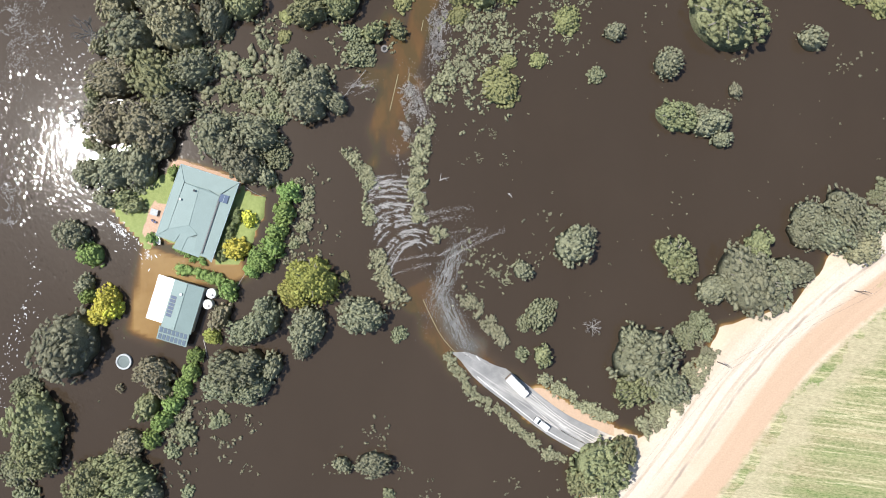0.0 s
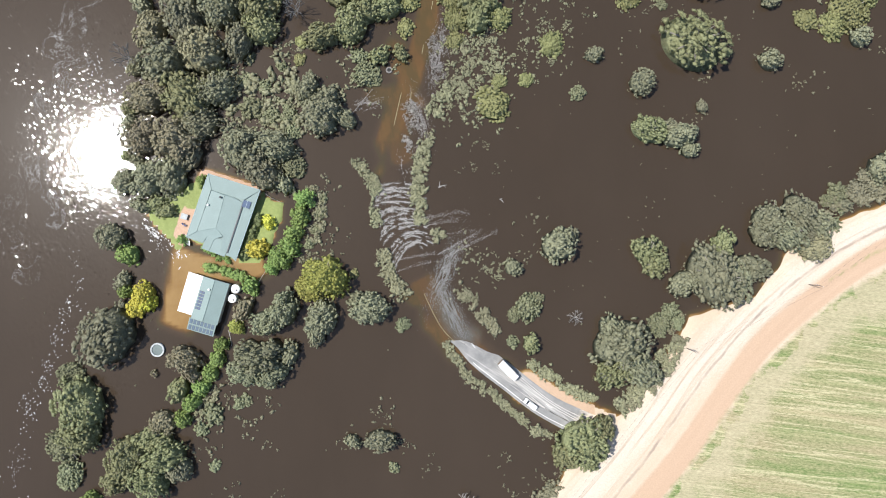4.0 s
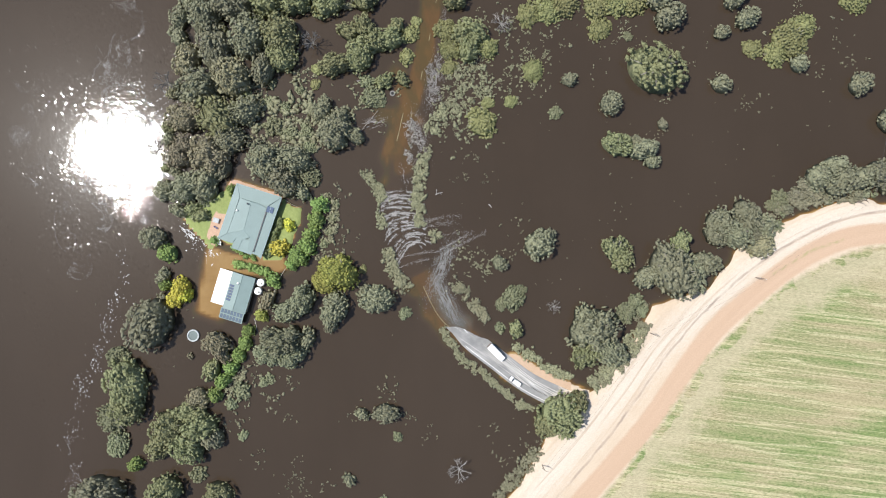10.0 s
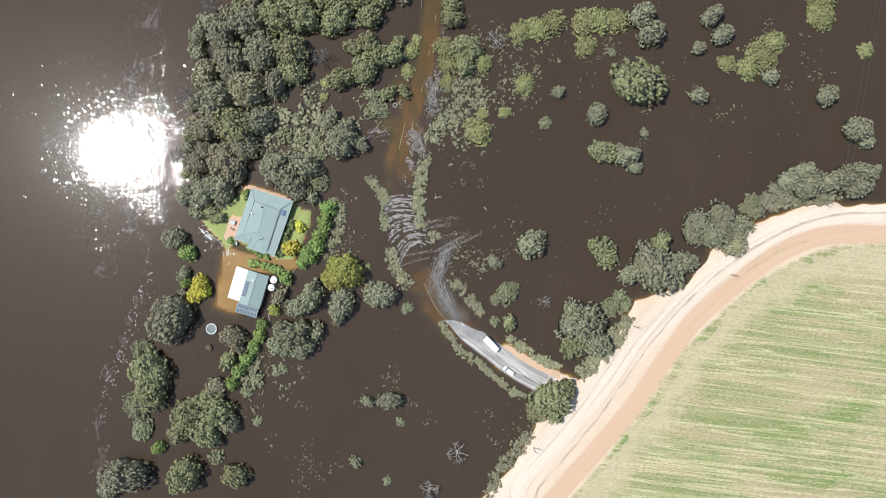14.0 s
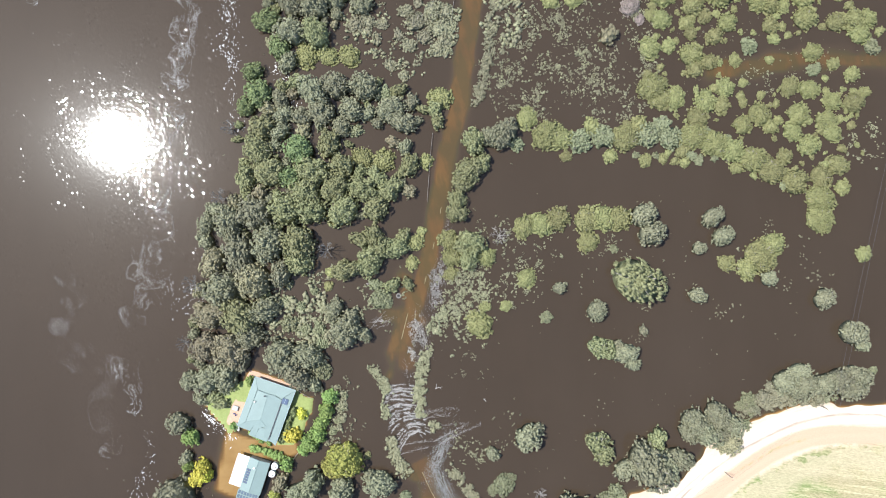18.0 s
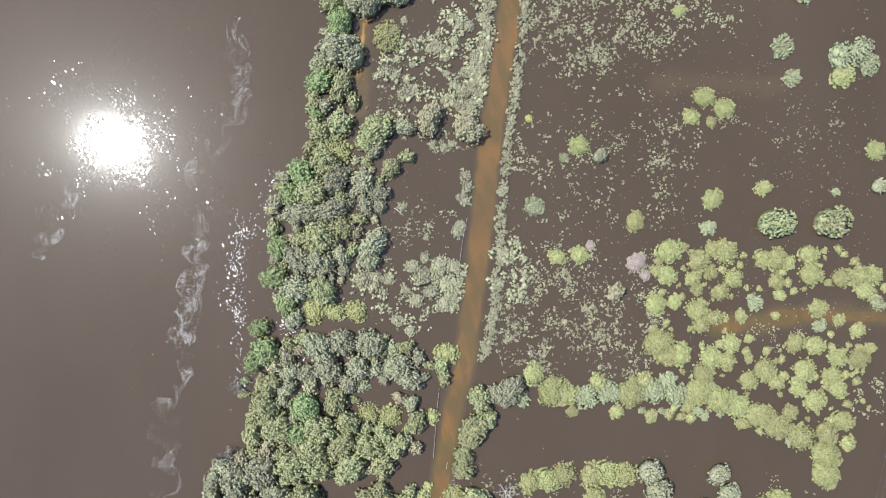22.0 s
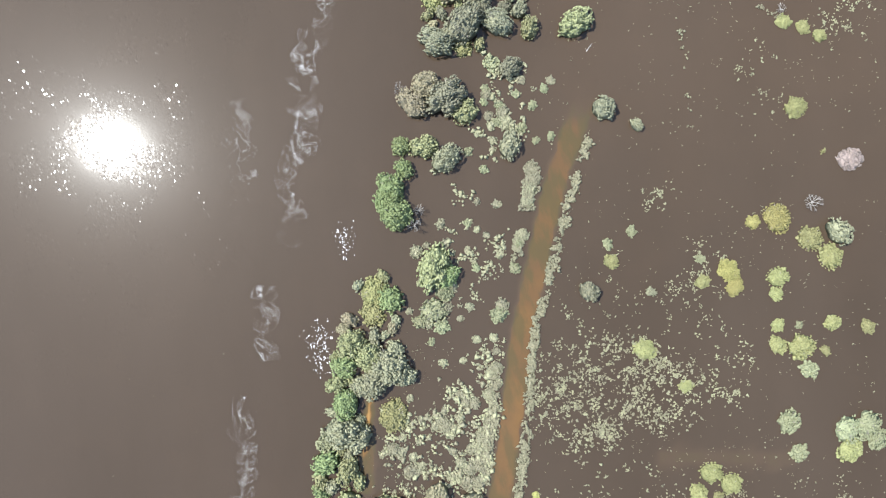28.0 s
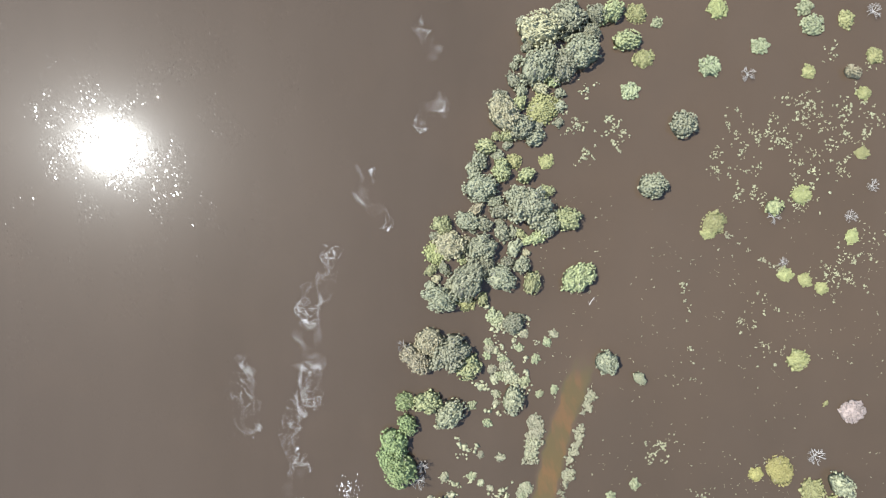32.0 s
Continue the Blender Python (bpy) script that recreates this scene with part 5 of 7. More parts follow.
TUFT_BEDS += [(23.0, -1.9, 12.0, 10.0, 50, 0.20, 0.50), (-52.8, -75.6, 12.0, 8.0, 40, 0.20, 0.40), (-16.9, -45.7, 8.0, 4.0, 20, 0.20, 0.50), (-32.9, -63.6, 29.9, 19.9, 60, 0.20, 0.45), (26.9, -65.7, 12.0, 12.0, 70, 0.20, 0.50), (92.8, 67.7, 49.8, 23.9, 100, 0.20, 0.40), (42.9, 21.9, 59.8, 29.9, 60, 0.15, 0.35), (-60.8, -49.7, 12.0, 12.0, 60, 0.30, 0.70), (-36.8, 8.1, 6.0, 15.9, 60, 0.30, 0.80), (120.7, 67.7, 15.9, 12.0, 60, 0.25, 0.60), (71.3, 199.0, 6.1, 12.3, 70, 0.25, 0.60), (101.9, 205.7, 24.6, 12.3, 60, 0.20, 0.40), (126.4, 208.3, 20.5, 12.3, 50, 0.20, 0.40)]
TUFT_BEDS += [(44.8, 194.5, 16.4, 16.4, 80, 0.20, 0.50), (73.9, 280.9, 30.7, 12.3, 80, 0.20, 0.40), (-0.2, 300.0, 14.3, 24.6, 90, 0.40, 0.90), (4.7, 259.2, 6.1, 6.1, 40, 0.40, 0.80), (11.6, 347.7, 14.3, 18.4, 70, 0.40, 1.00), (59.1, 319.7, 16.4, 8.2, 30, 0.25, 0.60), (107.6, 365.5, 12.3, 12.3, 20, 0.20, 0.40), (140.1, 386.5, 12.3, 12.3, 50, 0.20, 0.50), (82.1, 293.4, 8.2, 10.2, 60, 0.20, 0.50), (53.5, 282.7, 41.0, 20.5, 120, 0.15, 0.40), (38.3, 434.1, 12.3, 14.4, 60, 0.30, 0.80), (48.7, 428.1, 4.1, 12.3, 20, 0.40, 0.80), (104.1, 430.8, 24.6, 18.5, 110, 0.20, 0.50)]
TUFT_BEDS += [(7.5, 50.0, 8.0, 12.0, 260, 0.30, 0.75), (22.0, 58.0, 10.0, 10.0, 70, 0.25, 0.50), (108.0, 421.0, 24.0, 17.0, 170, 0.20, 0.55), (88.0, 257.0, 14.0, 14.0, 150, 0.22, 0.55), (63.0, 205.0, 24.0, 16.0, 150, 0.20, 0.50), (125.0, 445.0, 20.0, 22.0, 120, 0.20, 0.55), (128.6, 441.4, 16.4, 20.5, 80, 0.20, 0.50), (129.3, 383.9, 12.3, 8.2, 40, 0.20, 0.50), (102.9, 365.1, 8.2, 10.3, 30, 0.20, 0.50)]
PALE_STRIPS = []
PALE_STRIPS.append((1.8, 9, 0.3, 0.7, [(49.6, -45.0), (57.2, -39.0), (62.6, -31.5), (66.4, -24.3)]))
PALE_STRIPS.append((1.6, 5, 0.4, 0.95, [(41.4, 339.5), (36.5, 323.4), (29.7, 297.7), (24.9, 276.1), (22.0, 265.6), (20.5, 234.9), (17.0, 202.1), (14.6, 169.3), (15.2, 168.7), (13.4, 139.9), (9.2, 121.3)]))
PALE_STRIPS.append((2.0, 6, 0.4, 1.0, [(8.9, 255.2), (6.9, 230.6), (3.4, 218.2)]))
PALE_STRIPS.append((2.5, 6, 0.4, 1.0, [(21.1, 328.3), (19.3, 312.9)]))
PALE_STRIPS.append((1.6, 5, 0.4, 0.9, [(1.9, 189.6), (1.7, 179.3)]))
PALE_STRIPS.append((2.5, 5, 0.4, 1.0, [(0.6, 155.9), (-1.0, 139.5)]))
PALE_STRIPS.append((1.8, 5, 0.4, 0.9, [(16.3, 304.7), (14.9, 290.3)]))
PALE_STRIPS.append((1.0, 1.2, 0.3, 0.6, [(86.6, 399.0), (99.1, 389.9), (111.5, 383.0)]))
PALE_STRIPS.append((1.0, 0.35, 0.4, 0.8, [(73.6, 380.3), (78.3, 342.5)]))
BANK_STRIPS = []
BANK_STRIPS.append((1.6, 7, 0.4, 0.9, [(-26.4, 26.4), (-23.2, 22.0), (-20.4, 18.0)]))
BANK_STRIPS.append((1.6, 5, 0.4, 0.8, [(-20.4, 18.0), (-20.8, 12.1), (-20.0, 7.1)]))
BANK_STRIPS.append((2.0, 8, 0.4, 1.0, [(-18.9, 0.1), (-16.9, -6.9), (-12.5, -12.9)]))
BANK_STRIPS.append((2.0, 8, 0.4, 1.0, [(-5.9, 34.0), (-7.9, 24.0), (-8.5, 14.0), (-7.9, 8.1)]))
BANK_STRIPS.append((1.8, 7, 0.4, 0.9, [(2.1, -8.9), (7.0, -14.9), (14.0, -22.9)]))
BANK_STRIPS.append((1.2, 5, 0.35, 0.8, [(-1.2, -26.0), (2.4, -30.8), (6.7, -36.6), (11.8, -40.0), (17.5, -45.0), (23.3, -49.6), (29.0, -53.0)]))
BANK_STRIPS.append((1.4, 7, 0.4, 0.9, [(23.2, -31.6), (29.0, -35.2), (34.7, -39.0), (42.0, -42.6)]))
BANK_STRIPS.append((2.2, 5, 0.4, 1.0, [(15.9, -87.6), (22.9, -75.7), (30.9, -65.7)]))
BANK_STRIPS.append((2.4, 7, 0.4, 1.1, [(48.8, -44.8), (59.8, -33.9), (64.8, -25.9)]))
BANK_STRIPS.append((3.0, 7, 0.5, 1.2, [(106.7, 12.3), (122.6, 17.5), (136.6, 18.6)]))
BANK_STRIPS.append((2.4, 6, 0.4, 1.0, [(-4.9, 38.9), (0.1, 46.9)]))
BANK_STRIPS.append((1.8, 4, 0.4, 1.0, [(-38.8, 19.1), (-36.2, 11.1), (-38.8, 3.1)]))
BANK_STRIPS.append((1.6, 5, 0.4, 0.9, [(-3.9, 6.1), (-1.9, 3.1)]))
BANK_STRIPS.append((1.2, 6, 0.4, 0.8, [(-65.7, -39.7), (-71.7, -47.7)]))
BANK_STRIPS.append((1.2, 3, 0.3, 0.6, [(66.8, -17.9), (61.8, -23.9)]))
FOAM_LINES = []
FOAM_LINES.append([(-98.5, 161.5), (-96.2, 151.4), (-99.9, 136.9), (-98.4, 118.5), (-103.1, 104.0), (-105.9, 93.7), (-104.5, 81.4)])
FOAM_LINES.append([(-108.4, 71.0), (-106.0, 60.8), (-107.8, 48.5)])
FOAM_LINES.append([(-85.5, 234.0), (-82.1, 221.8), (-83.8, 205.3), (-91.7, 192.8), (-97.6, 182.4), (-96.3, 170.2), (-94.1, 162.0), (-96.7, 141.5), (-99.4, 125.0)])
FOAM_LINES.append([(-60.3, 377.4), (-64.1, 356.9), (-60.8, 343.6), (-65.6, 326.2), (-67.5, 315.9), (-65.2, 299.6)])
FOAM_LINES.append([(-86.3, 340.2), (-84.0, 321.8)])
FOAM_LINES.append([(-73.2, 285.1), (-75.0, 268.7)])
FOAM_LINES.append([(-82.8, 244.0), (-80.2, 213.3)])
FOAM_LINES.append([(-39.6, 422.9), (-42.5, 410.5), (-33.1, 398.3)])
FOAM_LINES.append([(-54.6, 391.9), (-56.5, 377.5), (-63.5, 365.1), (-59.3, 354.9), (-62.1, 336.3), (-69.1, 321.9), (-62.8, 309.6)])
FOAM_LINES.append([(-86.0, 352.5), (-83.6, 332.0)])
FOAM_LINES.append([(-106.4, 75.9), (-108.4, 64.0)])
FOAM_LINES.append([(-113.3, 52.0), (-111.8, 37.7)])
FOAM_LINES.append([(-113.2, 26.2), (-112.3, 8.9)])
FOAM_LINES.append([(-19.7, 474.5), (-18.5, 460.1)])
FOAM_LINES.append([(-22.4, 446.7), (-14.2, 441.7), (-23.3, 435.4)])
FOAM_LINES.append([(-75.5, 282.2), (-73.0, 257.7)])
FOAM_LINES.append([(-140.8, 182.7), (-152.3, 155.7)])
FOAM_LINES.append([(-140.0, 57.0), (-134.0, 48.0), (-137.5, 36.0), (-132.0, 22.0)])
FOAM_LINES.append([(-129.0, 31.0), (-122.0, 20.0), (-124.5, 8.0), (-119.0, -6.0)])
FOAM_LINES.append([(-106.0, 85.0), (-103.0, 72.0), (-107.0, 59.0)])
CAPS = []
CAPS.append([(-84.0, 172.0), (-79.6, 159.8), (-81.9, 147.4), (-79.4, 133.1)])
CAPS.append([(-61.7, 131.6), (-57.9, 119.4)])
CAPS.append([(-77.3, 173.2), (-74.2, 167.1), (-76.1, 161.5)])
CAPS.append([(-71.0, 184.7), (-69.0, 171.4)])
CAPS.append([(-47.3, 305.3), (-45.5, 295.1)])
CAPS.append([(-90.5, 52.0), (-91.5, 42.0)])
CAPS.append([(-88.5, 65.9), (-84.1, 62.4)])
CAPS.append([(-82.0, 143.5), (-80.2, 127.2), (-77.0, 110.9)])
CAPS.append([(-65.0, 134.2), (-58.4, 120.6)])
CAPS.append([(-55.1, 267.5), (-54.0, 255.2)])
CAPS.append([(-84.5, 63.9), (-86.1, 60.0)])
CAPS.append([(-97.8, 55.0), (-96.1, 50.0)])
CAPS.append([(-53.8, 268.3), (-54.1, 254.0)])
CAPS.append([(-86.2, 11.1), (-84.2, 6.6), (-79.0, 2.6), (-77.4, -1.0)])



def stuff(name, centres, radii, per, leaf, leaves, label, category, core=0.9):
    c, r = np.repeat(np.asarray(centres), 3, 0), np.repeat(np.asarray(radii), 3)
    c = c + rng.normal(size=c.shape) * (r * 0.5)[:, None] * (1, 1, 0.3)
    r = r * rng.uniform(0.35, 0.85, len(r))
    me = leaf_cloud(name, c, r, per, leaf, LEAF[leaves], core=core, body=(OCT_V, OCT_F))
    return tagged(new(name, me), label, category, kind="stuff")


def bed(x, y, rx, ry, n, a, b):
    """Places in an oval, gathered in clusters that thin out to the rim."""
    n = int(n * 1.15)
    n_seed = max(3, n // 8)
    ang, d = rng.uniform(0, 6.283, n_seed), np.sqrt(rng.random(n_seed)) * 1.02
    sx, sy = x + rx * d * np.cos(ang), y + ry * d * np.sin(ang)
    pick = rng.integers(0, n_seed, n)
    far = rng.normal(size=(n, 2)) * rng.choice([0.8, 1.6, 3.0], n)[:, None]
    px, py = sx[pick] + far[:, 0], sy[pick] + far[:, 1]
    r = (a + (b - a) * rng.random(n) ** 1.7) * (1.5 if b >= 0.9 else 1.15)
    return np.c_[px, py, r * 0.15], r


def clear_of_road(c, r):
    d = line_distance(c[:, 0], c[:, 1], FLOODED)
    h = height(c[:, 0], c[:, 1])
    ok = (d > 4.3) & (h < 0.25)
    return c[ok], r[ok]


def gathered(beds):
    cs, rs = zip(*[bed(*q) for q in beds])
    return clear_of_road(np.concatenate(cs), np.concatenate(rs))


for k in range(0, len(TUFT_BEDS), 13):
    c, r = gathered(TUFT_BEDS[k:k + 13])
    pale = rng.random(len(c)) < np.where(r > 0.6, 0.45, 0.8)
    stuff("pale_tufts", c[pale], r[pale] * 1.25, 4, 0.10, "tuft", "pale bleached shrub tips poking out of flood water", "scrub")
    stuff("green_tufts", c[~pale], r[~pale] * 1.15, 4, 0.10, "scrub", "grey-green shrub tips poking out of flood water", "scrub")


# single shrub tips strewn thinly over the open flood
for x0, x1, y0, y1, n in ((14, 150, 120, 260, 1500), (20, 150, 260, 410, 800), (-46, -6, 120, 280, 420), (-30, 130, -60, 110, 200), (-130, -60, -60, 260, 60)):
    x, y = rng.uniform(x0, x1, 2 * n), rng.uniform(y0, y1, 2 * n)
    dense = np.array([noise.noise(Vector((u * 0.035, v * 0.035, 4.0))) for u, v in zip(x, y)])
    keep = rng.random(2 * n) < np.clip(0.5 + 1.1 * dense, 0.05, 1)
    size = 0.10 + 0.24 * rng.random(2 * n) ** 2
    c, r = clear_of_road(np.c_[x, y, size * 0.15][keep], size[keep])
    stuff("strewn_tufts", c, r * 1.25, 2, 0.09, "tuft", "small pale shrub tips strewn over the flood water", "scrub")


def strip_places(half, per, a, b, line):
    pts = smooth_line(line, 0.5)
    out = []
    for i in range(len(pts) - 1):
        d = pts[i + 1] - pts[i]
        side = Vector((-d.y, d.x, 0)).normalized()
        for _ in range(rng.poisson(per * 1.9 * d.length)):
            p = pts[i] + d * rng.random() + side * (half * (0.9 + 0.5 * noise.noise(pts[i] * 0.25)) * rng.uniform(-1, 1))
            if noise.noise(p * 0.22) > -0.3 and noise.noise(p * 0.5 + Vector((3, 7, 0))) > -0.2:
                out.append((p.x, p.y, rng.uniform(a, b)))
    o = np.array(out)
    return np.c_[o[:, 0], o[:, 1], o[:, 2] * 0.4 + np.maximum(height(o[:, 0], o[:, 1]), 0)], o[:, 2]


for half, per, a, b, line in PALE_STRIPS:
    c, r = strip_places(half * 0.95, per * 0.9, a, b, line)
    stuff("verge_scrub", c, r * 1.25, 6, 0.12, "tuft", "pale flooded scrub lining the road verge", "scrub")
for half, per, a, b, line in BANK_STRIPS:
    c, r = strip_places(half, per, a, b, line)
    stuff("bank_scrub", c, r * 1.2, 6, 0.13, "scrub", "grey-green scrub along the flooded bank", "scrub", 0.8)


for half, per, a, b, line in ((2.4, 9, 0.3, 0.7, [(-12.3, 42.5), (-10.3, 38.5), (-8.8, 34.0)]), (1.6, 5, 0.25, 0.6, [(-12.0, 33.0), (-11.5, 28.0)]), (2.3, 9, 0.3, 0.6, [(-4.0, 61.2), (-3.4, 55.5), (-2.8, 49.0)])):
    c, r = strip_places(half, per, a, b, line)
    stuff("drowned_scrub", c, r, 9, 0.12, "ash", "ash-grey drowned twigs crowding the road edge", "scrub", 0.0)


# ---- foam and broken water ----
def flecks(name, places, sizes, dirs, stretch, material, label, z=0.03):
    """Small domed foam flakes lying on the water."""
    n, k = len(places), 5
    ang = np.linspace(0, 2 * math.pi, k, endpoint=False)[None] + rng.uniform(0, 6.28, (n, 1))
    rad = sizes[:, None] * rng.uniform(0.45, 1.25, (n, k))
    lx, ly = np.cos(ang) * rad * stretch, np.sin(ang) * rad
    c, s = np.cos(dirs)[:, None], np.sin(dirs)[:, None]
    vx, vy = places[:, :1] + lx * c - ly * s, places[:, 1:2] + lx * s + ly * c
    ring = np.stack([vx, vy, np.full((n, k), z)], -1)
    top = np.c_[places[:, :2], np.full(n, z + 0.06)][:, None]
    v = np.concatenate([ring, top], 1).reshape(-1, 3)
    i = np.arange(k)
    tri = np.stack([i, (i + 1) % k, np.full(k, k)], -1)[None] + (np.arange(n) * (k + 1))[:, None, None]
    me = bpy.data.meshes.new(name)
    tri = tri.reshape(-1)
    me.vertices.add(len(v))
    me.vertices.foreach_set("co", v.ravel())
    me.loops.add(len(tri))
    me.loops.foreach_set("vertex_index", tri)
    me.polygons.add(len(tri) // 3)
    me.polygons.foreach_set("loop_start", np.arange(0, len(tri), 3))
    me.update()
    me.materials.append(material)
    return tagged(new(name, me), label, "foam", kind="stuff")


def along(line, per, wide, sway=5.0):
    pts = smooth_line(line, 0.5)
    out = []
    for i in range(len(pts) - 1):
        d = pts[i + 1] - pts[i]
        for _ in range(rng.poisson(per * d.length)):
            p = pts[i] + d * rng.random()
            swirl = noise.noise(p * 0.09) * sway
            off = rng.normal() * wide * (0.5 + abs(noise.noise(p * 0.15 + Vector((9, 0, 0)))) * 2)
            if noise.noise(p * 0.35) > -0.05:
                out.append((p.x + swirl + off, p.y + rng.normal() * wide, math.atan2(d.y, d.x) + rng.normal() * 0.7))
    return np.array(out)


def lace(line, seed):
    """Foam threads on a drift line, wound up by the eddies that roll along both sides of it."""
    pts = np.array([(p.x, p.y) for p in smooth_line(line, 0.16)])
    way = np.gradient(pts, axis=0)
    way /= np.linalg.norm(way, axis=1)[:, None] + 1e-9
    side = np.c_[-way[:, 1], way[:, 0]]
    size = np.array([noise.noise(Vector((p[0], p[1], seed)) * 0.05) for p in pts])
    rows = []
    for off in rng.normal(size=9) * 1.6:
        start = rng.uniform(0, 40)
        drift = np.array([noise.noise(Vector((k * 0.012 + start, off, seed))) for k in range(len(pts))])
        rows.append(pts + side * (off + 2.2 * drift)[:, None])
    q = np.concatenate(rows)
    gap, k = rng.uniform(10, 20), 0
    while gap < len(pts):
        i = int(gap)
        reach = rng.uniform(1.6, 4.0) * (1 + 0.8 * size[i])
        centre = pts[i] + side[i] * reach * (0.55 if k % 2 else -0.55) + rng.normal(size=2) * 0.6
        near = np.exp(-((q - centre) ** 2).sum(1) / (reach * 1.1) ** 2)
        turn = (1 if k % 2 else -1) * rng.uniform(1.6, 3.6) * near
        c, n, d = np.cos(turn), np.sin(turn), q - centre
        q = centre + np.c_[d[:, 0] * c - d[:, 1] * n, d[:, 0] * n + d[:, 1] * c]
        gap += reach * rng.choice([3.5, 6, 9, 16]) * rng.uniform(0.8, 1.25)
        k += 1
    step = np.gradient(q, axis=0)
    out = np.c_[q, np.arctan2(step[:, 1], step[:, 0])]
    thin = np.array([noise.noise(Vector((p[0], p[1], 3.0)) * 0.16) + 0.6 * noise.noise(Vector((p[0], p[1], 7.0)) * 0.6) for p in q])
    return out, np.clip(0.7 + thin * 1.0, 0, 1.1)


for line in FOAM_LINES:
    o, full = lace(line, line[0][0])
    o, full = o[full > 0.12], full[full > 0.12]
    o[:, :2] += rng.normal(size=(len(o), 2)) * np.where(rng.random(len(o)) < 0.2, 0.5, 0.1)[:, None]
    flecks("foam", o, (0.014 + 0.038 * full ** 2) * rng.uniform(0.5, 1.2, len(o)), o[:, 2], 2.2, FOAM, "thin lacy foam trail drifting on the brown river")
o = along([(-87.0, 9.0), (-85.6, 6.2), (-82.9, 4.0), (-77.9, 1.3), (-76.6, -1.9)], 22, 0.3, 0.4)
flecks("foam", o, rng.uniform(0.05, 0.13, len(o)), o[:, 2], 2.2, WHITE_WATER, "white foam washed up along the garden lawn")
for line in CAPS:
    o = along(line, 9, 2.2)
    flecks("foam", o, rng.uniform(0.05, 0.13, len(o)) * rng.choice([1, 1, 1.7], len(o)), o[:, 2], 2.8, WHITE_WATER, "white broken water along the flooded bank")

o = along([(-105.5, -0.8), (-108.9, -15.7), (-112.1, -29.7), (-118.5, -45.6), (-123.5, -63.5), (-121.6, -83.5)], 6, 1.7)
flecks("foam", o, rng.uniform(0.05, 0.16, len(o)), o[:, 2], 2.0, WHITE_WATER, "white flecks of broken water off the river bank")


def flow_streak(x0, y0, x1, y1, sag, n, wide, size):
    u = rng.random(n)
    px, py = x0 + (x1 - x0) * u, y0 + (y1 - y0) * u + sag * 4 * u * (1 - u)
    py += rng.normal(size=n) * wide * (0.4 + u)
    return np.c_[px, py, np.full(n, math.atan2(y1 - y0, x1 - x0)) + rng.normal(size=n) * 0.35], rng.uniform(0.5, 1.3, n) * size


# water pouring over the road in long ribs
ribs, sizes = [], []
for k in range(15):
    y = 19.2 - k * 1.5 + rng.normal() * 0.25
    west = (-20.9 + 0.12 * k if k < 8 else -20.2 + 0.7 * (k - 7)) + rng.normal() * 0.5
    east = -9.3 + 0.15 * k + rng.normal() * 0.8 + 1.2 * (k > 9)
    for low, n, start in ((0.0, 380, 0.0), (0.5, 190, rng.uniform(0.1, 0.5))):
        o, q = flow_streak(east + (west - east) * start, y - low + 0.22 * k * (k > 6), west - 0.5 * low, y - low - 0.6 - 0.35 * max(0, k - 6), 0.45 + 0.2 * k + rng.normal() * 0.25, n, 0.17, 0.068)
        gate = np.array([noise.noise(Vector((a * 0.5, b * 1.6, k + low))) for a, b in o[:, :2]]) > -0.14
        ribs.append(o[gate])
        sizes.append(q[gate])
for x0, y0, x1, y1, n in ((-7.5, 9.5, 6.0, 11.5, 160), (-7.0, 7.0, 3.0, 9.0, 160), (-6.5, 3.5, 10.0, 6.5, 140), (-1.0, -2.0, 14.0, 6.0, 300), (-3.0, -1.0, 9.0, 5.5, 260),
                          (-16.0, -3.0, -3.0, -0.5, 200), (-15.0, -6.0, -5.0, -3.0, 130)):
    o, q = flow_streak(x0, y0, x1, y1, 0.3, n, 0.3, 0.06)
    ribs.append(o)
    sizes.append(q)
under, wide_sizes = [], []
for o, q in zip(ribs[:30], sizes[:30]):
    pick = rng.random(len(o)) < 0.7
    under.append(o[pick] + np.c_[rng.normal(size=(pick.sum(), 2)) * 0.22, np.zeros(pick.sum())])
    wide_sizes.append(q[pick] * 1.15)
flecks("ruffled_water", np.concatenate(under), np.concatenate(wide_sizes), np.concatenate(under)[:, 2], 2.6, SHEEN, "grey sheet of ruffled water under the ribs of the flood", z=0.012)
flecks("rapids", np.concatenate(ribs), np.concatenate(sizes), np.concatenate(ribs)[:, 2], 2.4, FLOW, "ribs of white water spilling over the flooded road")


for cx, cy, rx, ry, turn, n in ((-1.0, -6.0, 5.0, 1.3, 1.2, 3600), (0.9, -17.0, 4.0, 1.2, -1.15, 3600)):
    lx, ly = rng.normal(size=n) * rx, rng.normal(size=n) * ry
    o = np.c_[cx + lx * math.cos(turn) - ly * math.sin(turn), cy + lx * math.sin(turn) + ly * math.cos(turn), turn + rng.normal(size=n) * 0.25]
    gate = np.array([noise.noise(Vector((a * 0.35, b * 2.2, 3.0))) for a, b in zip(lx, ly)]) > -0.15
    o = o[gate]
    flecks("ruffled_water", o, rng.uniform(0.03, 0.085, len(o)), o[:, 2], 3.2, SHEEN, "sheet of thin grey ruffled water crossing the road")


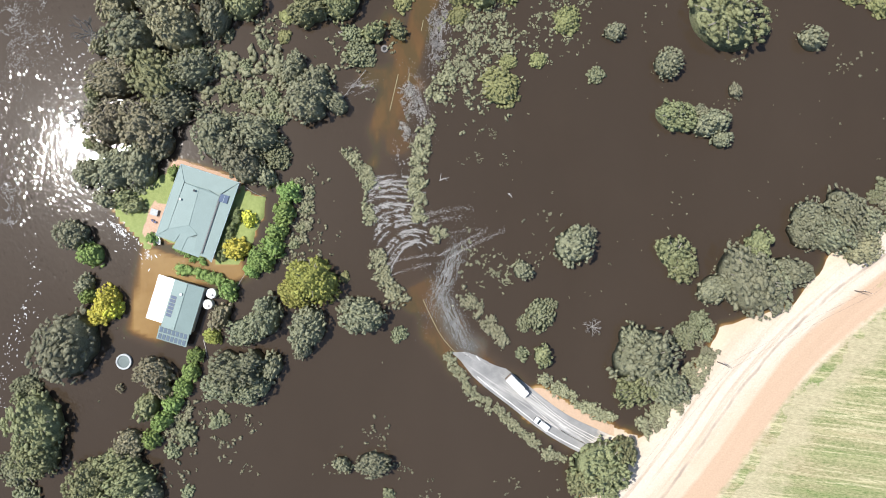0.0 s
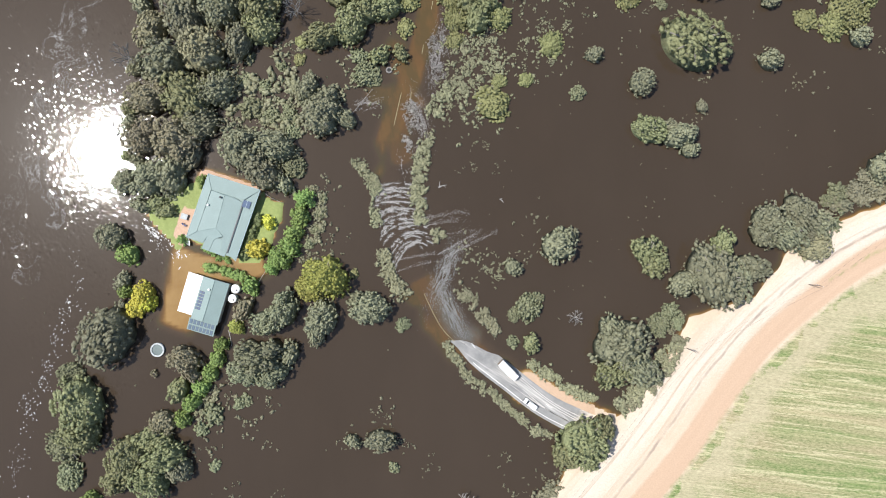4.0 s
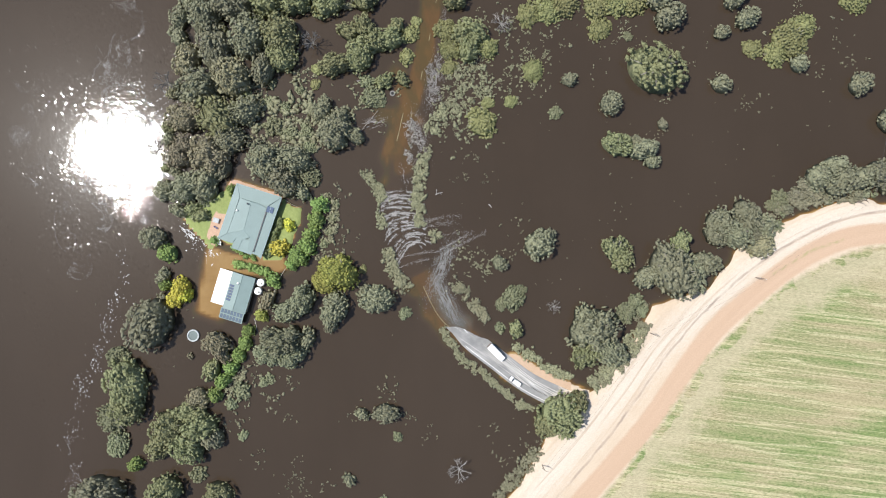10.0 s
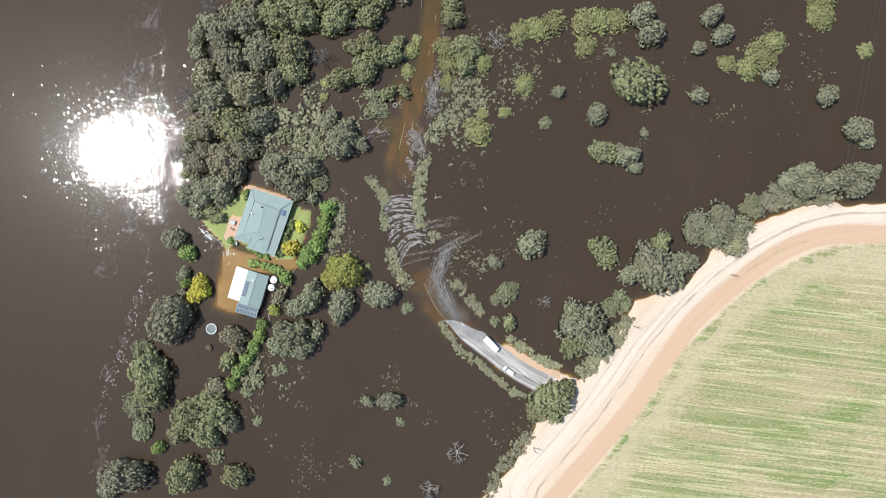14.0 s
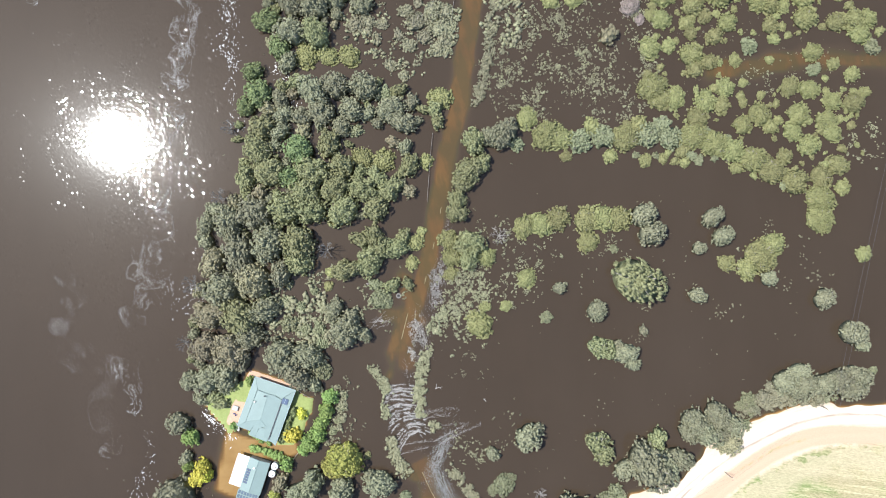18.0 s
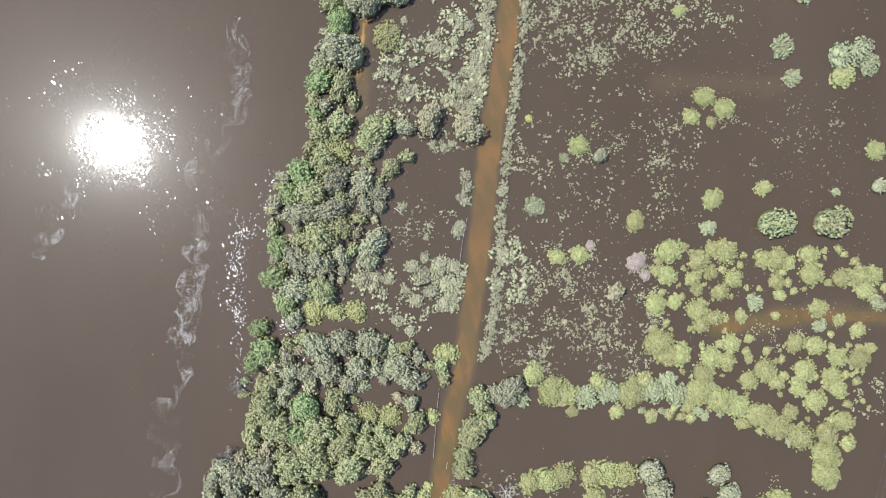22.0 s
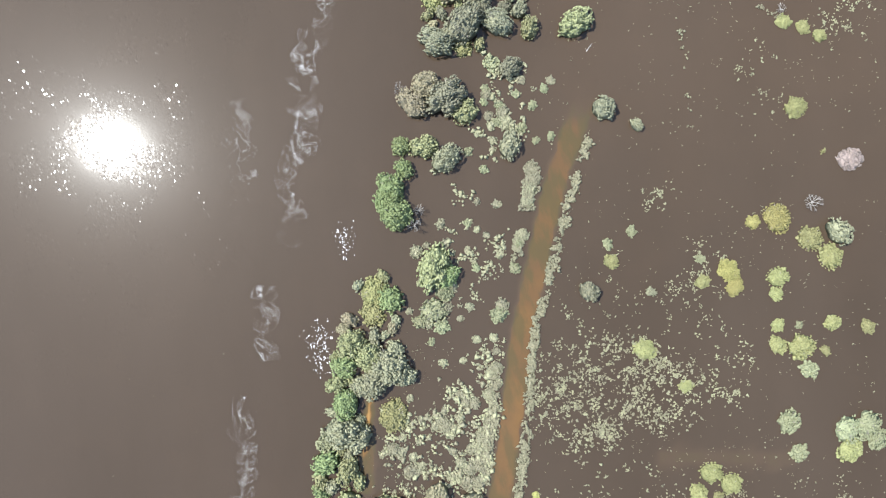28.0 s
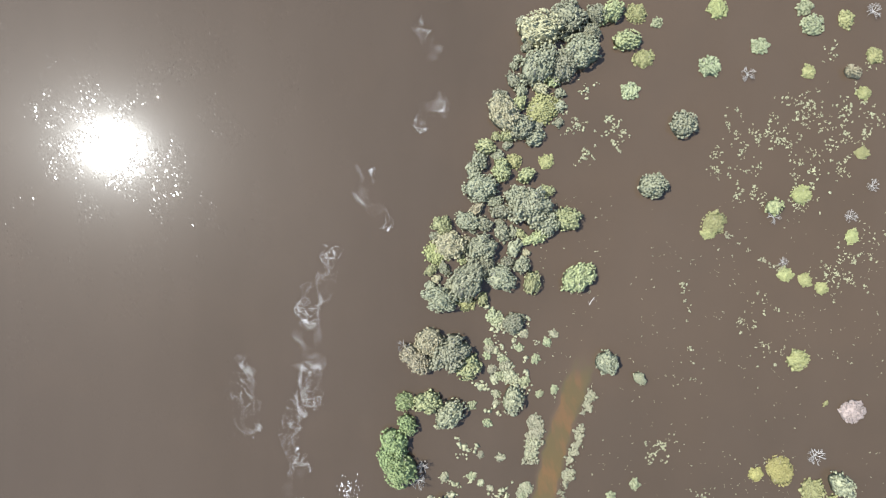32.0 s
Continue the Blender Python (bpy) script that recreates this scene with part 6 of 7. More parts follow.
def ruffle(cx, cy, rx, ry, turn, n, size, material, label):
    """Broken water, densest in the middle of its patch, drawn out along the current."""
    lx, ly = rng.normal(size=n) * rx, rng.normal(size=n) * ry
    gate = np.array([noise.noise(Vector((a * 0.4, b * 1.8, cx))) for a, b in zip(lx, ly)]) > -0.1
    lx, ly = lx[gate], ly[gate]
    o = np.c_[cx + lx * math.cos(turn) - ly * math.sin(turn), cy + lx * math.sin(turn) + ly * math.cos(turn), turn + rng.normal(size=len(lx)) * 0.4]
    flecks("rapids", o, rng.uniform(0.4, 1.3, len(o)) * size, o[:, 2], 2.2, material, label)


for cx, cy, rx, ry, turn, n, size in (
        (-0.8, -5.5, 4.5, 1.0, 1.25, 500, 0.06), (3.0, 0.5, 3.0, 0.6, 0.65, 350, 0.06),
        (-8.0, 37.5, 3.8, 1.2, -1.3, 2400, 0.06), (-3.0, 56.5, 5.0, 1.2, 1.38, 4200, 0.06), (-23.5, 42.0, 2.4, 0.9, 0.3, 800, 0.07),
        (-5.0, 9.5, 3.5, 0.8, 0.1, 400, 0.06), (-12.5, 24.0, 2.0, 0.8, -1.2, 300, 0.07), (-9.0, 27.0, 2.0, 0.7, -1.2, 260, 0.07), (0.5, 78.0, 2.5, 0.6, 1.35, 300, 0.06)):
    ruffle(cx, cy, rx, ry, turn, n, size, FLOW, "patch of broken whitish water beside the flooded road")


# ---- house ----
def slab(bm, pts, thick=0.12):
    """A sheet of given corners with a thickness downwards."""
    top = [bm.verts.new(p) for p in pts]
    low = [bm.verts.new((p[0], p[1], p[2] - thick)) for p in pts]
    bm.faces.new(top)
    bm.faces.new(low[::-1])
    n = len(pts)
    for i in range(n):
        bm.faces.new((top[i], low[i], low[(i + 1) % n], top[(i + 1) % n]))


def slabs(*faces, thick=0.12):
    bm = bmesh.new()
    for f in faces:
        slab(bm, f, thick)
    return bm


def rod(a, b, r, sides=8):
    verts, faces = [], []
    limb(verts, faces, a, b, r, r, sides)
    bm = bmesh.new()
    vs = [bm.verts.new(v) for v in verts]
    for f in faces:
        bm.faces.new([vs[i] for i in f])
    return bm


def solar_panel(parent, x, y, w, h, z, slope, glass, name="solar_panel"):
    """slope: rise per metre towards +y."""
    p = part(name, slabs([(x, y, z), (x + w, y, z), (x + w, y + h, z + slope * h), (x, y + h, z + slope * h)], thick=0.04), DARK, parent)
    e, up = 0.05, 0.006
    part("cell_sheet", slabs([(x + e, y + e, z + up + slope * e), (x + w - e, y + e, z + up + slope * e),
                              (x + w - e, y + h - e, z + up + slope * (h - e)), (x + e, y + h - e, z + up + slope * (h - e))], thick=0.004), glass, p)
    return p


def build_house():
    h = thing("house", "low house with a pale blue-grey metal hip roof", "house", (-67.4, 21.6, 0.3), -17.5)
    e, m, t = 2.5, 2.74, 3.2
    bm = boxed(1.8, 13.0, -18.0, -2.2, -0.2, 2.28)
    part("wall", bm, WALL, h)
    a, b, c, d = (2.4, -4.1), (11.7, -4.7), (11.6, -19.4), (2.0, -16.3)
    north, south, eave = (6.45, -4.4, t), (6.85, -13.8, t), m + 0.1
    bend = (9.4, -15.4, eave + (t - eave) * 0.46)
    part("roof", slabs(((*a, eave), (8.6, -4.0, eave + 0.06), (*b, eave), north), ((*b, eave), (*c, eave), (9.9, -19.6, eave + (t - eave) * 0.36), bend, south, north),
                       (bend, (7.2, -16.9, eave), (*d, eave), south), ((*d, eave), (*a, eave), north, south)), ROOF, h, "broad upper hip roof")
    part("verandah_roof", slabs(((0, 0, e), (15.2, 0, e), (11.9, -4.0, m), (2.3, -4.0, m))), ROOF, h, "north verandah roof")
    part("verandah_roof", slabs(((0, -0.02, e), (2.2, -4.0, m), (1.9, -16.3, m), (-0.5, -18.8, e))), ROOF, h, "west verandah roof")
    part("verandah_roof", slabs(((15.2, -0.06, e), (14.6, -21.0, e), (11.7, -19.6, m - 0.15), (12.0, -4.1, m - 0.15))), ROOF, h, "long east verandah roof")
    part("front_roof", slabs(((-0.5, -18.85, e), (1.95, -16.35, m), (5.2, -16.35, m), (4.4, -19.0, e)),
                             ((4.42, -20.5, e), (5.22, -16.35, m), (11.45, -16.35, m), (11.4, -20.8, e))), ROOF, h, "low front verandah roof")
    part("ridge_cap", rod((7.2, -16.9, m + 0.02), (6.7, -20.5, e + 0.04), 0.06), ROOF, h)
    part("box_gutter", slabs(((11.75, -4.8, 2.9), (12.05, -4.8, 2.9), (11.95, -19.6, 2.9), (11.65, -19.6, 2.9)), thick=0.1), DARK, h)
    part("roof_deck", boxed(0.3, 14.5, -18.4, -0.2, 2.3, 2.42), ROOF, h)
    part("roof_deck", boxed(4.6, 14.2, -20.3, -18.42, 2.3, 2.42), ROOF, h)
    for p, q in (((0, 0), (2.3, -4.05)), ((15.2, 0), (11.7, -4.05)), ((-0.5, -18.8), (1.95, -16.3))):
        part("ridge_cap", rod((*p, e + 0.03), (*q, m + 0.08), 0.06), ROOF, h)
    for p, q in ((north, south), ((*d, eave), south), (south, bend), ((*a, eave), north)):
        part("ridge_cap", rod((p[0], p[1], p[2] + 0.02), (q[0], q[1], q[2] + 0.02), 0.05), ROOF, h)
    for x0, y0, x1, y1 in ((-0.1, 0.06, 15.3, 0.06), (15.28, 0, 14.7, -21), (-0.08, 0, -0.58, -18.8)):
        part("gutter", rod((x0, y0, e - 0.04), (x1, y1, e - 0.04), 0.09), TRIM, h)
    for x, y, z, col in ((5.6, -5.2, 3.35, DARK), (2.8, -8.3, 3.05, PVC)):
        v = part("roof_vent", turned([(0.16, -0.3), (0.16, 0.22), (0.3, 0.26), (0.3, 0.42), (0.0, 0.55)], 14), col, h)
        v.location = (x, y, z)
    s = part("solar_heater", slabs(((11.9, -5.9, 3.1), (14.0, -5.9, 2.8), (14.0, -3.9, 2.75), (11.9, -3.9, 3.0)), thick=0.08), PANEL, h, "dark blue solar water panel")
    part("panel_joint", slabs(((12.92, -5.9, 2.97), (12.98, -5.9, 2.97), (12.98, -3.9, 2.9), (12.92, -3.9, 2.9)), thick=0.03), TRIM, s)
    for x, y in ((0.3, -0.4), (5.0, -0.3), (10.0, -0.3), (14.8, -0.5), (0.0, -6.0), (-0.2, -12.0), (-0.3, -18.3), (14.7, -7.0), (14.5, -14.0), (14.3, -20.3)):
        part("post", rod((x, y, -0.3), (x, y, e + 0.02), 0.06), TRIM, h)
    return h


def build_shed():
    s = thing("shed", "metal farm shed with a white and blue-grey roof and solar panels", "shed", (-72.85, -5.9, 0.0), -16.5)
    part("wall", boxed(4.5, 11.7, -11.7, -0.3, -0.5, 2.8), WALL, s)
    part("white_roof", slabs(((0, 0, 2.6), (4.3, 0, 2.9), (4.3, -11.4, 2.9), (0, -11.4, 2.6))), ROOF_WHITE, s, "bright white carport roof")
    part("roof", slabs(((4.34, 0.05, 2.95), (8.0, 0.05, 3.7), (8.0, -12.1, 3.7), (4.34, -12.1, 2.95)), ((8.0, 0.05, 3.7), (12.0, 0.05, 2.9), (12.0, -12.1, 2.9), (8.0, -12.1, 3.7))), ROOF, s, "blue-grey gable roof")
    part("ridge_cap", rod((8.0, 0.1, 3.72), (8.0, -12.15, 3.72), 0.1), ROOF, s)
    part("lean_to_roof", slabs(((3.9, -12.15, 2.8), (11.7, -12.15, 2.8), (11.7, -15.6, 2.35), (3.9, -15.6, 2.35))), ROOF, s)
    for x in (0.1, 4.0):
        for y in (-0.3, -5.5, -11.1):
            part("post", rod((x, y, -1.0), (x, y, 2.58), 0.06), TRIM, s)
    for x in (4.1, 11.5):
        part("post", rod((x, -15.4, -1.5), (x, -15.4, 2.33), 0.06), TRIM, s)
    for k in range(6):
        for x, z in ((4.75, 3.22), (5.52, 3.38)):
            solar_panel(s, x, -4.7 - 0.92 * k, 0.74, 0.74, z, 0.0, PANEL)
    for k in range(7):
        for y, z in ((-13.65, 2.66), (-15.35, 2.44)):
            solar_panel(s, 4.25 + 1.04 * k, y, 0.8, 1.3, z, 0.13, PANEL_GREY)
    v = part("roof_vent", turned([(0.2, -0.3), (0.2, 0.2), (0.34, 0.3), (0.0, 0.5)], 14), PVC, s)
    v.location = (7.2, -3.0, 3.65)
    return s


build_house()
build_shed()


def water_tank(x, y, r):
    k = thing("water_tank", "round white rainwater tank with a domed lid", "tank", (x, y, -0.2), group="rainwater tanks by the shed")
    part("barrel", turned([(r, 0), (r, 0.7), (r * 1.01, 0.72), (r, 0.74), (r, 1.9)], 36), PVC, k)
    part("lid", turned([(r * 1.02, 1.88), (r * 1.02, 1.98), (r * 0.85, 2.12), (0.25, 2.4), (0.25, 2.48), (0, 2.48)], 36), PVC, k)
    hat = part("inlet_cap", turned([(0.2, 0), (0.2, 0.08), (0, 0.1)], 14), DARK, k)
    hat.location = (0.35 * r, -0.3 * r, 2.3)


water_tank(-60.1, -10.7, 1.25)
water_tank(-60.95, -13.45, 1.2)
trough = thing("stock_tank", "round open concrete stock tank ringed by flood water", "tank", (-82.6, -28.2, -0.6))
part("rim", turned([(1.55, 0), (2.0, 0), (2.0, 1.15), (1.95, 1.2), (1.62, 1.2), (1.55, 1.15), (1.55, 0)], 40), CONCRETE, trough)
part("tank_water", turned([(0, 0.98), (1.57, 0.98)], 40), plain("grey_tank_water", (0.16, 0.19, 0.18), 0.1, 0, 0.6, 0.2, 0.02), trough, "grey-green still water")


# ---- vehicles ----
def wheel(parent, x, y, r, w):
    q = part("wheel", turned([(r * 0.62, -w / 2), (r, -w / 2), (r, w / 2), (r * 0.62, w / 2)], 20), RUBBER, parent)
    q.matrix_basis = pose(x, y, r, 90, 0, 0)
    part("rim", turned([(0, -w * 0.4), (r * 0.62, -w * 0.45), (r * 0.62, w * 0.45), (0, w * 0.4)], 14), DARK, q)


def truck():
    k = thing("truck", "white box truck parked on the sealed road at the flood edge", "truck", (17.1, -33.6, 0.22), -45)
    part("cargo_box", boxed(-3.7, 1.75, -1.2, 1.2, 0.9, 3.1, 0.06), CAR_WHITE, k, "plain white cargo box")
    part("cab", boxed(1.9, 3.6, -1.05, 1.05, 0.55, 2.3, 0.14), CAR_WHITE, k)
    part("windscreen", slabs(((3.3, -0.9, 2.12), (3.62, -0.9, 1.5), (3.62, 0.9, 1.5), (3.3, 0.9, 2.12)), thick=0.03), DARK_GLASS, k)
    for x, y in ((-3.3, -0.9), (-3.3, 0.9), (1.4, -0.95), (1.4, 0.95)):
        part("roof_lamp", boxed(x - 0.14, x + 0.14, y - 0.1, y + 0.1, 3.1, 3.2, 0.02), AMBER, k, "small amber lamp")
    part("roof_hatch", boxed(-2.0, -1.2, -0.4, 0.4, 3.1, 3.18, 0.02), PVC, k)
    part("tail_lift", boxed(-3.95, -3.72, -1.1, 1.1, 0.6, 1.9, 0.02), TIMBER, k, "rusty brown tail lift")
    for y in (-1.0, 1.0):
        part("wing_mirror", boxed(3.2, 3.32, y * 1.12 - 0.12, y * 1.12 + 0.12, 1.4, 1.85, 0.03), DARK, k)
    part("chassis", boxed(-3.6, 3.4, -0.45, 0.45, 0.5, 0.88), DARK, k)
    part("bumper", boxed(3.5, 3.75, -1.05, 1.05, 0.4, 0.72, 0.04), CAR_WHITE, k)
    for y in (-1.25, 1.25):
        part("mirror", boxed(3.0, 3.12, y - 0.12, y + 0.12, 1.6, 2.0, 0.02), DARK, k)
    part("deflector", boxed(1.95, 2.6, -0.8, 0.8, 2.32, 2.62, 0.1), CAR_WHITE, k)
    for x in (2.6, -2.2):
        for y in (-0.95, 0.95):
            wheel(k, x, y, 0.45, 0.28)
    return k


def ute():
    k = thing("ute", "white utility car with a canopy parked on the road", "car", (23.3, -43.2, 0.22), 142.5)
    part("body", boxed(-2.45, 2.4, -0.93, 0.93, 0.4, 1.05, 0.1), CAR_WHITE, k)
    bm = bmesh.new()
    lo = [(-0.35, -0.85, 1.03), (1.35, -0.85, 1.03), (1.35, 0.85, 1.03), (-0.35, 0.85, 1.03)]
    hi = [(-0.2, -0.72, 1.75), (0.75, -0.72, 1.75), (0.75, 0.72, 1.75), (-0.2, 0.72, 1.75)]
    vs = [bm.verts.new(p) for p in lo + hi]
    for f in ((4, 5, 6, 7), (0, 1, 5, 4), (1, 2, 6, 5), (2, 3, 7, 6), (3, 0, 4, 7)):
        bm.faces.new([vs[i] for i in f])
    part("cabin", bm, CAR_WHITE, k)
    part("windscreen", slabs(((0.82, -0.66, 1.72), (1.34, -0.78, 1.12), (1.34, 0.78, 1.12), (0.82, 0.66, 1.72)), thick=0.03), DARK_GLASS, k)
    for y in (-0.86, 0.86):
        part("side_window", slabs(((-0.15, y, 1.12), (1.1, y, 1.12), (0.75, y * 0.88, 1.66), (-0.1, y * 0.88, 1.66)), thick=0.02), DARK_GLASS, k)
    part("canopy", boxed(-2.4, -0.4, -0.88, 0.88, 1.05, 1.82, 0.08), CAR_WHITE, k, "boxy white canopy over the tray")
    part("bumper", boxed(2.35, 2.55, -0.85, 0.85, 0.35, 0.65, 0.04), DARK, k)
    for y in (-0.7, 0.7):
        part("headlight", boxed(2.3, 2.43, y - 0.16, y + 0.16, 0.72, 0.9, 0.02), PVC, k)
    for x in (1.5, -1.5):
        for y in (-0.85, 0.85):
            wheel(k, x, y, 0.37, 0.24)
    return k


def scaled(ob, k):
    ob.matrix_basis = ob.matrix_basis @ Matrix.Diagonal((k, k, k, 1))


scaled(truck(), 0.88)
scaled(ute(), 0.84)

# ---- road paint ----
marks = thing("road_marking", "worn white lines painted on the sealed road", "road marking", kind="structure")
pts = smooth_line(SEALED, 1.0)
FADED = plain("drowned_road_paint", (0.27, 0.235, 0.13), 0.7, 0.0, 3.0, 0.2)
ribbon([(p.x, p.y) for p in pts[17:]], -2.63, -2.79, lambda w: 0.886 * road_z(w + 17)[1] + 0.114 * road_z(w + 17)[0] + 0.016, 0.01, PAINT, "edge_line", marks)
ribbon([(p.x, p.y) for p in pts[3:18]], -2.65, -2.77, 0.008, 0.02, FADED, "drowned_line", marks)
for k in (20, 33, 46):
    ribbon([(pts[k].x, pts[k].y), (pts[k + 2].x, pts[k + 2].y)], 0.48, 0.34, 0.5 * (road_z(k + 0.5)[0] + road_z(k + 0.5)[1]) + 0.05, 0.06, PAINT, "centre_dash", marks)
for x0, y0, x1, y1 in ((-13.5, 45.2, -15.6, 35.9), (-10.6, 45.5, -11.0, 43.1), (-7.2, 58.9, -7.7, 56.3), (-4.6, 71.4, -5.0, 69.0), (-2.4, 84.0, -2.7, 81.6)):
    ribbon([(x0, y0), (x1, y1)], 0.07, -0.07, 0.007, 0.02, FADED, "drowned_line", marks)


MUD = plain("dried_mud", (0.50, 0.47, 0.43), 0.9)
tracks = thing("tyre_marks", "pale muddy tyre marks curving along the sealed road", "tyre mark", kind="structure")
for side, sway, phase in ((-1.1, 0.35, 0.0), (0.35, 0.4, 0.4), (1.3, 0.5, 1.3), (-0.2, 0.7, 2.2), (2.1, 0.4, 2.0)):
    ribbon(SEALED[6:], lambda w, a=side, b=sway, c=phase: a + b * math.sin(w * 0.13 + c) + 0.10, lambda w, a=side, b=sway, c=phase: a + b * math.sin(w * 0.13 + c) - 0.10, lambda w: (min(0.25, (w + 37.2 - 30.0) * 0.016) + 0.006, 0.256), 0.004, MUD, "tyre_track", tracks)

# ---- power line ----
def power_pole(x, y, turn):
    k = thing("power_pole", "weathered timber power pole with a crossarm", "power pole", (x, y, float(height(np.array([x]), np.array([y]))[0])), turn, "poles of the power line")
    part("pole", turned([(0.13, -0.6), (0.12, 0), (0.09, 5.4), (0, 5.45)], 12), TIMBER, k)
    part("crossarm", boxed(-1.1, 1.1, -0.07, 0.07, 4.9, 5.04), TIMBER, k)
    for x0 in (-1.0, -0.35, 1.0):
        q = part("insulator", turned([(0.06, 0), (0.06, 0.16), (0, 0.18)], 8), PVC, k)
        q.location = (x0, 0, 5.04)


POLES = [(102.3, -9.1), (67.7, -27.3), (32.2, -70.6), (135.4, 15.9)]
for i, (x, y) in enumerate(POLES):
    power_pole(x, y, -35 if i else -20)


def wire(a, b, sag, thick=0.012):
    cu = bpy.data.curves.new("wire", "CURVE")
    cu.dimensions, cu.bevel_depth, cu.bevel_resolution = "3D", thick, 1
    sp = cu.splines.new("POLY")
    sp.points.add(24)
    for i in range(25):
        u = i / 24
        p = Vector(a).lerp(Vector(b), u)
        sp.points[i].co = (p.x, p.y, p.z - sag * 4 * u * (1 - u), 1)
    cu.materials.append(DARK)
    return tagged(new("wire", cu), "thin dark power wire strung across the flood", "wire", "wires of the power line")


for dx in (-0.9, 0.9):
    wire((WIRE[1][0] * 0.965 + dx, WIRE[1][1] * 0.965 - 12, 9.0), (WIRE[0][0] * 0.965 + 18 + dx, WIRE[0][1] * 0.965 + 90, 9.5), 1.2, 0.03)
for a, b in ((0, 3), (1, 0), (2, 1)):
    for o in (-0.8, 0.8):
        wire((POLES[a][0] + o * 0.6, POLES[a][1] - o * 0.6, 7.3), (POLES[b][0] + o * 0.6, POLES[b][1] - o * 0.6, 7.3), 0.8)


# ---- garden hedges ----
def hedge(name, line, r, leaves, label):
    c, q = [], []
    for p in smooth_line(line, 0.55):
        for _ in range(3):
            c.append((p.x + rng.normal() * r * 0.35, p.y + rng.normal() * r * 0.35, rng.uniform(0.3, 1.0) * r))
            q.append(r * rng.uniform(0.5, 0.75))
    me = leaf_cloud(name, c, q, 26, 0.14, LEAF[leaves], core=0.8)
    return tagged(new(name, me), label, "hedge")


hedge("hedge", [(-68.6, -4.4), (-64.0, -5.3), (-57.5, -7.6)], 1.5, "green", "clipped green hedge between house and shed")
hedge("hedge", [(-53.6, 9.8), (-55.6, 4.4), (-57.4, -1.6)], 1.45, "moss", "dense dark green hedge along the house's garden side")
hedge("hedge", [(-69.8, 0.9), (-66.6, -0.9)], 0.9, "green", "low green shrubs under the front eave")
hedge("hedge", [(-65.5, -1.7), (-62.0, -3.0)], 0.9, "green", "low green shrubs under the front eave")


# ---- fences and driftwood ----
def fence(line, gap, label, tall=1.1):
    k = thing("fence", label, "fence")
    pts = smooth_line(line, gap)
    for p in pts:
        z = max(-0.9, float(height(np.array([p.x]), np.array([p.y]))[0]))
        part("post", rod((p.x, p.y, z - 0.3), (p.x, p.y, tall), 0.07), DRY, k)
    for a, b in zip(pts, pts[1:]):
        for zz in (tall - 0.1, tall - 0.45):
            part("rail", rod((a.x, a.y, zz), (b.x, b.y, zz), 0.035), DRY, k)


fence([(-51.3, -5.0), (-54.3, -9.8), (-56.3, -15.8)], 2.4, "old pale post and rail fence in shallow water")
fence([(-52.3, 16.5), (-49.9, 14.9), (-47.1, 13.7)], 2.4, "pale garden fence beside the lawn")
fence([(2.4, 172.8), (1.0, 164.2), (-0.3, 151.8)], 2.4, "half-drowned post and rail fence along the road verge")
fence([(-6.1, 110.6), (-6.7, 102.4), (-7.5, 85.9)], 2.4, "half-drowned post and rail fence along the road verge")
# one long pole lies here; posts and rails stand in for it
fence([(-21.7, 45.9), (-27.6, 38.7)], 2.4, "posts and rails standing in for one long pole in the flood")



def log(x, y, turn, length, fork, label):
    verts, faces = [], []
    limb(verts, faces, (0, 0, -0.1), (length * 0.55, 0.1, 0.12), 0.16, 0.13, 8)
    limb(verts, faces, (length * 0.53, 0.1, 0.12), (length, -0.15, 0.1), 0.13, 0.06, 8)
    limb(verts, faces, (length * 0.1, 0, 0.0), (length * 0.1 + fork * 0.5, fork, 0.15), 0.11, 0.05, 8)
    limb(verts, faces, (length * 0.6, 0.08, 0.1), (length * 0.75, -fork * 0.5, 0.3), 0.07, 0.03, 6)
    ob = mesh_object("log", verts, faces, DRY)
    ob.matrix_basis = pose(x, y, 0.02, 0, 0, turn)
    tagged(ob, label, "log", "driftwood")


log(-2.9, 18.2, 20, 2.6, 1.6, "bleached forked log stranded in flood water")
log(-62.6, -22.6, -75, 4.6, 0.9, "bleached forked log stranded in flood water")
log(-24.2, 175.8, -35, 4.5, 1.5, "bleached forked log stranded in flood water")
log(39.7, 370.4, 60, 3.5, 1.2, "bleached forked log stranded in flood water")
log(14.6, 15.0, -40, 1.5, 0.6, "bleached forked log stranded in flood water")
log(-37.0, 243.7, 80, 2.5, 0.8, "bleached forked log stranded in flood water")
log(-28.8, 55.9, -45, 3.5, 1.0, "bleached forked log stranded in flood water")


# ---- on the patio ----
def outdoor_table(x, y, turn):
    k = thing("outdoor_table", "square grey outdoor table on the paved patio", "table", (x, y, 0.3), turn)
    part("tabletop", boxed(-0.95, 0.95, -0.8, 0.8, 0.68, 0.74, 0.02), CONCRETE, k)
    for sx in (-0.8, 0.8):
        for sy in (-0.65, 0.65):
            part("leg", boxed(sx - 0.04, sx + 0.04, sy - 0.04, sy + 0.04, 0, 0.68), DARK, k)


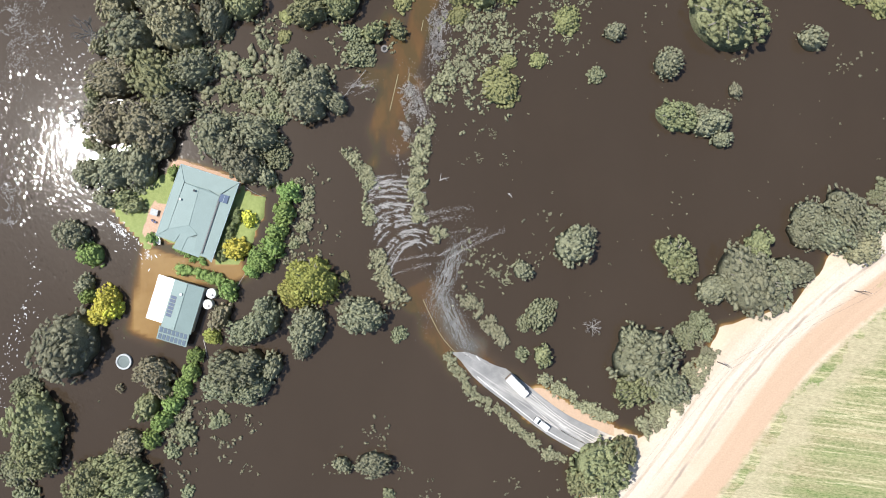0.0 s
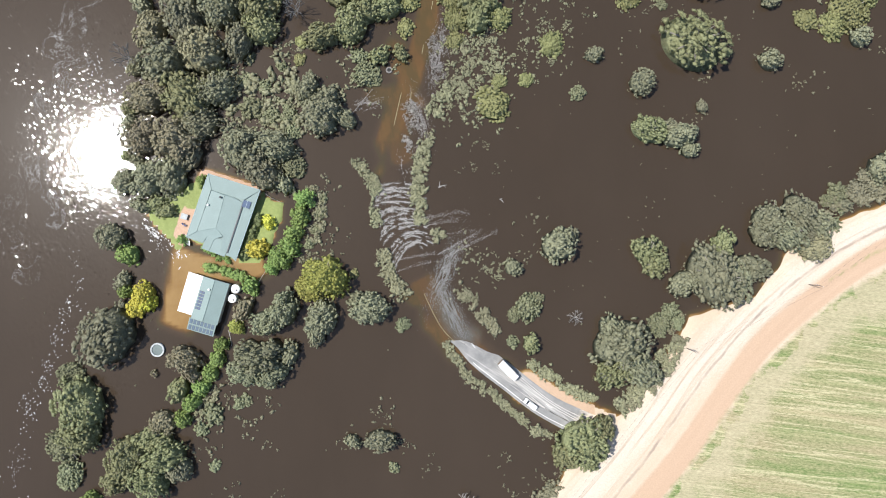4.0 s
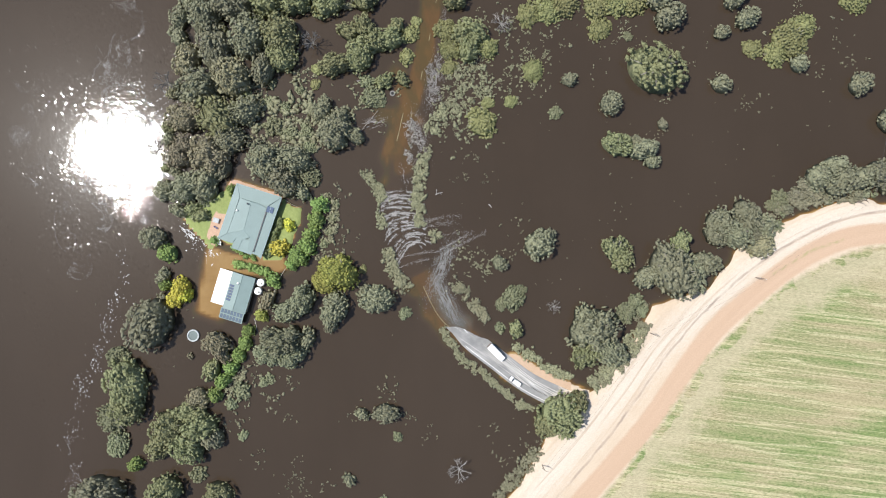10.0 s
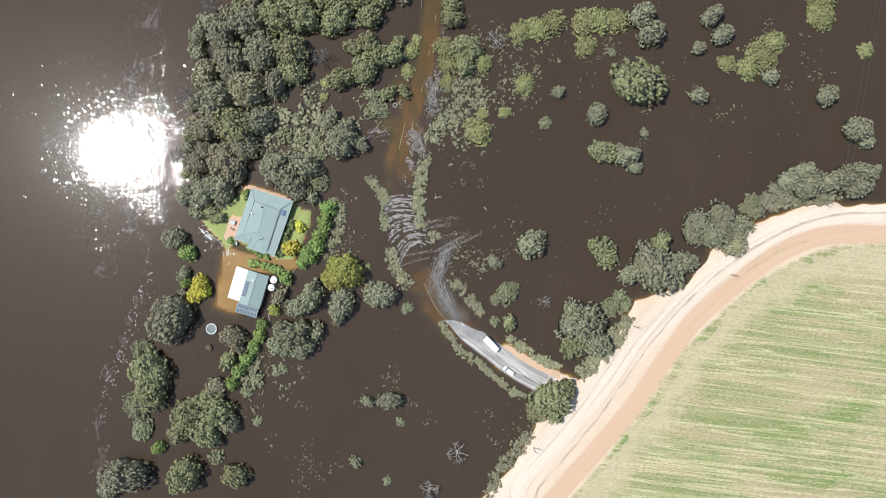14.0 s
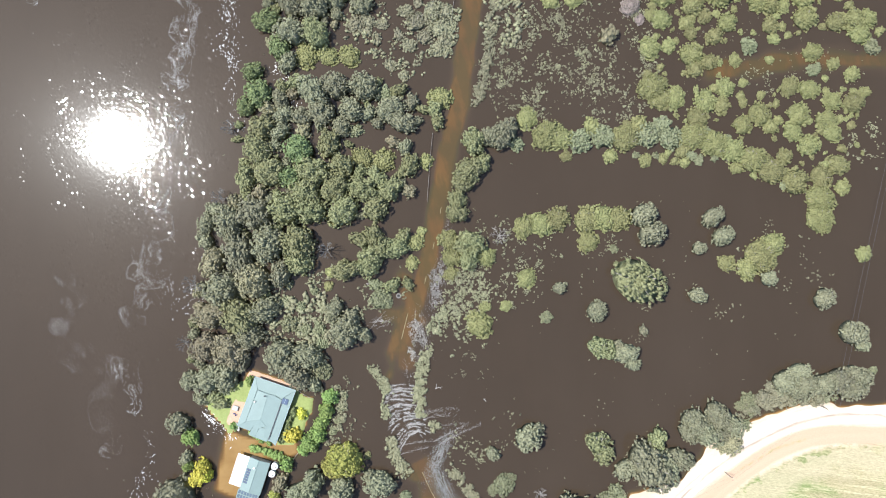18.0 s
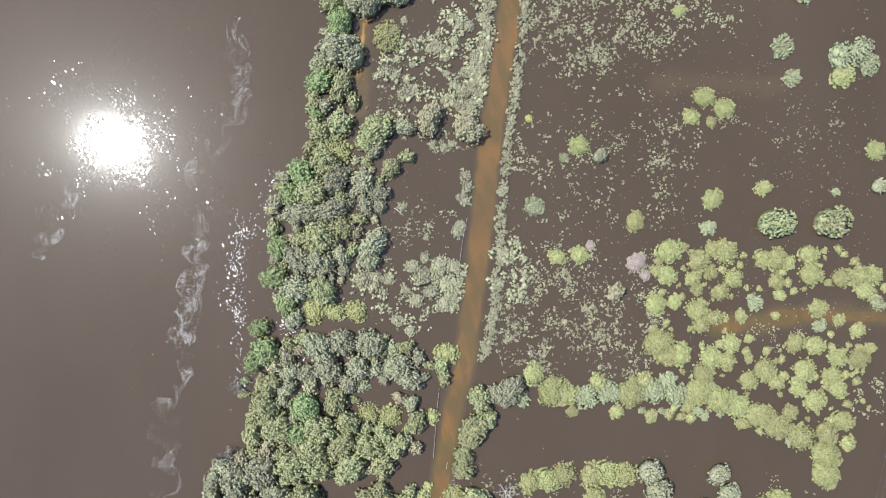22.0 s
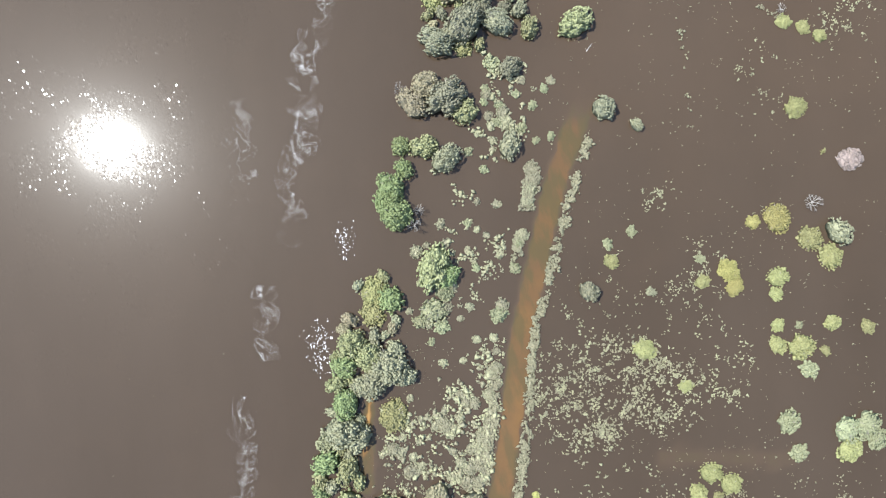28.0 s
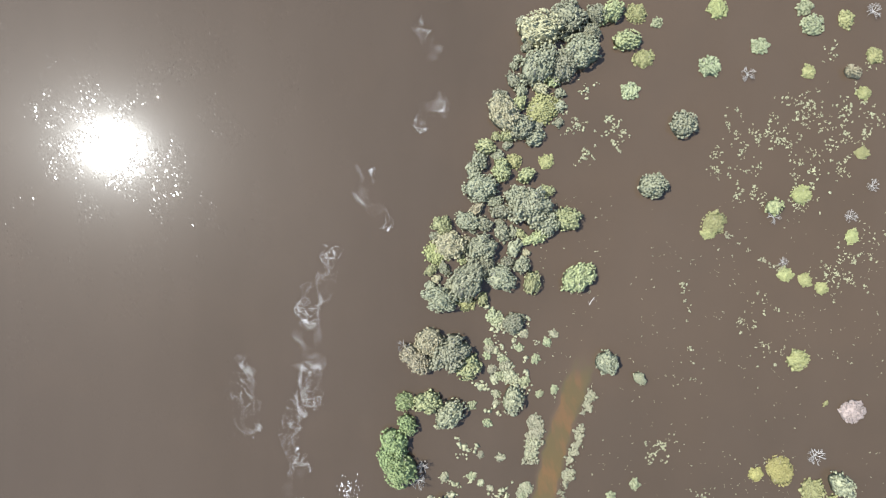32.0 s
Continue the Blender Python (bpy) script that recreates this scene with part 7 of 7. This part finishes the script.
def garden_chair(x, y, turn):
    k = thing("garden_chair", "dark navy garden chair on the paved patio", "chair", (x, y, 0.3), turn, "garden chairs")
    part("seat", boxed(-0.25, 0.25, -0.25, 0.25, 0.4, 0.46, 0.02), NAVY, k)
    part("backrest", boxed(-0.25, 0.25, 0.2, 0.27, 0.46, 0.9, 0.02), NAVY, k)
    for sx in (-0.2, 0.2):
        for sy in (-0.2, 0.2):
            part("leg", boxed(sx - 0.025, sx + 0.025, sy - 0.025, sy + 0.025, 0, 0.4), DARK, k)


def dinghy(x, y, turn):
    """A small hull, pointed at the bow, with thwarts."""
    k = thing("dinghy", "small white boat drawn up beside the house", "boat", (x, y, 0.32), turn)
    bm = bmesh.new()
    rings = []
    for u, w, h0, h1 in ((-1.6, 0.62, 0.12, 0.6), (-0.6, 0.72, 0.0, 0.58), (0.5, 0.66, 0.02, 0.62), (1.2, 0.4, 0.1, 0.7), (1.7, 0.04, 0.35, 0.78)):
        rings.append([bm.verts.new(p) for p in ((u, -w, h1), (u, -w * 0.7, h0), (u, w * 0.7, h0), (u, w, h1), (u, w * 0.88, h1), (u, w * 0.6, h0 + 0.08), (u, -w * 0.6, h0 + 0.08), (u, -w * 0.88, h1))])
    for a, b in zip(rings, rings[1:]):
        for i in range(8):
            bm.faces.new((a[i], a[(i + 1) % 8], b[(i + 1) % 8], b[i]))
    for r in (rings[0], rings[-1]):
        bm.faces.new(r)
    part("hull", bm, CAR_WHITE, k)
    for u in (-1.0, 0.1):
        part("thwart", boxed(u - 0.14, u + 0.14, -0.56, 0.56, 0.4, 0.44), CONCRETE, k)


NAVY = plain("navy_plastic", (0.03, 0.04, 0.14), 0.5)
outdoor_table(-74.9, 9.7, -17)
garden_chair(-75.4, 7.6, 20)
garden_chair(-74.7, 7.2, 160)
dinghy(-74.2, 2.9, -60)


ring = thing("tyre", "large old tyre lying at the edge of the flooded road", "tyre", (-17.0, 51.6, -0.15))
part("tread", turned([(0.5, 0.05), (0.62, 0), (0.88, 0), (0.95, 0.12), (0.95, 0.3), (0.88, 0.42), (0.62, 0.42), (0.5, 0.37), (0.5, 0.05)], 28), plain("mud_caked_rubber", (0.17, 0.16, 0.15), 0.85), ring, "grey mud-caked tread")
part("hollow", turned([(0, 0.2), (0.52, 0.2)], 24), RUBBER, ring)
